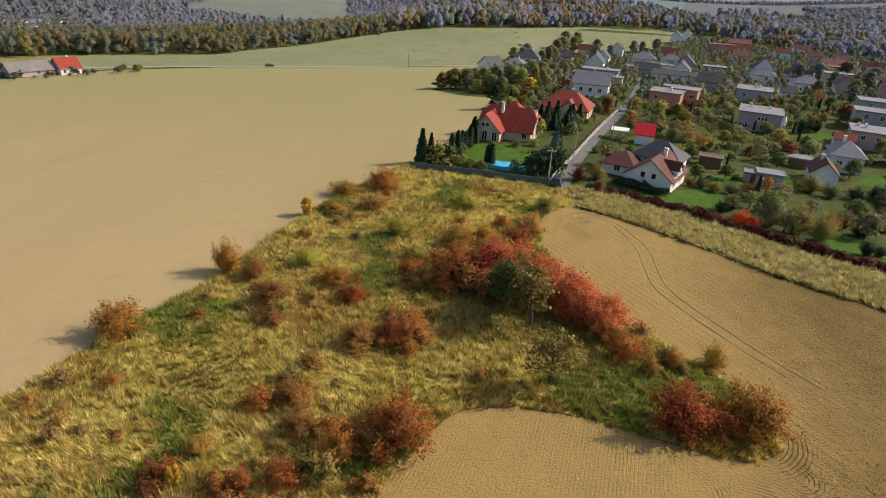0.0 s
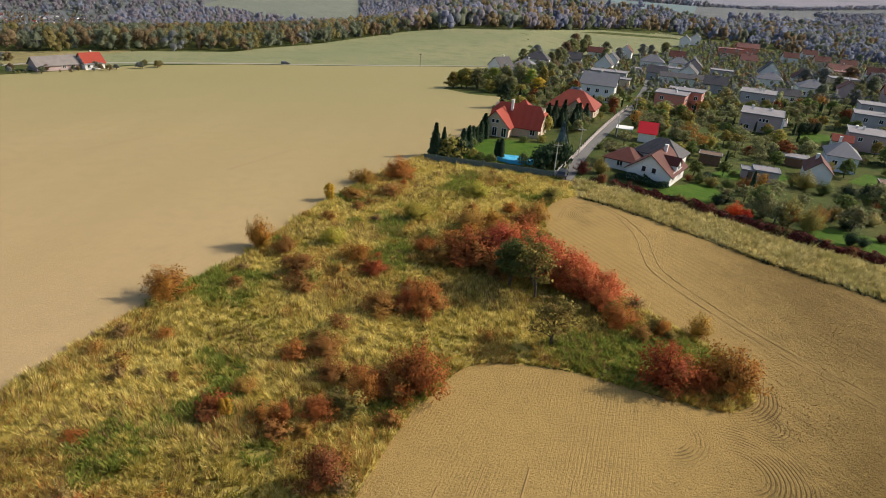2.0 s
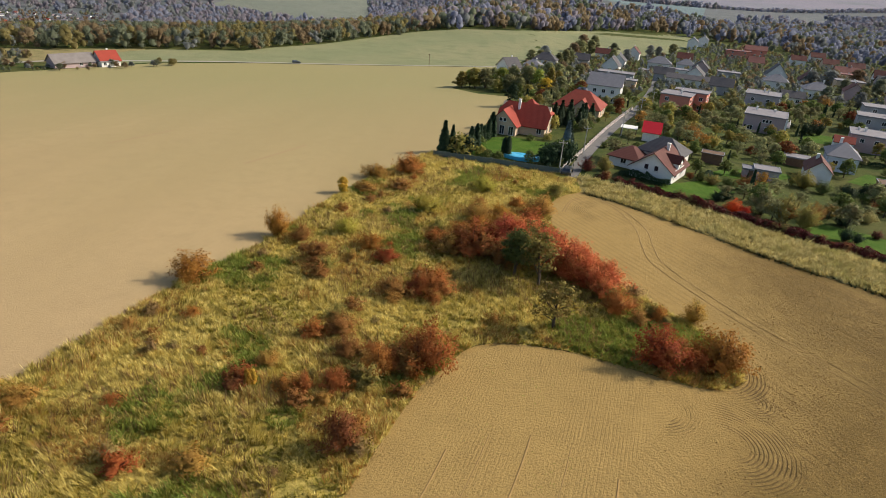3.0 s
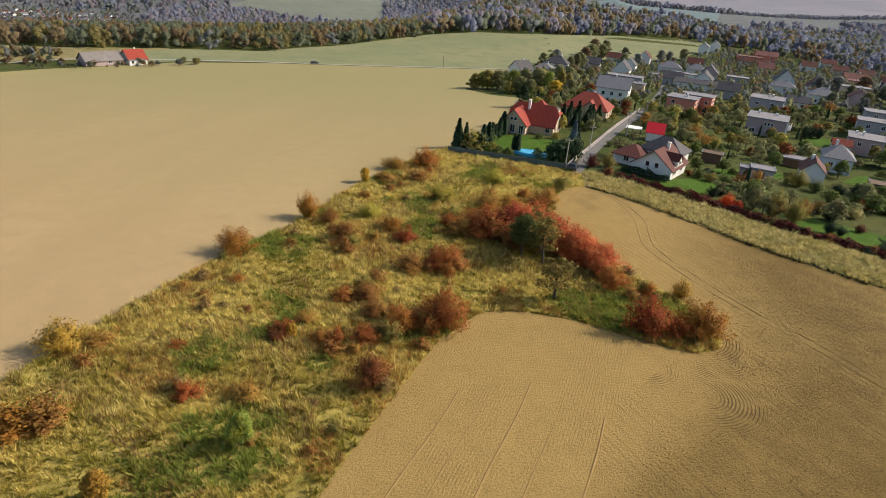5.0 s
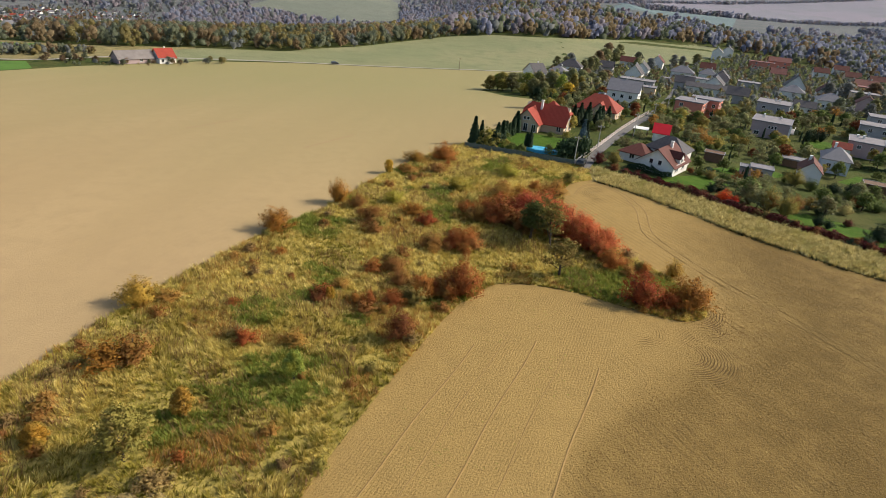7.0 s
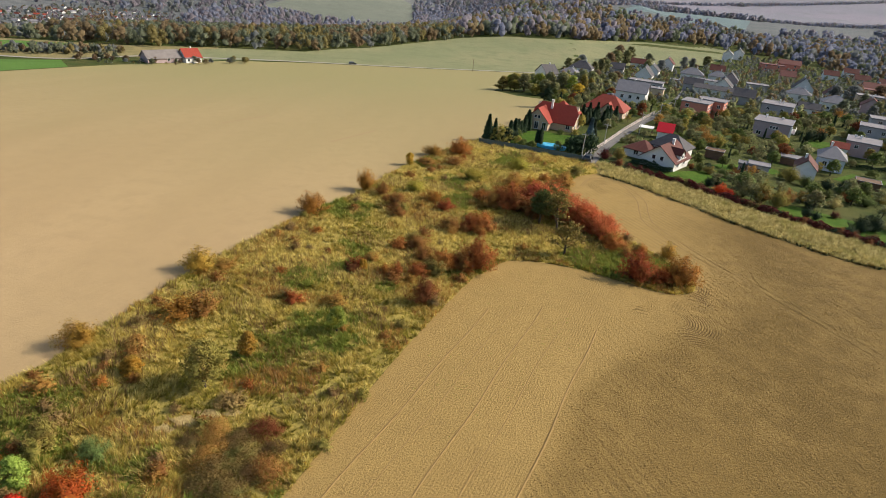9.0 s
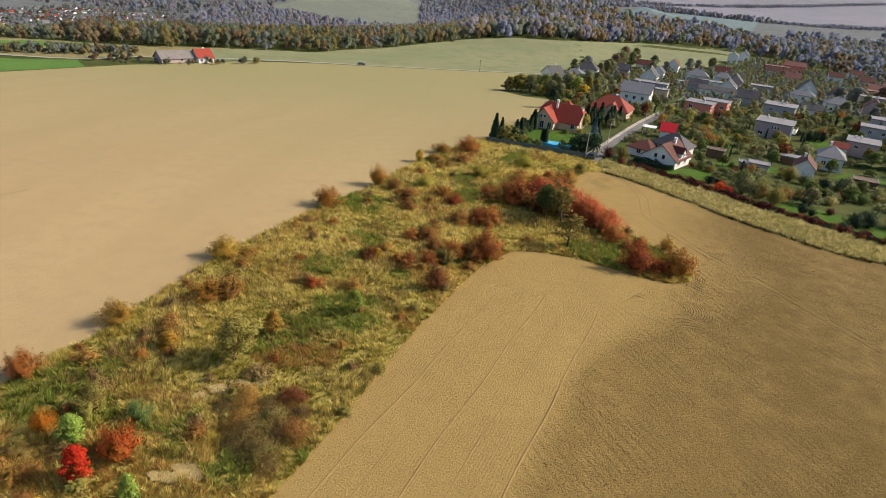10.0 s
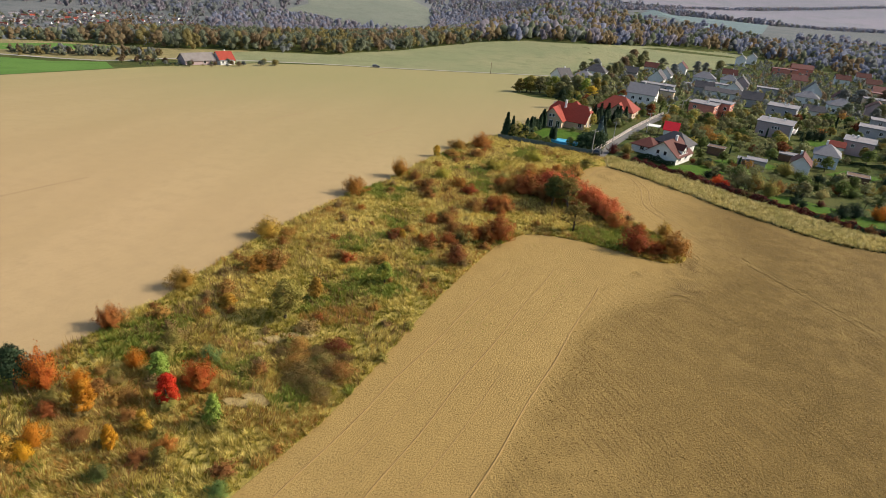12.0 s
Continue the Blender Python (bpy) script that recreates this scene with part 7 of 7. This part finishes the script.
for x, y, hgt in ((36, 385, 8), (41, 376, 9), (46, 398, 10), (52, 372, 9), (57, 380, 11), (62, 395, 10), (68, 421, 12), (74, 432, 13), (79, 455, 14), (84, 446, 12), (88, 458, 13), (97, 430, 9), (102, 452, 10), (108, 436, 9), (118, 452, 8), (131, 462, 9), (138, 465, 8), (152, 477, 9), (52, 295, 8), (46, 288, 7), (40, 280, 8), (34, 268, 9), (58, 320, 8), (48, 325, 7),
                  (178, 321, 9), (184, 314, 10), (190, 322, 10), (196, 312, 11), (202, 318, 9), (172, 280, 8), (183, 273, 9), (192, 284, 10), (210, 330, 10), (150, 230, 7), (158, 242, 8), (146, 246, 7)):
    plant("tall_tree", "oval", x, y, hgt, rnd.choice((GREY_LEAF, HAZED_GREY, HAZED_GREEN_LEAF, HAZED_RUST, GREY_LEAF)), "tall autumn tree among village houses", "tree", "tall trees of the village", rnd.uniform(1.1, 1.5), v=rnd.randrange(3))
for k in range(70):
    x, y = hedge_line[2 + (k * 37) % (len(hedge_line) - 4)]
    x, y = x + rnd.uniform(0.2, 2.4), y + rnd.uniform(0.2, 2.4)
    mat, word = rnd.choice(((CRIMSON, "dark crimson"), (CRIMSON, "dark crimson"), (GARDEN_RUST, "dark rust"), (BRAMBLE, "dark brown-green"), (DARK, "dark green")))
    plant("hedge_bush", "ragged", x, y, rnd.uniform(1.0, 2.1), mat, "ragged hedge bush with " + word + " leaves", "bush", "ragged bushes of the hedge", rnd.uniform(1.0, 1.6), v=rnd.randrange(3))
woods("village_trees", far_spots, 4.7, 130, 0.42, "trees of the farther village gardens", mats=(HAZED_RUST, HAZED_GREY, GREY_LEAF, HAZED_GREEN_LEAF, HAZED_GOLD), weights=(1.5, 4, 2, 4, 1.2), balls=6, reach=0.42, core=0.72)

# the village across the valley
ACROSS = [(-830, 740), (-760, 760), (-740, 900), (-600, 960), (-510, 850), (-520, 760), (-600, 640), (-640, 590)]
across_homes = []
while len(across_homes) < 125:
    x, y = rnd.uniform(-830, -500), rnd.uniform(590, 970)
    if not inside(ACROSS, x, y) or any(abs(x - a) < 11 and abs(y - b) < 11 for a, b in across_homes):
        continue
    across_homes.append((x, y))
    h = house(x, y, rnd.choice((20, 60, 110, 150)) + rnd.uniform(-15, 15), rnd.choice(("white house with brown roof in the far village", "white house with grey roof in the far village", "pale house in the far village")), group="houses across the valley")
    w, d, hh = rnd.uniform(4.5, 8), rnd.uniform(4, 6), rnd.uniform(2.4, 4)
    tiles = rnd.choice((TILE_BROWN, TILE_GREY, TILE_DARK, TILE_BROWN, TILE_GREY, TILE_DARK, TILE_GREY, TILE_BRICK))
    part("wall", gable_block(w, d, hh, 1.8), rnd.choice((W_WHITE, W_WHITE, W_ROSE, W_GREY)), h)
    part("roof", gable_roof(w, d, hh, 1.8, 0.3), tiles, h)
woods("village_trees", [q for q in spots_in([(-860, 740), (-760, 760), (-760, 930), (-600, 1000), (-490, 850), (-480, 700), (-600, 560), (-680, 560)], 13) if not any(math.hypot(q[0] - a, q[1] - b) < 7.5 for a, b in across_homes)], 7, 22, 1.8, "trees between the houses of the far village", mats=(HAZED_RUST, HAZED_GREY, MAUVE_HAZE_TWIGS, HAZED_GREEN_LEAF), weights=(2, 3, 2, 3))
